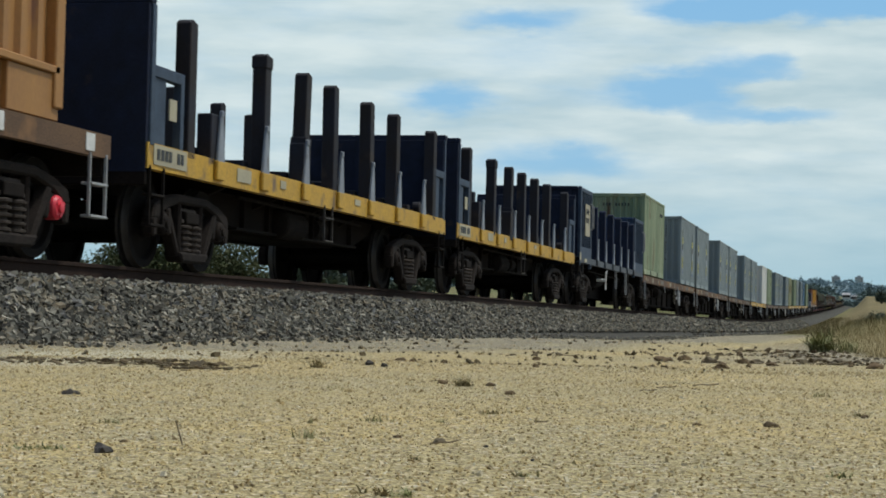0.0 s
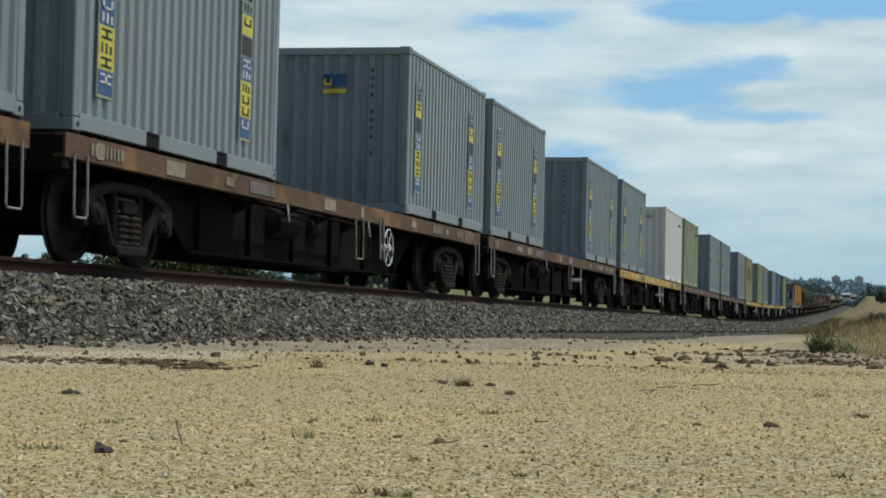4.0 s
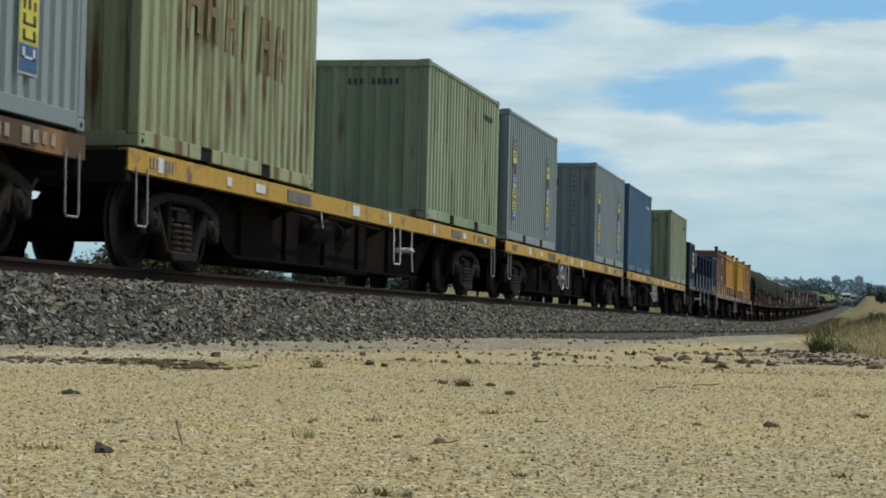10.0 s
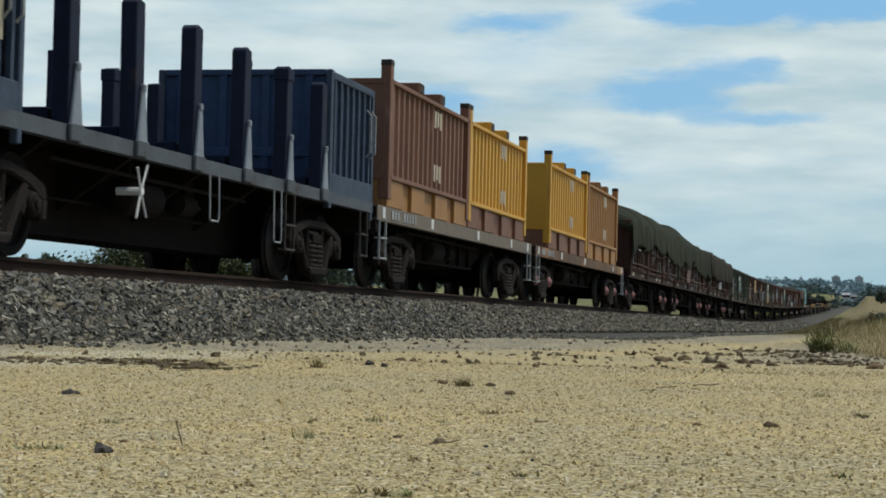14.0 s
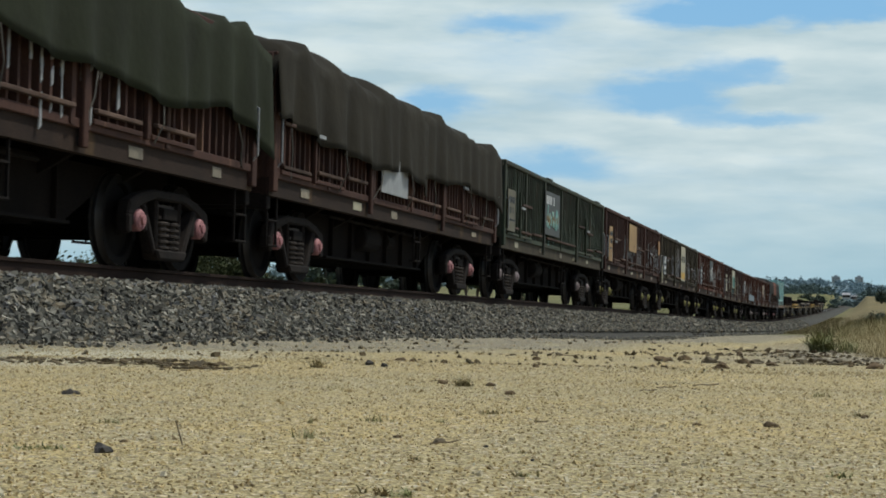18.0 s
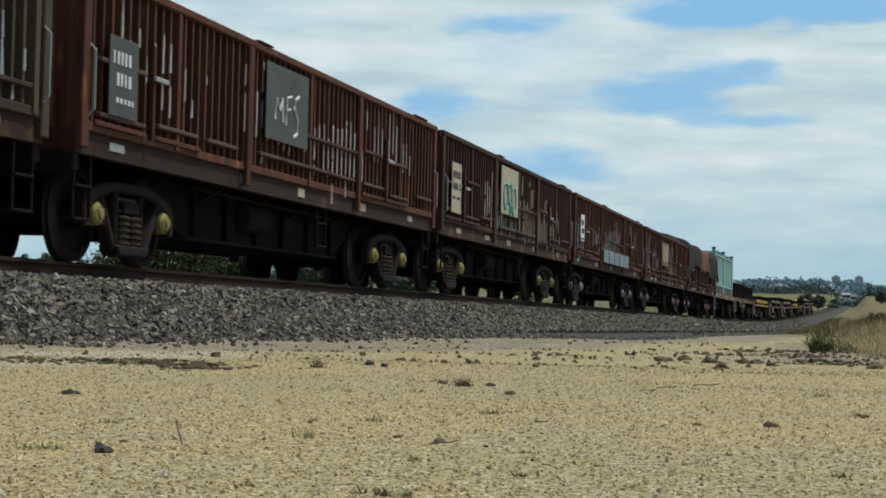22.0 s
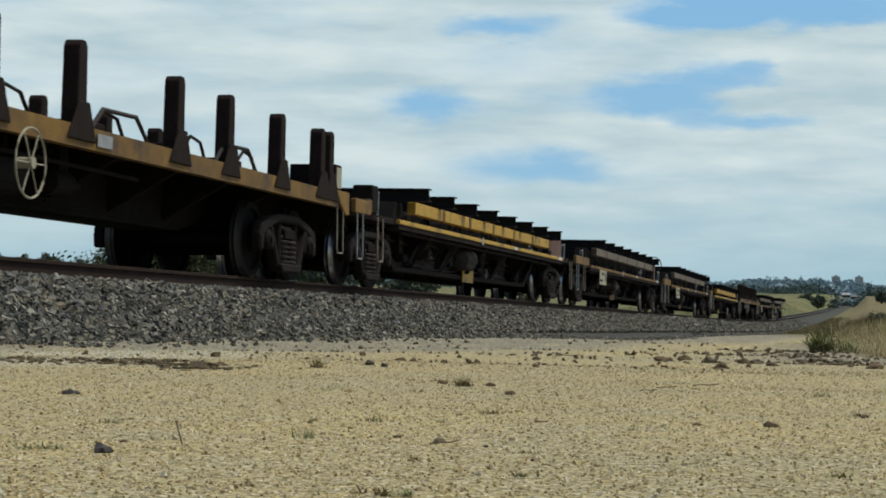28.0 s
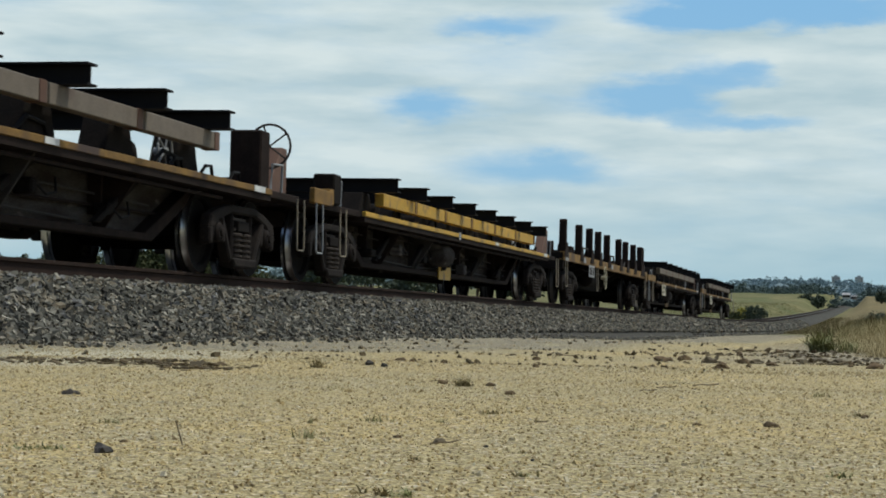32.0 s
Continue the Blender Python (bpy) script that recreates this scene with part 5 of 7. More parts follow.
# ---- tail of the train: skeleton wagons with raised side beams, and a yellow stanchion flat ----
def skeleton_wagon(L, beam, low, label, lift=0.0, seed=0, post_end=True, plate_front=True):
    w = empty("skeleton_wagon", label, "flat wagon", "wagons of the freight train")
    bt = 1.37 + lift
    bogie(w, 1.65, tread=M_polish)
    bogie(w, L - 2.05, tread=M_polish)
    part("centre_girder", boxes((.1, L - .1, -.3, .3, .74, 1.0)), S_brown, w)
    for s in (-1, 1):
        bm = bmesh.new()
        prism(bm, [(2.9, .90), (4.2, .36), (L - 4.4, .36), (L - 3.1, .90)], *sorted((s * .62, s * .65)))
        part("web_plate", bm, S_web, w, "dusty grey-brown girder web")
        bm = bmesh.new()
        prism(bm, [(2.7, .88), (2.95, .92), (4.3, .37), (L - 4.5, .37), (L - 3.2, .92), (L - 2.95, .88), (L - 4.3, .29), (4.1, .29)], *sorted((s * .58, s * .82)))
        part("bottom_boom", bm, S_brown, w, bevel=.01)
        for k in range(5):
            x = 5.4 + (L - 10.9) * k / 4
            bm = bmesh.new()
            prism(bm, [(s * .65, .37), (s * .78, .37), (s * 1.14, .92), (s * .65, .92)], x - .015, x + .015, "x")
            part("web_stiffener", bm, S_dust if k % 2 else S_brown, w)
        for k in range(5):
            x = 4.5 + (L - 10.6) * k / 4
            bm = bmesh.new()
            prism(bm, [(x, .40), (x + .16, .40), (x + 1.25, .90), (x + 1.05, .90)], *sorted((s * .84, s * .92)))
            part("brace", bm, M_under, w, bevel=.01)
        for z, y in ((.56, .70),):
            bm = bmesh.new()
            tube(bm, [(3.6, s * y, z + .03), (L * .5, s * y, z), (L - 3.4, s * y, z + .04)], .018, 6)
            part("brake_pipe", bm, S_brown, w)
        if s < 0:
            # rods, a sagging cable, small valves and boxes hung along the web
            rnd = random.Random(seed + 40)
            for z, a, b in ((.80, 3.9, L * .42), (.70, L * .38, L - 4.2), (.45, 5.2, L - 6.0)):
                bm = bmesh.new()
                tube(bm, [(a, -.72, z), (a + (b - a) * .3, -.74, z - .05), (a + (b - a) * .7, -.73, z + .02), (b, -.72, z - .03)], .014, 6)
                part("pull_rod", bm, S_dust, w)
            for k in range(7):
                x, z = 4.5 + k * (L - 9.6) / 6.5 + rnd.uniform(-.3, .3), rnd.uniform(.5, .82)
                hang, wide_ = rnd.uniform(.10, .24), rnd.uniform(.10, .3)
                part("hanger_bracket", boxes((x, x + .05, -.80, -.66, z - hang, .92)), S_brown, w)
                part("valve_box", boxes((x - wide_ / 2, x + wide_ / 2, -.92, -.74, z - hang, z)), S_web if k in (1, 4) else M_under, w, bevel=.02)
                bm = bmesh.new()
                tube(bm, [(x, -.9, z - .03), (x + .2, -.94, z - .14), (x + .5, -.9, z - .1), (x + .7, -.8, z + .05)], .012, 6)
                part("air_hose", bm, M_black, w)
        part("lower_rail", boxes((2.7, L - 1.5, *sorted((s * 1.24, s * 1.18)), .975, 1.045)), low, w, bevel=.006)
        part("lower_flange", boxes((2.7, L - 1.5, *sorted((s * 1.22, s * 1.0)), .90, .973)), S_brown, w)
        # the raised beam, in lengths, with thin added bands for the dark stains
        n = 6
        for k in range(n):
            a = 3.68 + (L - 7.1) * k / n
            b = 3.68 + (L - 7.1) * (k + 1) / n
            part("side_beam", boxes((a + .02, b - .02, *sorted((s * 1.24, s * 1.10)), bt - .19, bt)), beam, w, bevel=.008)
            part("joint_strap", boxes((b - .20, b - .06, *sorted((s * 1.25, s * 1.09)), bt - .195, bt + .004)), S_deckyel if beam is M_yellow else K_rustpanel, w, bevel=.004)
    part("floor_plate", boxes((2.7, L - 1.6, -1.0, 1.0, .94, .972)), S_brown, w)
    for k in range(8):
        x = 3.58 + 1.9 * k
        part("cross_beam_flange", boxes((x - .11, x + .11, -1.50, 1.50, bt + .185, bt + .205)), M_black, w)
        part("cross_beam", boxes((x - .014, x + .014, -1.48, 1.48, bt + .02, bt + .186)), M_black, w, "dark steel cross beam")
        part("cross_beam_flange", boxes((x - .11, x + .11, -1.50, 1.50, bt + .002, bt + .022)), M_black, w)
        for s in (-1, 1):
            bm = bmesh.new()
            prism(bm, [(x - .42, .972), (x + .42, .972), (x + .2, bt - .01), (x - .2, bt - .01)], *sorted((s * .70, s * 1.0)))
            part("cradle", bm, M_under, w, bevel=.012)
    for x0, x1 in ((.1, 2.7), (L - 1.6, L - .1)):
        part("end_platform", boxes((x0, x1, -1.15, 1.15, .96, 1.05)), S_brown, w, bevel=.008)
    bm = bmesh.new()
    prism(bm, [(L - .80, 1.05), (L - .02, 1.05), (L - .02, 1.66), (L - .24, 1.66)], -.95, -.75)
    part("end_stop", bm, K_rustpanel, w, "rust-brown sloped end stop", bevel=.01)
    for x in (.35, 1.5, L - .3):
        step_loop(w, x, M_palegrey if x == .35 else M_plate, 1.0, .36)
    for a in (1.2, L - 1.3):
        bm = bmesh.new()
        tube(bm, [(a, -1.15, 1.05), (a, -1.17, 1.36), (a + .4, -1.17, 1.38), (a + .44, -1.15, 1.05)], .018, 6)
        part("grab_rail", bm, M_palegrey, w)
    reach = 2.35 if plate_front else .95
    part("end_sill", boxes((.12, reach, -1.235, -1.16, 1.0, 1.20)), S_deckyel, w, "rubbed yellow end sill", bevel=.01)
    if not plate_front:
        part("end_post", boxes((1.15, 1.5, -1.2, -.9, 1.05, 1.46)), M_under, w, "black upright end post", bevel=.02)
        part("end_plate", boxes((.95, 1.15, -1.2, -.95, 1.03, 1.24)), S_deckyel, w, bevel=.01)
    for k, x in enumerate((4.6, 7.2, 9.6, 12.2, L - 5.2)):
        bm = bmesh.new()
        turned(bm, [(.05, -.22), (.15, -.2), (.16, .2), (.05, .22)], 12, (x, -.72, 1.12), "y")
        box(bm, x - .3, x + .26, -.95, -.5, .97, 1.06)
        part("load_roller", bm, M_under, w, bevel=.008)
        bm = bmesh.new()
        tube(bm, [(x + .2, -1.0, .98), (x + .5, -1.06, 1.22), (x + .95, -1.02, 1.20), (x + 1.2, -.98, .98)], .022, 6)
        part("hose", bm, M_black, w)
    bm = bmesh.new()
    tube(bm, [(.21 * math.cos(k * .2618), 0, .21 * math.sin(k * .2618)) for k in range(24)], .014, 6, closed=True)
    for k in range(5):
        a = 6.2832 * k / 5
        tube(bm, [(0, 0, 0), (.21 * math.cos(a), 0, .21 * math.sin(a))], .010, 5)
    turned(bm, [(.04, -.03), (.04, .12)], 10)
    part("brake_wheel", bm, M_palegrey, w, "pale spoked hand-brake wheel", at=pose(L - 4.35, -.95, 1.24))
    if post_end:
        part("brake_stand", boxes((L - 1.30, L - .95, -1.02, -.62, 1.05, bt + .26)), S_brown, w, bevel=.02)
        bm = bmesh.new()
        tube(bm, [(0, .27 * math.cos(k * .2618), .27 * math.sin(k * .2618)) for k in range(24)], .016, 6, closed=True)
        for k in range(5):
            a = 6.2832 * k / 5
            tube(bm, [(0, 0, 0), (0, .27 * math.cos(a), .27 * math.sin(a))], .011, 5)
        part("brake_wheel", bm, S_dust, w, "spoked hand-brake wheel", at=pose(L - .85, -.98, bt + .1))
    for k in range(3):
        bm = bmesh.new()
        x = L - 4.6 + k * .95
        tube(bm, [(x, -1.05, .98), (x + .15, -1.1, 1.16), (x + .45, -1.06, 1.18), (x + .7, -1.0, 1.0)], .02, 6)
        part("brake_hose", bm, M_black, w)
    if plate_front:
        part("notice_plate", boxes((4.25, 5.58, -1.262, -1.245, .58, .97)), K_cream, w, "cream painted notice plate", bevel=.004)
        lettering(w, 4.33, .82, .75, .09, 6, K_dark, -1.264, seed)
        lettering(w, 4.33, .66, .6, .07, 6, K_dark, -1.264, seed + 1)
        part("emblem", boxes((5.25, 5.48, -1.266, -1.26, .68, .90)), K_dark, w)
    bm = bmesh.new()
    turned(bm, [(.06, -.42), (.18, -.38), (.21, -.32), (.21, .32), (.18, .38), (.06, .42)], 18, (L * .455, -.86, .66), "x")
    part("air_reservoir", bm, S_web, w, smooth=True)
    bm = bmesh.new()
    tube(bm, [(3.2, -1.12, .86), (L - 3, -1.12, .84)], .022, 6)
    part("brake_pipe", bm, S_brown, w)
    bm = bmesh.new()
    prism(bm, [(L * .455, .24), (L * .455 + .95, .24), (L * .455 + .95, .47), (L * .455, .47)], -.86, -.84)
    part("marking_plate", bm, low, w)
    plates(w, [(L * .45, .12, .13, 1.0), (L * .62, .3, .06, 1.01), (L - 2.0, .4, .07, 1.01)], y=-1.246)
    coupler(w, L, .25)
    return w


def stanchion_flat_tail(L):
    w = empty("stanchion_flat_wagon", "rusty yellow flat wagon with short brown stanchions", "flat wagon", "wagons of the freight train")
    underframe(w, L, .5, 3.2, S_deckyel, (1.02, 1.22), deck_mat=S_brown, webs=False)
    bogie(w, 1.95)
    bogie(w, L - 2.15)
    xs = [.35, 2.9, 4.75, 6.4, 8.2, 10.77, 12.39, 14.33, 16.1, 16.52]

    def post():
        bm = bmesh.new()
        prism(bm, [(-.11, 1.2), (.11, 1.2), (.09, 1.95), (.05, 2.0), (-.05, 2.0), (-.09, 1.95)], -1.215, -1.05)
        prism(bm, [(-.36, 1.08), (.28, 1.08), (.11, 1.44), (-.11, 1.44)], -1.245, -1.218)
        return mesh_of("stanchion", bm, S_brown, .01)
    for x in xs:
        for turn in (0, 180):
            part("stanchion", kept("tailpost", post), None, w, at=pose(x, 0, 0, 0, 0, turn))
    for x in (3.2, 5.0, 7.0, 9.2, 11.6, 13.4):
        bm = boxes((x - .3, x + .3, -.9, .9, 1.175, 1.36))
        tube(bm, [(x - .4, -1.0, 1.2), (x - .1, -1.05, 1.45), (x + .35, -1.0, 1.42), (x + .7, -.95, 1.2)], .022, 6)
        part("load_cradle", bm, S_brown, w, bevel=.01)
    plates(w, [(4.6, 1.0, .30, .88), (3.3, .4, .12, 1.12), (.4, .5, .18, 1.1), (8.7, .35, .12, 1.12)], y=-1.236, material=M_palegrey)
    lettering(w, 4.2, .78, .8, .2, 5, S_brown, -1.243, 4)
    hand_wheel(w, 7.02, .78, .30, K_cream, 6)
    for x in (.3, 5.7, L - .4):
        step_loop(w, x, M_plate, 1.0, .40)
    bm = bmesh.new()
    prism(bm, [(L - .62, 1.24), (L + .02, 1.24), (L + .02, .93), (L - .14, .93), (L - .42, 1.06)], -1.25, -1.2)
    part("corner_plate", bm, S_deckyel, w, bevel=.01)
    part("notice_box", boxes((L - .2, L + .12, -1.1, -.45, 1.26, 1.62)), M_under, w, bevel=.012)
    part("notice_plate", boxes((L - .16, L + .08, -1.112, -1.101, 1.30, 1.58)), K_cream, w, "small cream notice plate")
    for x in (4.2, 9.4, 12.9):
        bm = bmesh.new()
        tube(bm, [(x - .8, -1.12, 1.22), (x - .55, -1.14, 1.44), (x + .35, -1.12, 1.46), (x + .75, -1.1, 1.22)], .024, 6)
        part("guard_bow", bm, S_dust, w)
    brake_gear(w, L * .42)
    return w
# ---- the train, from its first wagon in view to its last: (leading end at 9 s along the track, thing) ----
TRAIN = []


def put(u, thing, z=0.0, span=None):
    """Place a thing in the train: u is its leading end, z its height over the rail."""
    TRAIN.append((u, thing, z, span))
    return thing


def again(thing):
    return copy_thing(thing, pose(0, 0, 0))


# leading box wagon, just leaving
put(-142.2, box_wagon(13.2, M_rustdeck, "rust-brown flat wagon carrying ochre ribbed boxes", M_red))
BOX = {
    "yellow": coil_box(B_yellow, B_brown, "mustard yellow ribbed steel freight box with lifting posts"),
    "brown": coil_box(B_brown, B_orange, "faded rust-brown ribbed steel freight box with lifting posts"),
    "orange": coil_box(B_orange, B_orange, "ochre orange ribbed steel freight box with lifting posts"),
    "aqua": coil_box(B_aqua, B_teal, "pale aqua ribbed steel freight box with lifting posts", 6.15),
}
put(108.72, BOX["brown"], 1.18)
put(114.67, BOX["yellow"], 1.18)
put(123.65, again(BOX["yellow"]), 1.18)
put(129.75, BOX["orange"], 1.18)
put(301.7, BOX["aqua"], 1.10)
put(307.9, again(BOX["aqua"]), 1.10)
put(-142.0, again(BOX["orange"]), 1.18)
put(-136.0, again(BOX["orange"]), 1.18)

put(-128.05, stanchion_wagon_yellow(13.75, [1.25, 3.84, 5.46, 6.86, 8.79, 10.34, 12.87]))
put(-113.3, stanchion_wagon_yellow(13.75, [1.05, 3.4, 5.14, 6.7, 8.3, 9.9, 12.5]))
w3 = put(-98.68, stanchion_wagon_blue(13.8, K_cream))
put(93.95, again(w3))

rust_flat = flat_wagon(18.75, M_rustdeck, "rust-brown skeletal flat wagon loaded with containers", None, 11.65, (10.1,), 1)
rust_lever_flat = flat_wagon(18.75, M_rustdeck, "rust-brown skeletal flat wagon loaded with containers", None, None, (10.1,), 3, lever_x=11.76)
yellow_flat = flat_wagon(18.75, M_yellow, "yellow-silled flat wagon loaded with containers", None, 6.97, (7.9,), 2, K_white, spokes=4)
yellow_lever_flat = flat_wagon(18.75, M_yellow, "yellow-silled flat wagon loaded with containers", None, None, (10.8,), 4, K_white, lever_x=11.7)
put(-84.7, rust_flat)
put(-65.2, again(rust_flat))
put(-45.6, rust_lever_flat)
put(-25.75, yellow_lever_flat)
put(-5.95, again(rust_flat))
put(13.75, again(rust_flat))
put(33.55, again(yellow_lever_flat))
put(53.4, yellow_flat)
put(73.2, again(yellow_flat))

grey = container(C_grey, "slate grey corrugated container with yellow and blue lettering strips", marks=marks_grey(False))
grey_logo = container(C_grey, "slate grey corrugated container with a yellow and blue end sign", marks=marks_grey(True))
green = container(C_green, "mossy green weathered corrugated shipping container", marks=marks_code(K_dark))
olive = container(C_rustgreen, "olive shipping container streaked with rust", 22, marks=None)
white = container(C_white, "cream white corrugated shipping container", marks=marks_code(K_dark))
blue = container(C_blue, "royal blue corrugated shipping container", marks=marks_code(K_white))
# large worn letters on the rusty olive box, as plain blocks
bm = bmesh.new()
for k, wd in enumerate((.45, .40, .40, .12, .45, .40)):
    x = 1.25 + k * .62
    top_, low_ = 2.0 - k * .03, 1.35 - k * .03
    prism(bm, [(x, low_), (x + .11, low_), (x + .16, top_), (x + .04, top_)], -CW / 2 - .002, -CW / 2 + .006)
    if wd > .2:
        prism(bm, [(x + wd - .13, low_), (x + wd, low_), (x + wd - .02, top_), (x + wd - .13, top_)], -CW / 2 - .002, -CW / 2 + .006)
        box(bm, x + .14, x + wd - .12, -CW / 2 - .002, -CW / 2 + .006, (top_ + low_) / 2 - .05, (top_ + low_) / 2 + .06)
tagged(part("lettering", bm, shade("rust_brown_worn_lettering", (0.085, 0.06, 0.035), 0.8, 0.0, (0.26, 0.2, 0.09), scale=5, mix=.8, grain=.3), olive, "dark brown worn letter blocks"), kind="stuff")
DECK = 1.166
LOADS = [(green, -84.6), (grey_logo, -72.15), (grey, -65.05), (grey_logo, -52.3), (grey, -45.45), (grey, -32.85), (grey, -25.65), (white, -13.1),
         (green, -5.85), (grey, 6.65), (grey, 13.8), (grey_logo, 26.4), (olive, 33.8), (green, 46.35), (grey, 53.5), (grey_logo, 66.05), (blue, 73.3), (green, 86.0)]
used = set()
for thing, u in LOADS:
    put(u, thing if thing.name not in used else again(thing), DECK)
    used.add(thing.name)

put(108.05, box_wagon(13.15, S_beige, "dusty grey-brown flat wagon carrying two ribbed freight boxes"))
put(121.75, box_wagon(15.3, M_rustdeck, "brown flat wagon carrying two ribbed freight boxes", M_pink))

# open wagons
SMEARS = {
    182: ((6.8, 10.5, 1.2, 1.9, G_moss), (11.0, 13.8, 1.25, 2.0, G_moss), (4.6, 6.6, 1.2, 1.42, K_teal)),
    197: ((7.2, 8.6, 1.3, 2.0, K_chalk),),
    211: ((5.3, 6.7, 1.25, 2.5, K_chalk), (8.45, 9.5, 1.25, 2.45, K_chalk)),
    226: ((8.0, 9.5, 1.4, 2.2, K_chalk),),
    241: ((5.0, 7.2, 1.2, 1.58, K_teal), (7.1, 8.1, 1.25, 2.1, K_cream), (8.2, 9.3, 1.3, 1.95, G_sand), (9.5, 11.3, 1.22, 1.75, K_chalk)),
    256: ((5.0, 10.5, 1.2, 1.35, K_bluegrey),),
    271: ((7.6, 8.8, 1.25, 1.9, K_chalk),),
}
OW = [
    (138.0, 13.7, O_brown, "dark brown ribbed open wagon under a canvas sheet", M_pink, None, (), M_palegrey),
    (152.1, 14.8, O_brown, "dark brown ribbed open wagon under a green canvas sheet", M_pink, None, ((3.9, 5.2, 1.25, 1.85, K_rustpanel, "faded brown panel"),), M_palegrey),
    (167.55, 14.0, O_brown, "dark maroon ribbed open wagon under a green canvas sheet", M_pink, None, ((5.0, 6.6, 1.35, 1.9, M_palegrey, "pale grey panel"),), None),
    (182.35, 14.3, O_green, "dark green ribbed open wagon with a sign panel", M_capgrey, O_olive, ((4.55, 6.55, 1.45, 2.4, K_slate, "slate sign panel with white and teal shapes"), (.12, .93, 1.3, 2.12, K_board, "dull olive notice board")), G_moss),
    (197.15, 13.8, O_brown, "dark brown ribbed open wagon with a rusty ochre panel", M_capyel, None, ((4.9, 6.7, 1.7, 2.5, K_ochre, "rusty ochre panel with dark stains"), (.42, 1.1, 1.25, 2.2, K_ochre, "ochre notice board"), (12.95, 13.4, 1.9, 2.35, B_orange, "small orange panel")), M_palegrey),
    (211.5, 14.5, O_olive, "olive ribbed open wagon with a cream and yellow sign panel", M_capyel, None, ((6.77, 8.4, 1.25, 2.54, K_cream, "cream sign panel with a yellow field"), (.5, 1.3, 1.3, 1.95, K_slate, "dark notice board"), (.0, .2, 1.0, 1.62, K_cream, "cream corner plate")), M_palegrey),
    (226.7, 14.4, O_red, "red oxide ribbed open wagon with a scrawled grey panel", M_capyel, None, ((5.2, 6.9, 1.6, 2.5, K_slate, "grey panel with a white scrawl"), (.5, 1.2, 1.35, 2.1, K_slate, "grey notice board")), K_chalk),
    (241.6, 14.1, O_brown, "brown ribbed open wagon with a green painted scrawl", M_capyel, None, ((5.0, 6.8, 1.6, 2.52, K_cream, "cream panel with pale green rounded scrawl"), (.55, 1.3, 1.35, 2.2, K_cream, "cream notice board")), K_cream),
    (256.4, 14.3, O_red, "red oxide ribbed open wagon with a white notice board", M_capgrey, None, ((.7, 1.3, 1.55, 2.2, K_white, "white notice board"), (5.0, 6.0, 1.17, 1.52, K_bluegrey, "blue-grey painted lower panel"), (6.12, 7.1, 1.17, 1.52, K_bluegrey, "blue-grey painted lower panel"), (7.2, 8.2, 1.17, 1.52, K_bluegrey, "blue-grey painted lower panel"), (8.32, 9.3, 1.17, 1.52, K_bluegrey, "blue-grey painted lower panel"), (9.4, 10.4, 1.17, 1.52, K_bluegrey, "blue-grey painted lower panel")), K_chalk),
    (271.6, 14.4, O_red, "red oxide ribbed open wagon with white block lettering", M_capgrey, None, ((4.7, 6.7, 1.6, 2.4, K_rustpanel, "brown panel with slanted white letter shapes"),), K_chalk),
    (286.7, 14.2, O_brown, "dark brown ribbed open wagon under black and orange canvas", M_pink, None, (), None),
]
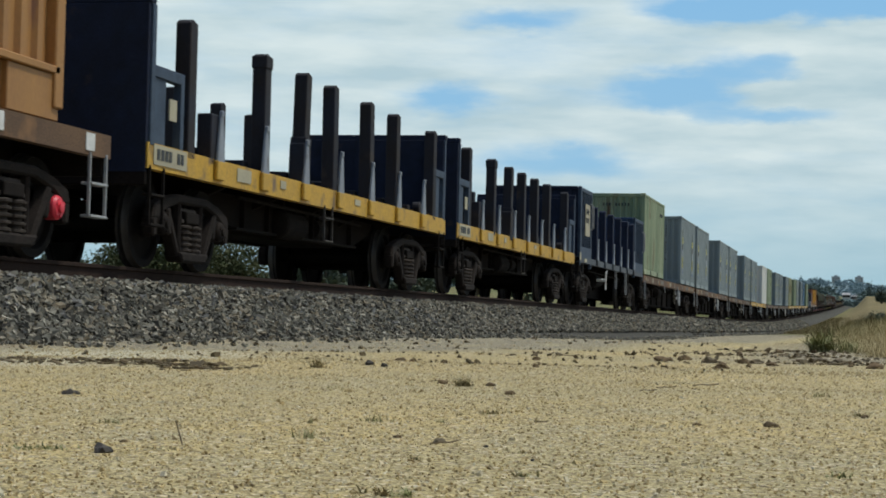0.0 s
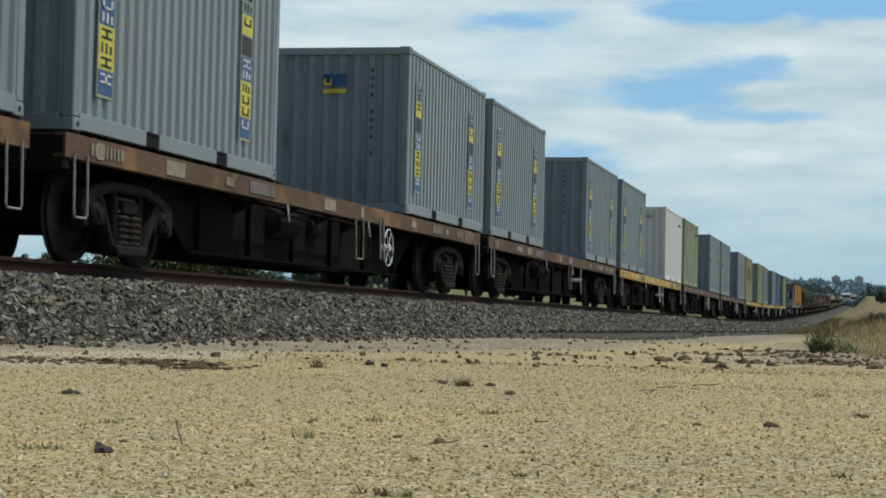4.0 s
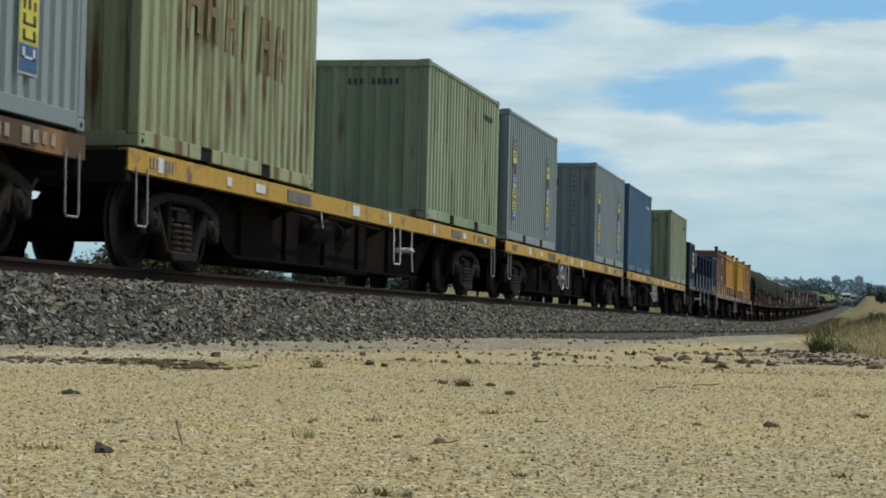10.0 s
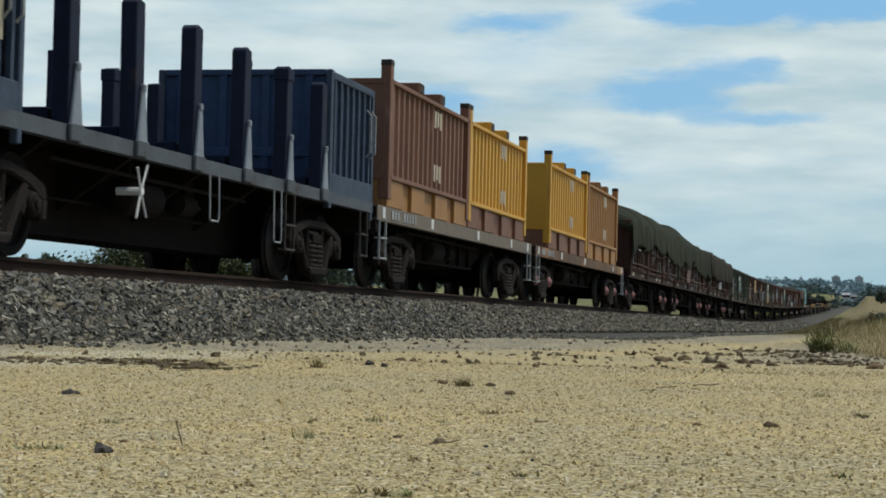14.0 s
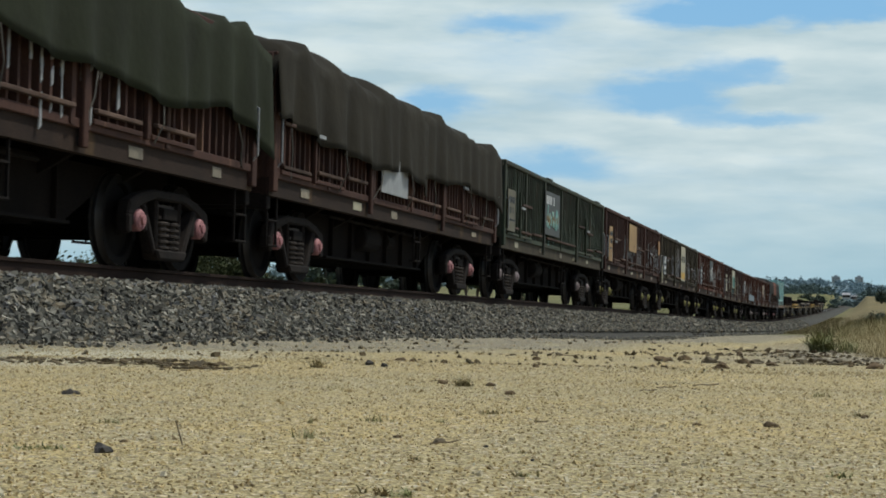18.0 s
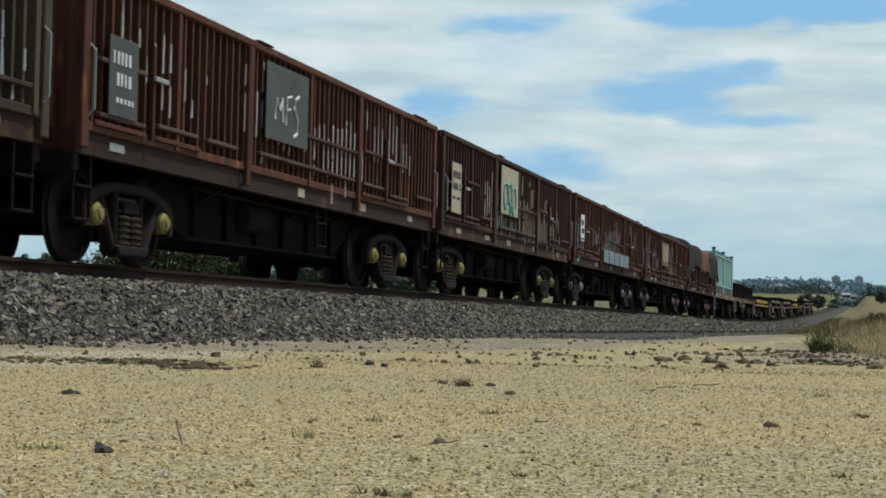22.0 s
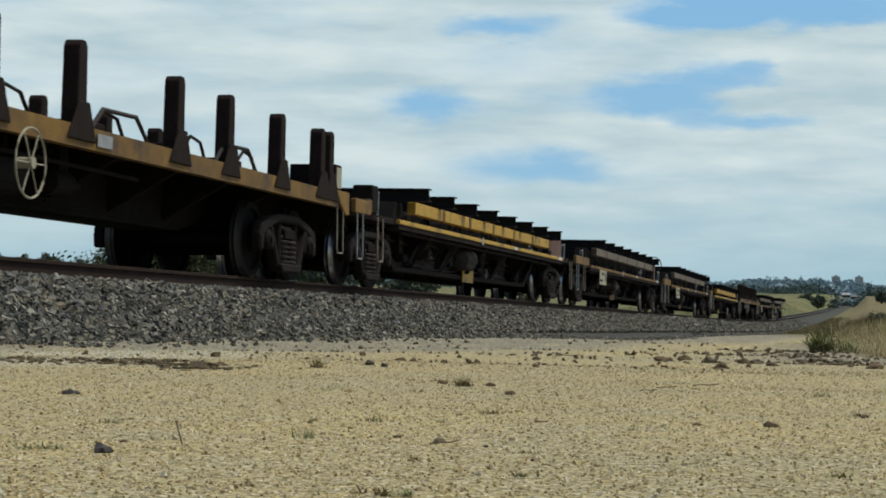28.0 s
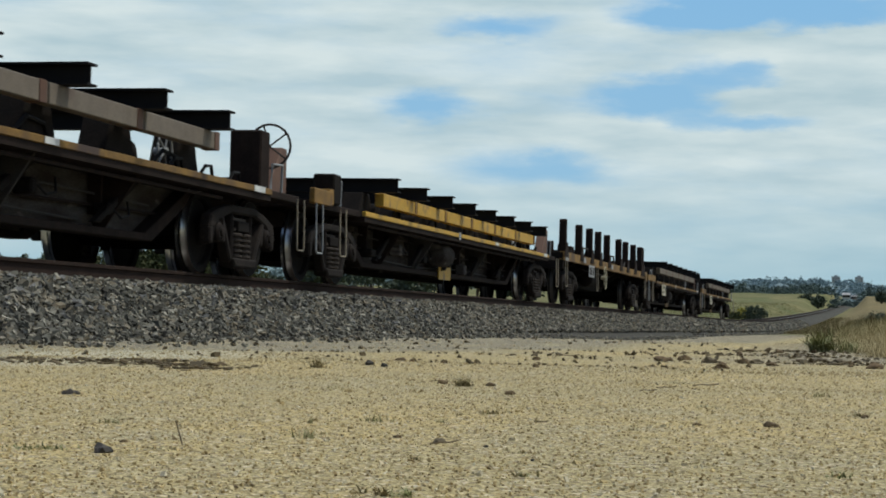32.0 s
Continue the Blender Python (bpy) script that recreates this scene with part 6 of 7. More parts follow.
for k, (u, L, paint, label, cap, sill, panels, wear) in enumerate(OW):
    ow = put(u, open_wagon(L, paint, label, cap, sill, panels, 20 + k, wear, smears=SMEARS.get(int(u), ())))
    y = -1.366
    for x0, x1, za, zb, mat, lab in panels:
        if "notice" in lab:
            ink = K_white if mat is K_slate else K_dark
            for row_, hh in ((.26, .12), (.46, .12), (.62, .05)):
                lettering(ow, x0 + .06, zb - row_, (x1 - x0) - .14, hh, 6, ink, y, int(u) + int(row_ * 100))
    if 182 < u < 183:
        lettering(ow, 4.65, 2.12, 1.1, .18, 7, K_white, y, 3)
        for mat, seed_, z_ in ((K_teal, 5, 1.80), (G_sand, 6, 1.62), (K_teal, 7, 1.58)):
            rr, bm = random.Random(seed_), bmesh.new()
            for k in range(9):
                x, h = 4.75 + k * .18 + rr.uniform(-.05, .05), rr.uniform(.12, .30)
                z, ln = z_ + rr.uniform(-.06, .08), rr.uniform(-.08, .10)
                prism(bm, [(x, z), (x + rr.uniform(.05, .14), z + .02), (x + ln + .08, z + h), (x + ln, z + h - .05)], y - .003 - seed_ * .001, y + .004)
            tagged(part("painted_scrawl", bm, mat, ow, "overlapping sprayed strokes"), kind="stuff")
    if 211 < u < 212:
        part("sign_field", boxes((6.87, 8.3, y - .002, y + .004, 1.32, 1.56)), M_yellow, ow)
        lettering(ow, 6.95, 1.95, 1.25, .24, 7, K_slate, y, 9)
        lettering(ow, .55, 1.8, .7, .12, 6, K_white, y, 2)
    if 226 < u < 227:
        bm = bmesh.new()
        for line in (((5.52, 1.85), (5.58, 2.1), (5.69, 1.95), (5.80, 2.12), (5.82, 1.84)), ((5.95, 1.82), (5.98, 2.15), (6.16, 2.18)), ((5.97, 2.0), (6.11, 2.02)), ((6.47, 2.22), (6.33, 2.16), (6.29, 2.05), (6.43, 1.92), (6.42, 1.76), (6.27, 1.70))):
            tube(bm, [(px_, y, pz_) for px_, pz_ in line], .02, 5)
        part("scrawl", bm, K_white, ow)
    if 241 < u < 242:
        bm = bmesh.new()
        for cx, cz, rr in ((5.4, 1.95, .26), (5.85, 2.0, .22), (6.25, 1.9, .27), (5.9, 1.72, .12)):
            tube(bm, [(cx + rr * math.cos(a * .45) * .8, y, cz + rr * math.sin(a * .45)) for a in range(14)], .028, 5, closed=True)
        part("scrawl", bm, K_teal, ow)
    if 271 < u < 272:
        for x, wd, lean in ((4.85, .13, -.25), (5.08, .13, .22), (5.34, .12, .06), (5.70, .10, .06), (5.86, .12, .06), (6.08, .12, .06), (6.30, .12, .06)):
            bm = bmesh.new()
            prism(bm, [(x, 1.75), (x + wd, 1.75), (x + wd + lean, 2.32), (x + lean, 2.32)], y - .003, y + .004)
            part("letter_shape", bm, K_palemark, ow)

put(138.0, tarpaulin(14.1, T_green, "dark green canvas sheet lashed over a humped load", 1, humps=(.3, .6, .45, .65, .55, .60, .62, .3), hem_line=(1.6, 1.95, 1.8, 2.15, 1.9, 2.05, 1.75, 1.7)))
put(152.1, tarpaulin(7.4, T_green, "dark green canvas sheet with a hanging corner over an open wagon", 2, x0=-.3, humps=(.25, .45, .62, .70, .66, .30), hem_line=(1.3, 1.7, 2.0, 1.85, 1.75, 2.1, 2.2), half=1.38))
put(152.1, tarpaulin(8.2, T_green, "dark green canvas sheet with hanging folds over an open wagon", 12, x0=6.9, humps=(.30, .36, .26, .20, .16, .06), hem_line=(2.0, 1.75, 1.7, 1.6, 1.75, 1.5)))
put(167.55, tarpaulin(8.0, T_brown, "dark olive-brown canvas sheet with an uneven hem over an open wagon", 3, humps=(.18, .34, .36, .34, .22), hem_line=(1.95, 1.75, 1.7, 1.65, 1.7, 1.6), half=1.385))
put(167.55, tarpaulin(6.6, T_brown, "dark olive-brown canvas sheet over the wagon's trailing end", 13, x0=7.5, humps=(.16, .26, .24, .18, .04), hem_line=(1.8, 1.75, 1.85, 1.75, 1.7)))
put(271.6, tarpaulin(5.2, T_black, "black canvas sheet heaped over the wagon's load", 4, x0=8.6, rise=.29, hems=(2.35, 2.6), half=1.22))
put(286.7, tarpaulin(6.1, T_black, "black canvas sheet folded over an open wagon", 5, x0=-.55, humps=(.26, .36, .36, .30, .26, .22), hem_line=(1.35, 1.7, 2.05, 2.0, 1.95, 1.9, 1.9)))
put(286.7, tarpaulin(4.9, T_orange, "faded orange canvas sheet over an open wagon", 6, x0=5.0, rise=.36, hems=(1.8, 2.0), half=1.345))
put(286.7, tarpaulin(4.9, T_black, "black canvas sheet over the wagon's trailing end", 7, x0=9.5, rise=.35, hems=(1.6, 1.9)))

put(301.3, box_wagon(14.4, M_rustdeck, "rusty brown flat wagon carrying pale aqua boxes", None))
put(316.0, stanchion_flat_tail(17.3))
sk_y = put(333.6, skeleton_wagon(20.3, M_yellow, M_yellow, "skeleton wagon with yellow side beams and dark cross beams", 0.0, 1, False, False))
sk_b = put(354.4, skeleton_wagon(20.7, S_beige, S_deckyel, "skeleton wagon with beige side beams and a cream notice plate", .15, 2))
put(375.5, again(sk_b))
put(396.4, again(sk_y))
put(417.5, again([t for _, t, _, _ in TRAIN if t.name == "stanchion_flat_wagon"][0]))
put(435.2, again(sk_b))
put(456.2, again(sk_b))
# ---- stones, grit, tufts, grass, bushes, distance ----
def per_island(name, cols, rough=.9, grain_scale=60.0):
    """Many small pieces in one mesh: each takes its own tone between the colours."""
    m = bpy.data.materials.new(name)
    m.use_nodes = True
    nt = m.node_tree
    b = nt.nodes["Principled BSDF"]
    b.inputs["Roughness"].default_value = rough
    b.inputs["Specular IOR Level"].default_value = 0.15
    g = nt.nodes.new("ShaderNodeNewGeometry")
    r = nt.nodes.new("ShaderNodeValToRGB")
    r.color_ramp.interpolation = "LINEAR"
    while len(r.color_ramp.elements) < len(cols):
        r.color_ramp.elements.new(.5)
    for k, (e, c) in enumerate(zip(r.color_ramp.elements, cols)):
        e.position = k / (len(cols) - 1)
        e.color = (*c, 1)
    nt.links.new(g.outputs["Random Per Island"], r.inputs[0])
    n = nt.nodes.new("ShaderNodeTexNoise")
    n.inputs["Scale"].default_value = grain_scale
    co = nt.nodes.new("ShaderNodeTexCoord")
    nt.links.new(co.outputs["Object"], n.inputs["Vector"])
    mr = nt.nodes.new("ShaderNodeMapRange")
    mr.inputs["To Min"].default_value, mr.inputs["To Max"].default_value = .72, 1.22
    nt.links.new(n.outputs["Fac"], mr.inputs["Value"])
    x = nt.nodes.new("ShaderNodeMix")
    x.data_type, x.blend_type = "RGBA", "MULTIPLY"
    x.inputs["Factor"].default_value = 1
    nt.links.new(r.outputs[0], x.inputs["A"])
    nt.links.new(mr.outputs[0], x.inputs["B"])
    nt.links.new(x.outputs["Result"], b.inputs["Base Color"])
    return m


CORNERS = np.array([(x, y, z) for x in (-1, 1) for y in (-1, 1) for z in (-1, 1)], float)
SIX = np.array([(0, 1, 3, 2), (4, 6, 7, 5), (0, 4, 5, 1), (2, 3, 7, 6), (0, 2, 6, 4), (1, 5, 7, 3)])


def raw_mesh(name, co, faces, material, smooth=False):
    me = bpy.data.meshes.new(name)
    k = faces.shape[1]
    me.vertices.add(len(co))
    me.vertices.foreach_set("co", np.ascontiguousarray(co, float).ravel())
    me.loops.add(faces.size)
    me.loops.foreach_set("vertex_index", faces.ravel().astype(np.int32))
    me.polygons.add(len(faces))
    me.polygons.foreach_set("loop_start", np.arange(0, faces.size, k, dtype=np.int32))
    me.polygons.foreach_set("use_smooth", [smooth] * len(faces))
    me.update(calc_edges=True)
    me.materials.append(material)
    return me


def chips(name, places, sizes, material, seed, flat=.7, lying=0.0):
    """Angular broken stones: six-sided lumps with knocked corners, each turned its own way."""
    r = np.random.RandomState(seed)
    n = len(places)
    v = CORNERS[None] * r.uniform(.45, 1.0, (n, 8, 3)) * (sizes[:, None, None] * .5) * np.stack([r.uniform(.8, 1.3, n), r.uniform(.6, 1.0, n), r.uniform(.45, .9, n) * flat / .7], -1)[:, None, :]
    q = r.normal(size=(n, 4))
    if lying:
        q[:, 1:3] *= lying
    q /= np.linalg.norm(q, axis=1, keepdims=True)
    w, x, y, z = q.T
    R = np.stack([1 - 2 * (y * y + z * z), 2 * (x * y - z * w), 2 * (x * z + y * w), 2 * (x * y + z * w), 1 - 2 * (x * x + z * z), 2 * (y * z - x * w), 2 * (x * z - y * w), 2 * (y * z + x * w), 1 - 2 * (x * x + y * y)], -1).reshape(n, 3, 3)
    v = np.einsum("nij,nkj->nki", R, v) + places[:, None, :]
    f = (SIX[None] + 8 * np.arange(n)[:, None, None]).reshape(-1, 4)
    return raw_mesh(name, v.reshape(-1, 3), f, material)


def bank_z(x, d):
    """Height of the ballast at d metres from the track's centre."""
    return rail_z(x) + np.interp(d, [0, 1.2, 1.5, 1.95, 2.45, 2.95], [-.20, -.20, -.205, -.255, -.51, -.74]) - .14 * step(20, 46, x) * (d > 2.7)


rs = np.random.RandomState(11)
M_chip = per_island("crushed_bluestone", [(.034, .031, .026), (.086, .082, .067), (.127, .123, .102), (.182, .173, .140), (.185, .152, .102), (.37, .35, .285)], .85, 40)
n = 64000
cx = 9 + 56 * rs.uniform(0, 1, n) ** 1.15
cd = rs.uniform(.95, 2.95, n)
cs = rs.uniform(.028, .064, n) * np.where(rs.uniform(0, 1, n) < .1, 1.35, 1)
cz = bank_z(cx, cd) + cs * rs.uniform(-.05, .35, n)
chip_mesh = chips("ballast_stones", np.stack([cx, MID - cd, cz], -1), cs * 1.12, M_chip, 2, .52, .42)
tagged(part("ballast_stones", chip_mesh, None, ballast, "loose angular blue-grey crushed stones"), kind="stuff")
n = 9000
cx = 62 + 130 * rs.uniform(0, 1, n) ** 1.3
cd = rs.uniform(1.0, 3.0, n)
cs = rs.uniform(.08, .2, n)
tagged(part("far_ballast_stones", chips("far_ballast_stones", np.stack([cx, MID - cd, bank_z(cx, cd)], -1), cs, M_chip, 3), None, ballast, "loose angular blue-grey crushed stones"), kind="stuff")
n = 13000
cx = 28 + 90 * rs.uniform(0, 1, n) ** 1.2
cd = rs.uniform(2.2, 3.15, n)
cs = rs.uniform(.05, .12, n)
tagged(part("toe_stones", chips("toe_stones", np.stack([cx, MID - cd, np.maximum(bank_z(cx, cd), ground_z(cx, MID - cd))], -1), cs, M_chip, 13, .45, .3), None, ballast, "loose angular blue-grey crushed stones"), kind="stuff")
# stones that rolled out past the toe of the bank
n = 2600
cx = 9 + 45 * rs.uniform(0, 1, n) ** 1.2
cd = 2.75 + np.abs(rs.normal(0, .42, n))
cs = rs.uniform(.015, .055, n)
tagged(part("scattered_stones", chips("scattered_stones", np.stack([cx, MID - cd, ground_z(cx, MID - cd) + cs * .2], -1), cs, M_chip, 4, .5, .3), None, ballast, "crushed stones scattered along the bank's toe"), kind="stuff")
stone_kinds = [chips("ballast_stone", np.zeros((1, 3)), np.array([rs.uniform(.05, .085)]), M_chip, 50 + k, .5) for k in range(8)]
M_single = shade("single_bluestone", (.17, .168, .158), .85, 0, (.10, .098, .09), scale=12, grain=.3, random=.35)
for me in stone_kinds:
    me.materials[0] = M_single
for k in range(290):
    x, d = rs.uniform(12, 26), rs.uniform(1.35, 2.6)
    part("ballast_stone", stone_kinds[k % 8], None, ballast, at=pose(x, MID - d, float(bank_z(np.array(x), np.array(d))) + .022, *rs.uniform(0, 360, 3)))

# grit on the sand
M_grit = per_island("sand_grit", [(.17, .11, .045), (.50, .39, .19), (.62, .49, .24), (.44, .33, .16), (.66, .56, .33), (.30, .21, .09), (.76, .69, .50), (.58, .43, .20)], .95, 300)


def wedge(n, a, b, power, seed):
    r = np.random.RandomState(seed)
    x = a + (b - a) * r.uniform(0, 1, n) ** power
    t = r.uniform(-.06, .52, n)
    return x, x * t, r


x, y, r = wedge(26000, 2.0, 10.5, 1.4, 5)
s = r.uniform(.0022, .0052, len(x)) * (1 + x * .09) * np.where(r.uniform(0, 1, len(x)) < .025, 1.9, 1)
tagged(part("grit", chips("grit", np.stack([x, y, ground_z(x, y) + s * .12], -1), s, M_grit, 6, .6), None, ground, "coarse yellow and brown grit lying on the sand"), kind="stuff")
x, y, r = wedge(5200, 8.5, 34, 1.6, 7)
keep = y < 5.2
x, y = x[keep], y[keep]
s = r.uniform(.006, .017, len(x)) * (.7 + x * .03)
tagged(part("coarse_grit", chips("coarse_grit", np.stack([x, y, ground_z(x, y) + s * .02], -1), s, M_grit, 8, .42), None, ground, "coarse yellow and brown grit lying on the sand"), kind="stuff")

# a crust of dark dried soil, clods and stones on the sand
M_clod = per_island("dark_soil_clods", [(.075, .052, .027), (.125, .092, .05), (.165, .125, .07), (.10, .08, .05), (.21, .175, .115)], .95, 90)
n = 300
x = rs.uniform(9.2, 15.5, n)
y = rs.uniform(.6, 3.7, n) + .25 * np.sin(x * 3)
s = rs.uniform(.008, .030, n) * np.where(rs.uniform(0, 1, n) < .08, 1.8, 1)
tagged(part("soil_clods", chips("soil_clods", np.stack([x, y, ground_z(x, y) + s * .12], -1), s, M_clod, 9, .4), None, ground, "small dark dry clods strewn over the sand"), kind="stuff")
n = 420
y = 3.75 - 1.3 * rs.uniform(0, 1, n) ** .9
x = np.interp(y, [2.4, 2.6, 2.95, 3.3, 3.8], [7.42, 7.45, 7.66, 7.75, 7.45]) + rs.normal(0, .20, n) + .12 * np.sin(y * 9)
s = rs.uniform(.012, .042, n) * np.where(rs.uniform(0, 1, n) < .07, 2.0, 1)
tagged(part("soil_slabs", chips("soil_slabs", np.stack([x, y, ground_z(x, y) + .004], -1), s, M_clod, 12, .16, .06), None, ground, "flat dark crusts of dried soil on the sand"), kind="stuff")
n = 340
x = rs.uniform(11, 18, n)
y = np.interp(x, [11, 18], [.1, .7]) + rs.normal(0, .38, n)
s = rs.uniform(.012, .05, n) * np.where(rs.uniform(0, 1, n) < .1, 1.7, 1)
tagged(part("trampled_debris", chips("trampled_debris", np.stack([x, y, ground_z(x, y) + s * .08], -1), s, M_clod, 16, .35, .12), None, ground, "brown clods and litter beside the grassy bank"), kind="stuff")
n = 110
x = rs.uniform(9, 26, n)
y = rs.uniform(1.0, 4.6, n)
s = rs.uniform(.015, .05, n)
tagged(part("pebbles", chips("pebbles", np.stack([x, y, ground_z(x, y) + s * .1], -1), s, M_clod, 10, .5), None, ground, "small dark pebbles strewn near the bank"), kind="stuff")


def rock(x, y, size, squash, material, label, seed, turn=0):
    r = random.Random(seed)
    bm = bmesh.new()
    bmesh.ops.create_icosphere(bm, subdivisions=2, radius=size / 2)
    for v in bm.verts:
        p = v.co * (3.2 / size)
        k = 1 + .6 * noise.noise(p + Vector((seed * 3.1, 0, 0))) + .16 * noise.noise(p * 2.7 + Vector((0, seed, 0)))
        v.co = Vector((v.co.x * k * 1.25, v.co.y * k * .85, v.co.z * k * squash))
        if v.co.z < -.12 * size:
            v.co.z = -.12 * size
    ob = part("rock", bm, material, None, label, at=pose(x, y, float(ground_z(np.array(x), np.array(y))) + .06 * size, 0, 0, turn))
    return tagged(ob, label, "rock", "rocks lying on the sand")


M_rockb = shade("brown_weathered_rock", (.19, .13, .065), .95, 0, (.11, .075, .04), scale=18, grain=.3, bump=.4)
M_rockg = shade("grey_weathered_rock", (.21, .165, .10), .95, 0, (.12, .095, .06), scale=18, grain=.3, bump=.4)
M_rockd = shade("dark_slaty_rock", (.060, .052, .045), .9, 0, (.035, .03, .027), scale=18, grain=.3, bump=.3)
# where each lies, its width, height over width, and kind (brown, grey, dark)
FAR_ROCKS = [(8.45, 2.20, .055, .45, 2), (8.24, 2.08, .036, .8, 2), (10.05, 2.44, .055, .4, 0), (9.85, 2.33, .042, .45, 0), (9.03, 1.53, .040, .65, 0), (10.91, 1.85, .046, .5, 0), (12.0, 1.24, .10, .3, 0), (12.4, 1.14, .075, .6, 0), (14.3, 1.17, .05, .8, 0)]
SIDE_ROCKS = [(11.68, .92, .078, .75, 1), (10.06, .73, .075, .42, 0), (14.2, .90, .06, .55, 0), (11.45, .70, .085, .5, 0), (11.23, .61, .07, .45, 1), (16.3, .71, .065, .6, 0), (10.71, .50, .09, .25, 0), (12.73, .43, .04, .6, 0), (11.19, .18, .055, .4, 1), (10.73, -.05, .10, .32, 0), (10.85, .08, .034, .5, 0), (12.6, .16, .11, .3, 1), (13.2, .30, .09, .35, 1)]
NEAR_ROCKS = [(4.72, 2.04, .042, .4, 2), (2.81, 1.16, .034, .5, 2), (6.37, 1.40, .040, .45, 0), (6.30, 1.22, .03, .5, 0), (5.67, 1.04, .031, .5, 0), (4.29, .20, .038, .4, 0), (4.25, .36, .018, .4, 0), (4.88, 0, .017, .7, 0), (3.27, .64, .008, .7, 2), (2.99, .51, .008, .7, 2), (3.34, .74, .022, .4, 1), (3.05, 1.22, .012, .5, 0), (2.32, .78, .014, .4, 0), (3.44, .84, .02, .3, 0)]
for k, (x, y, s, q, kind) in enumerate(FAR_ROCKS + SIDE_ROCKS + NEAR_ROCKS):
    rock(x, y, s * .95, min(.9, q * 1.5), (M_rockb, M_rockg, M_rockd)[kind], ("brown weathered stone lying on the sand", "grey weathered stone lying on the sand", "dark slaty stone chip lying on the sand")[kind], k + 1, k * 47 % 180)


# ---- grass and tufts ----
def blades(n, seed, place, length, width, lean, segs=3, thin=None):
    """Tapered curved blades: place(r) gives a root, length and lean are ranges."""
    r = np.random.RandomState(seed)
    root = place(r, n)
    L = r.uniform(*length, n)
    if thin:
        L = np.maximum(.03, L * thin(root[:, 0], root[:, 1]))
    a = r.uniform(0, 6.283, n)
    ln = r.uniform(*lean, n)
    ts = np.linspace(0, 1, segs + 1)
    d = np.stack([np.cos(a), np.sin(a)], -1)
    side = np.stack([-np.sin(a), np.cos(a)], -1)
    co = np.zeros((n, segs + 1, 2, 3))
    for i, t in enumerate(ts):
        out = ln * L * t ** 1.8
        up = L * t * (1 - .35 * ln * t)
        wd = width * (1 - t * .92) * .5
        for s, j in ((-1, 0), (1, 1)):
            co[:, i, j, 0] = root[:, 0] + d[:, 0] * out + s * side[:, 0] * wd
            co[:, i, j, 1] = root[:, 1] + d[:, 1] * out + s * side[:, 1] * wd
            co[:, i, j, 2] = root[:, 2] + up
    b = np.arange(n)[:, None] * (segs + 1) * 2 + np.arange(segs)[None] * 2
    f = np.stack([b, b + 1, b + 3, b + 2], -1).reshape(-1, 4)
    return co.reshape(-1, 3), f


M_straw = per_island("dry_straw_grass", [(.38, .30, .155), (.46, .38, .20), (.55, .46, .26), (.29, .24, .115), (.40, .32, .17)], .9, 20)
M_greengrass = per_island("green_grass", [(.15, .14, .055), (.21, .19, .08), (.27, .235, .11), (.17, .155, .065)], .9, 20)
M_scrub = per_island("brown_scrub_grass", [(.13, .10, .05), (.19, .15, .075), (.11, .11, .045), (.24, .19, .10)], .9, 20)
M_field = per_island("olive_field_grass", [(.19, .19, .07), (.24, .23, .09), (.15, .165, .06), (.31, .27, .12)], .9, 20)
M_tuss = per_island("tussock_leaf", [(.14, .155, .06), (.22, .235, .095), (.30, .30, .14), (.44, .41, .22)], .85, 20)
M_weed = per_island("grey_green_weed", [(.24, .22, .11), (.34, .31, .16), (.27, .27, .13), (.42, .38, .22)], .9, 60)
M_stem = per_island("dry_stem", [(.20, .155, .075), (.32, .25, .125), (.17, .14, .07), (.25, .23, .10)], .9, 60)


def strip_place(x0, x1, edge, depth):
    def put_(r, n):
        x = x0 + (x1 - x0) * r.uniform(0, 1, n) ** 1.2
        y = edge(x) - np.abs(r.normal(0, depth, n)) + .06 * r.normal(0, 1, n)
        return np.stack([x, y, ground_z(x, y) - .01], -1)
    return put_


co, f = blades(26000, 21, strip_place(14.2, 48, lambda x: np.interp(x, [14, 17.5, 20, 50], [-.25, .16, .38, .50]) + .08 * np.sin(x * 1.7) + .05 * np.sin(x * 4.1), 1.1), (.06, .34), .005, (.2, 1.3), thin=lambda x, y: np.clip(.25 + .6 * (.40 - y) + .03 * (x - 15), .12, 1) * (.75 + .35 * waves(x, y, 8, 1.6)))
tagged(new("dry_grass", raw_mesh("dry_grass", co, f, M_straw)), "tall dry straw-coloured grass on a low bank", "grass", kind="stuff")
co, f = blades(6000, 22, strip_place(27, 60, lambda x: .30 + .003 * x, .9), (.10, .34), .006, (.1, 1.1))
tagged(new("green_grass", raw_mesh("green_grass", co, f, M_greengrass)), "olive green grass among the dry stalks", "grass", kind="stuff")
co, f = blades(14000, 24, strip_place(36, 230, lambda x: 1.0 + .006 * (x - 40), 1.2), (.12, .42), .02, (.1, .9))
tagged(new("scrub_grass", raw_mesh("scrub_grass", co, f, M_scrub)), "brown and olive scrub grass along the line", "grass", kind="stuff")
co, f = blades(9000, 26, lambda r, n: (lambda x, y: np.stack([x, y, ground_z(x, y) - .02], -1))(125 + 180 * r.uniform(0, 1, n) ** 1.2, MID - 3.0 - np.abs(r.normal(0, 1.3, n))), (.08, .36), .03, (.2, 1.2))
tagged(new("toe_scrub", raw_mesh("toe_scrub", co, f, M_scrub)), "low brown scrub along the toe of the stone bank", "grass", kind="stuff")
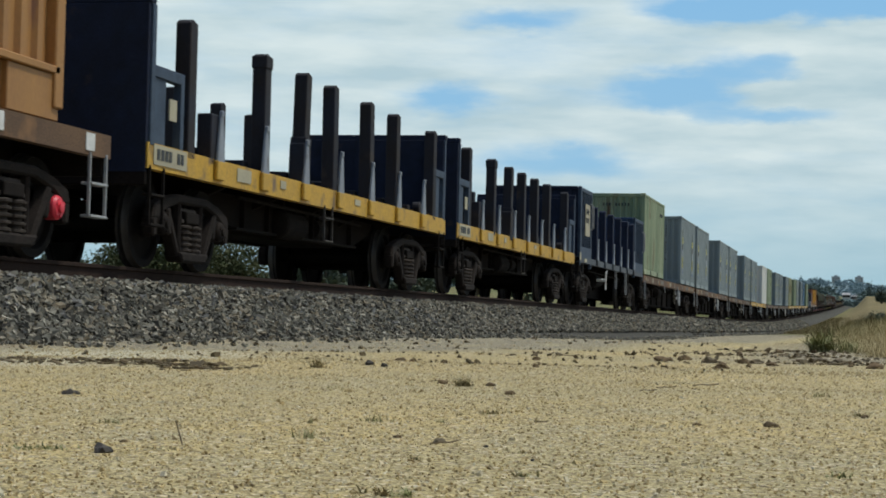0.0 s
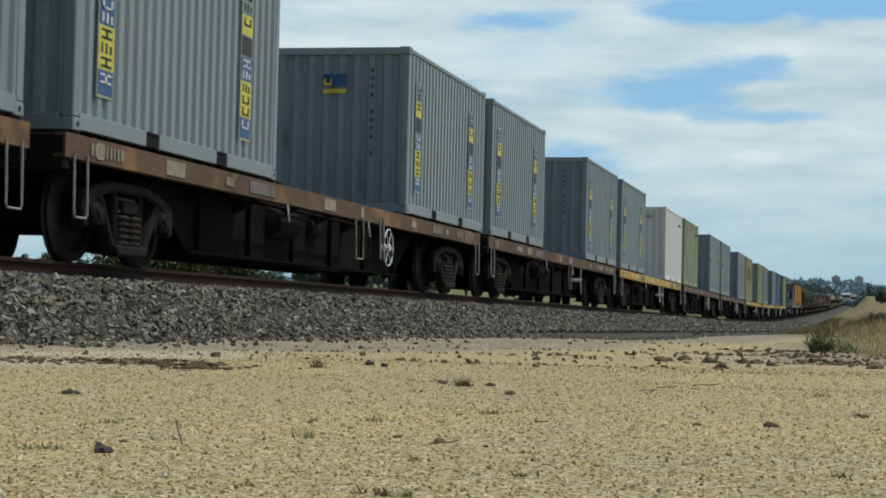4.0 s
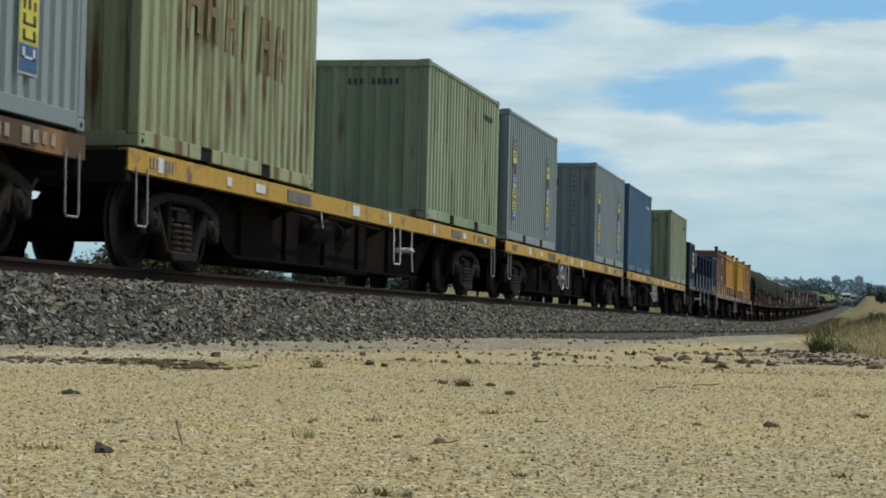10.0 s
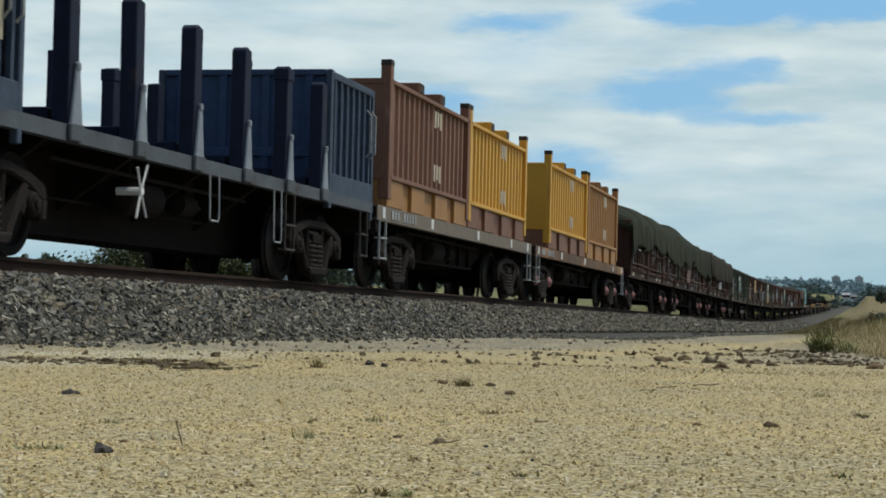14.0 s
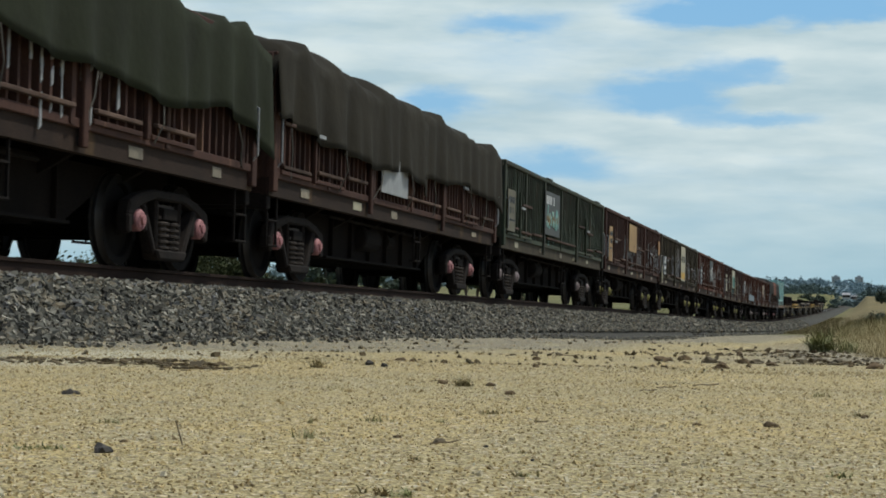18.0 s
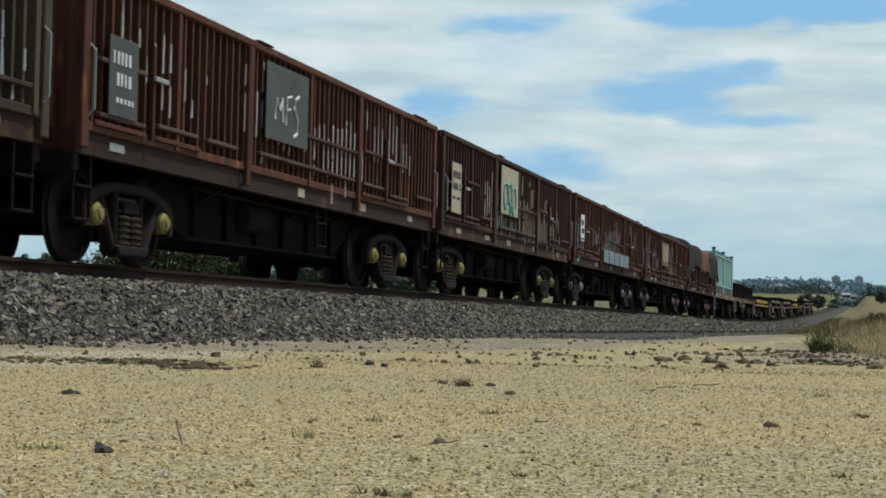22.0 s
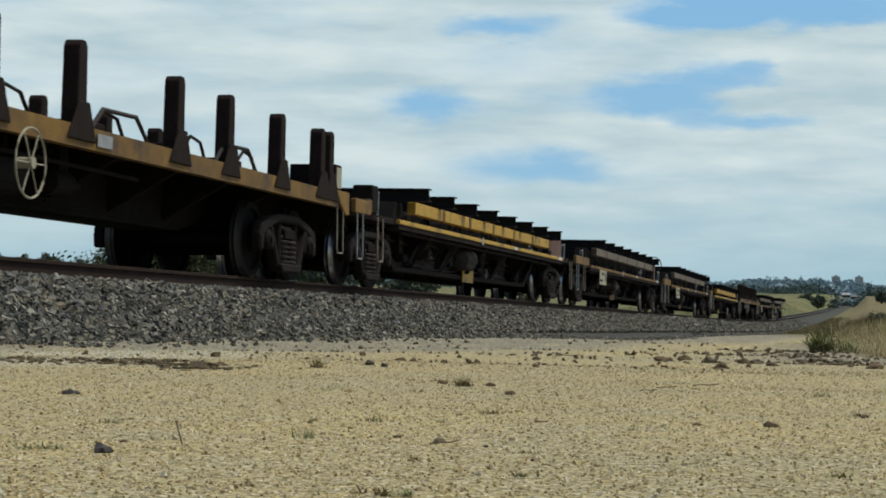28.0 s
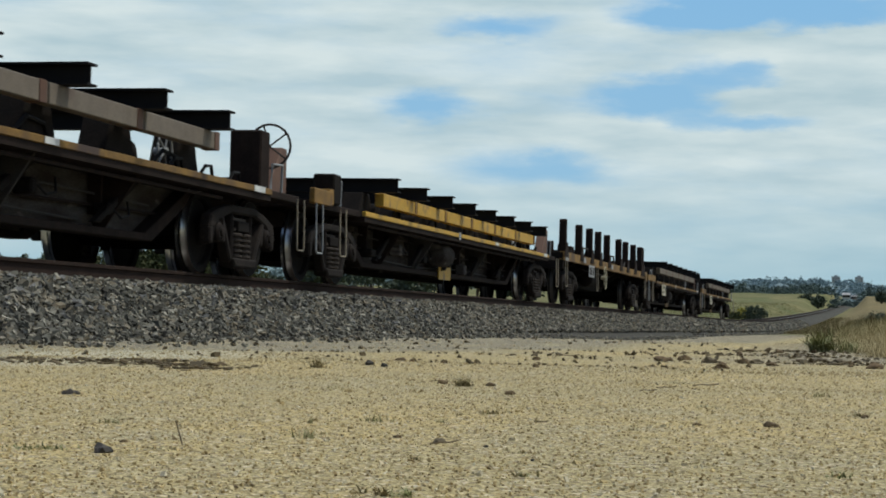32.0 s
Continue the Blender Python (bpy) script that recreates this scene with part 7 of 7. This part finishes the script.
co, f = blades(9000, 27, lambda r, n: (lambda x, y: np.stack([x, y, ground_z(x, y) - .02], -1))(r.uniform(170, 420, n), MID + r.uniform(4.5, 26, n)), (.1, .35), .06, (.2, 1.0))
tagged(new("cutting_grass", raw_mesh("cutting_grass", co, f, M_field)), "olive and straw grass on the cutting's side", "grass", kind="stuff")
co, f = blades(9000, 23, lambda r, n: (lambda x, y: np.stack([x, y, ground_z(x, y)], -1))(r.uniform(20, 120, n), MID + r.uniform(3.6, 16, n)), (.1, .4), .02, (.1, .8))
tagged(new("verge_grass", raw_mesh("verge_grass", co, f, M_straw)), "dry grass on the verge beyond the track", "grass", kind="stuff")


def tuft(name, x, y, h, spread_, n, material, label, seed, width=.0025, lean=(.2, 1.0)):
    z = float(ground_z(np.array(x), np.array(y)))
    co, f = blades(n, seed, lambda r, m: np.stack([r.normal(0, spread_, m), r.normal(0, spread_, m), np.zeros(m) - .002], -1), (h * .5, h), width, lean)
    ob = new(name, raw_mesh(name, co, f, material))
    ob.matrix_basis = pose(x, y, z)
    return tagged(ob, label, "plant", "small plants on the sand")


tuft("grass_tussock", 17.4, .38, .27, .05, 260, M_tuss, "spiky olive green grass tussock beside the grassy bank", 31, .016, (.3, 2.2))
tuft("grass_tussock", 17.9, .16, .20, .05, 90, M_tuss, "small spiky green tussock beside the grassy bank", 32, .010, (.3, 1.3))
# where each grows, its height, spread, leaves and kind
TUFTS = [(7.83, 2.27, .085, .020, 60, 0), (6.22, 1.30, .055, .020, 110, 0), (3.56, 1.45, .028, .016, 18, 1), (5.67, 1.59, .02, .020, 18, 1), (3.95, 1.01, .028, .024, 26, 1), (3.34, .98, .032, .018, 22, 1), (4.44, .86, .020, .020, 46, 0),
         (2.31, .585, .034, .010, 14, 0), (2.31, .555, .026, .012, 20, 2), (2.69, .47, .018, .012, 18, 1), (3.17, .55, .012, .020, 24, 0), (2.91, .68, .018, .008, 10, 0), (4.0, .88, .02, .008, 9, 1), (4.14, .70, .022, .002, 4, 0)]
SMALL_TUFTS = [(2.84, 1.28, .013, .034, 80, 2), (2.92, 1.10, .016, .018, 16, 1), (3.96, .47, .015, .008, 14, 0), (6.17, .13, .045, .022, 18, 1), (2.91, .03, .02, .016, 22, 2), (4.94, .01, .028, .012, 26, 0), (3.79, 1.11, .024, .004, 6, 0), (2.33, .61, .03, .006, 8, 0), (5.2, .42, .014, .03, 22, 1), (7.4, .7, .02, .03, 20, 1)]
for k, (x, y, h, sp, n, kind) in enumerate(TUFTS + SMALL_TUFTS):
    tuft("weed_tuft", x, y, h * .95, sp * .75, int(n * 1.3), (M_stem, M_weed, M_tuss)[kind], ("dry brown weed tuft on bare sand", "sparse green weed tuft on bare sand", "flat grey-green weed patch on bare sand")[kind], 40 + k, .0038, (.3, 1.7))
M_twig = shade("weathered_twig", (.13, .095, .06), .9, 0, (.2, .15, .09), scale=20)
TWIGS = [(3.01, 1.10, .042, 80, 66), (3.27, .74, .05, -78, 4), (7.1, .62, .10, -70, 0), (6.6, .70, .07, -80, 0), (6.25, .72, .06, -75, 0), (6.5, 1.48, .07, -60, 0), (12.2, 1.95, .16, -80, 0), (4.12, .70, .03, -75, 0), (13.6, 1.1, .18, -75, 0)]
for x, y, L, turn, up in TWIGS:
    bm = bmesh.new()
    tube(bm, [(0, 0, 0), (L * .35, L * .04, L * .05), (L * .7, -L * .05, L * .03), (L, L * .02, L * .09)], max(.0013, L * .018), 5)
    tagged(part("twig", bm, M_twig, None, at=pose(x, y, float(ground_z(np.array(x), np.array(y))) + .002, 0, -up, turn)), "short weathered twig lying on the sand", "twig", "twigs on the sand")


# ---- bushes, trees, far buildings ----
def leaf_cloud(n, seed, size, lobes):
    """Small leaf plates gathered in clumps inside uneven lobes (x, y, z, rx, ry, rz)."""
    r = np.random.RandomState(seed)
    lob = np.array(lobes, float)
    w = lob[:, 3] * lob[:, 4] * lob[:, 5]
    k = r.choice(len(lob), n, p=w / w.sum())
    clump = r.normal(size=(max(8, n // 26), 3))
    clump /= np.linalg.norm(clump, axis=1, keepdims=True)
    clump *= r.uniform(.45, 1.05, (len(clump), 1))
    c = clump[r.randint(len(clump), size=n)] + r.normal(0, .13, (n, 3))
    p = lob[k, :3] + c * lob[k, 3:]
    a, b = r.normal(size=(n, 3)), r.normal(size=(n, 3))
    a /= np.linalg.norm(a, axis=1, keepdims=True)
    b = np.cross(a, b)
    b /= np.linalg.norm(b, axis=1, keepdims=True)
    s = size * r.uniform(.5, 1.2, (n, 1))
    co = np.stack([p - a * s, p + b * s * .45, p + a * s, p - b * s * .45], 1).reshape(-1, 3)
    return co, np.arange(4 * n).reshape(-1, 4)


M_leaf = per_island("grey_green_leaves", [(.035, .045, .02), (.06, .075, .03), (.09, .10, .045), (.12, .12, .06)], .8, 6)
M_leafy = per_island("yellow_broom_leaves", [(.30, .27, .05), (.42, .36, .05), (.16, .18, .05), (.5, .42, .08)], .8, 6)
M_leafd = per_island("dark_wood_leaves", [(.062, .078, .055), (.082, .10, .068), (.098, .118, .078), (.072, .088, .07)], .85, 2)
# M_leafh and M_leafz carry the pale blue of distance haze in their colour
M_leafh = per_island("haze_tinted_gum_leaves", [(.185, .25, .27), (.195, .262, .282), (.205, .272, .29), (.19, .255, .275)], .9, 2)
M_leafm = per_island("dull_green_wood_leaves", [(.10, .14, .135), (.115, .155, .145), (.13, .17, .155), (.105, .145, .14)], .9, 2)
M_leafz = per_island("haze_tinted_ridge_leaves", [(.25, .325, .36), (.255, .332, .365), (.262, .34, .37), (.252, .328, .362)], .9, 2)
M_bark = shade("grey_brown_bark", (.13, .10, .075), .9, 0, (.09, .07, .05), grain=.3)


def plant(name, label, category, x, y, lobes, n, leaf, leaf_mat, trunk, seed, group=""):
    e = empty(name, label, category, group)
    bm = bmesh.new()
    h, r0 = trunk
    r = random.Random(seed)
    tube(bm, [(0, 0, -.1), (r.uniform(-.05, .05) * h, 0, h * .5), (r.uniform(-.1, .1) * h, r.uniform(-.1, .1) * h, h)], r0, 7)
    for lb in lobes:
        tube(bm, [(0, 0, h * .35), (lb[0] * .55, lb[1] * .55, h * .5 + lb[2] * .3), (lb[0], lb[1], lb[2])], r0 * .45, 5)
    part("trunk", bm, M_bark, e)
    co, f = leaf_cloud(n, seed, leaf, lobes)
    part("crown", raw_mesh("crown", co, f, leaf_mat), None, e)
    e.matrix_basis = pose(x, y, float(ground_z(np.array(float(x)), np.array(float(y)))) - .05)
    return e


plant("bush", "dense grey-green bush beyond the track", "bush", 43.0, 15.2, [(0, 0, 1.16, 0.9, 0.95, 0.87), (0.3, -0.75, 1.47, 0.7, 0.6, 0.77), (-0.2, 0.8, 1.32, 0.7, 0.6, 0.77), (0.1, 0.2, 1.78, 0.6, 0.5, 0.59)], 16000, .055, M_leaf, (.9, .05), 3)
plant("bush", "straggly olive bush beyond the track", "bush", 42.2, 16.6, [(0, 0, 1.08, 0.9, 0.8, 0.84), (0.2, -0.6, 1.63, 0.5, 0.5, 0.63), (0, 0.6, 1.32, 0.6, 0.55, 0.7), (0.1, 0.1, 2.02, 0.35, 0.4, 0.49)], 13000, .055, M_leaf, (.9, .05), 4)
plant("bush", "low scrubby bush beyond the track", "bush", 44.0, 18.6, [(0, 0, 0.93, 1, 1.1, 0.77), (0.3, -1.1, 1.16, 0.7, 0.7, 0.7), (0, 1, 0.93, 0.7, 0.7, 0.63)], 13000, .055, M_leaf, (.6, .05), 5)
plant("bush", "round dark bush beside the line", "bush", 214.0, 11.9, [(0, 0, 1.0, 1.2, 1.2, .95), (.4, -.7, .8, .9, .8, .7), (0, .8, .7, .8, .8, .7)], 2600, .13, M_leafd, (.9, .08), 6)
plant("bush", "yellow flowering bush beside the line", "bush", 217.0, 13.6, [(0, 0, .7, .9, .9, .7), (0, 1.0, .5, .7, .8, .5)], 1500, .12, M_leafy, (.6, .06), 7)
plant("bush", "low green bush beside the line", "bush", 205.0, 13.6, [(0, 0, .5, .8, 1.0, .5)], 900, .12, M_leaf, (.5, .05), 8)
plant("bush", "small dark bush on the grassy bank", "bush", 120.0, -0.78, [(0, 0, .62, .55, .6, .5), (0, -.6, .55, .5, .5, .45), (.2, .5, .5, .4, .4, .4)], 1500, .09, M_leafd, (.4, .03), 9)

far_tree = plant("tree", "small dark gum tree on the far plain", "tree", 295, 82, [(0, 0, 5.2, 2.4, 2.2, 1.6), (1.2, 1.6, 4.4, 1.8, 1.6, 1.3), (-.8, -1.8, 4.0, 1.6, 1.6, 1.1)], 900, .5, M_leafd, (4.6, .22), 12, "trees on the far plain")
low_tree = plant("tree", "low spreading tree on the far plain", "tree", 300, 95, [(0, 0, 3.0, 2.8, 2.8, 1.6), (.8, -2.4, 2.4, 2.0, 2.0, 1.3)], 800, .5, M_leafd, (2.4, .2), 13, "trees on the far plain")
for x, y, k in ((520, 9.3, .7), (530, 12.6, .9), (545, 16.0, .75), (560, 15.0, .7), (560, -4.2, .8), (580, -7.2, .95)):
    tree = copy_thing(far_tree if k > .78 else low_tree, pose(x, y, float(ground_z(np.array(float(x)), np.array(float(y)))) - 2.6 * k, 0, 0, x * 7 % 360))
    tree.scale = (k, k, k)
    tagged(tree, "dark green tree beside the far end of the line")
rt = random.Random(8)
for k in range(26):
    x = rt.uniform(250, 360)
    y = x * rt.uniform(.17, .62)
    m = pose(x, y, float(ground_z(np.array(x), np.array(y))) - .1, 0, 0, rt.uniform(0, 360))
    copy_thing(far_tree if k % 3 else low_tree, m)


def far_woods(name, n, seed, xr, slope, h, label, base, leaf=None):
    """Distant woodland: many crowns of leaf clumps over unevenly rising ground."""
    r = np.random.RandomState(seed)
    cos, fs, at = [], [], 0
    for k in range(n):
        x = r.uniform(*xr)
        y = x * r.uniform(*slope)
        hh = r.uniform(*h)
        wd = hh * r.uniform(.55, 1.0)
        z = base(x, y)
        co, f = leaf_cloud(210, seed * 1000 + k, hh * .11, [(0, 0, hh * .55, wd, wd, hh * .45), (wd * r.uniform(-.6, .6), wd * r.uniform(-.6, .6), hh * .35, wd, wd, hh * .32)])
        cos.append(co + np.array([x, y, z]))
        fs.append(f + at)
        at += len(co)
    ob = new(name, raw_mesh(name, np.concatenate(cos), np.concatenate(fs), leaf or M_leafh))
    return tagged(ob, label, "woodland", kind="stuff")


def hill_z(X, Y):
    """Low hills that close the view."""
    return ground_z(np.array(X, float), np.array(Y, float))


hx = np.linspace(1100, 3300, 34)
hy = np.linspace(-900, 2600, 90)
HX, HY = np.meshgrid(hx, hy, indexing="ij")


def ridge(X, Y):
    a = Y / X
    crest = 1.0 + .10 * np.sin(a * 31 + 1) + .07 * np.sin(a * 77) + .16 * np.exp(-((a - .055) / .022) ** 2)
    return step(1100, 2200, X) * 32 * crest * (1 - .35 * step(.15, .6, a)) + 11


# distance haze is painted into the hill colour
M_hill = shade("haze_tinted_far_hills", (.22, .29, .32), .95, 0, (.19, .26, .285), scale=.01, mix=.6, grain=.3, grain_scale=.04)
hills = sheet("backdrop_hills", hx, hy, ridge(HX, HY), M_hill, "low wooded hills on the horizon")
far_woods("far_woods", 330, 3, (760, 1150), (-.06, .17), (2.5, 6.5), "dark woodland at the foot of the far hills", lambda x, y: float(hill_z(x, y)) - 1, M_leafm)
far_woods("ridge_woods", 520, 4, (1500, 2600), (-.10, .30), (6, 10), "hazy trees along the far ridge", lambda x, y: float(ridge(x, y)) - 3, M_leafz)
far_woods("slope_woods", 820, 6, (1150, 2250), (-.08, .20), (5, 11), "haze-tinted woodland rising to the far ridge", lambda x, y: float(ridge(x, y)) - 3)
far_woods("plain_woods", 160, 5, (600, 1000), (.16, .6), (4, 8), "scattered far trees beyond the track", lambda x, y: float(hill_z(x, y)) - .5)

M_render = shade("pale_rendered_wall", (.55, .52, .46), .8, 0, (.45, .42, .37), grain=.1)
M_roof = shade("pale_iron_roof", (.45, .45, .45), .5, 0, (.38, .38, .38))


def far_house(x, y, z, w, h, wall_mat, label, flat=False):
    e = empty("house" if not flat else "tower_block", label, "building", "far buildings")
    part("wall", boxes((-w * .35, w * .35, -w / 2, w / 2, 0, h)), wall_mat, e)
    bm = bmesh.new()
    if flat:
        box(bm, -w * .37, w * .37, -w * .53, w * .53, h, h + .5)
        box(bm, -w * .15, w * .15, -w * .2, w * .2, h + .5, h + 2)
    else:
        prism(bm, [(-w * .42, h), (w * .42, h), (0, h + w * .3)], -w * .56, w * .56)
    part("roof", bm, M_roof, e)
    for k in range(3):
        for j in range(1 if not flat else 2):
            yy = -w * .3 + k * w * .3
            zz = h * .35 + j * h * .35
            part("window", boxes((-w * .355, -w * .345, yy - .5, yy + .5, zz, zz + 1.1)), M_black, e)
    e.matrix_basis = pose(x, y, z)
    return e


far_house(900, 5.4, 13.7, 2.4, 1.2, M_render, "small white house among far trees")
far_house(900, 9, 14.0, 3.5, 1.8, K_white, "small pale house beside the far line")
far_house(2150, 33, 50, 9, 7, M_render, "pale square tower building on the ridge", True)
far_house(2150, 8, 50, 9, 7, M_render, "pale square tower building on the ridge", True)
# ---- what moves: the train along its rails, its wheels, and the drifting clouds ----
def where(u, z, t, length):
    x = u - SPEED * (t - 9)
    a, b = float(rail_z(x)), float(rail_z(x + length))
    return pose(x, MID, a + z, 0, -math.degrees(math.atan2(b - a, length)), 0)


def motions():
    for u, thing, z, _ in TRAIN:
        length = 12.0
        walk(thing, [(t, where(u, z, t, length)) for t in range(0, 33)])
        # the wheels roll while the wagon is near
        near = (u + 10) / SPEED + 9
        a, b = max(0, frame(near - 2.6)), min(frame(32), frame(near + 0.4))
        if b - a < 2:
            continue
        for bog in thing.children:
            for ws in bog.children:
                if not ws.name.startswith("wheelset"):
                    continue
                at = ws.matrix_basis.translation.copy()
                rows = [(0, pose(*at))] if a > 1 else []
                turn = -math.degrees(SPEED / FPS / 0.46)
                for k, f in enumerate(range(max(a, 1), b + 1)):
                    rows.append(((f - 1) / FPS, pose(*at, 0, turn * k, 0)))
                if b < frame(32):
                    rows.append((32, rows[-1][1]))
                walk(ws, rows)
    walk(sky_dome, [(0, pose(0, 0, 0, 0, 0, 0)), (32, pose(0, 0, 0, 0, 0.22, 0.65))])


motions()
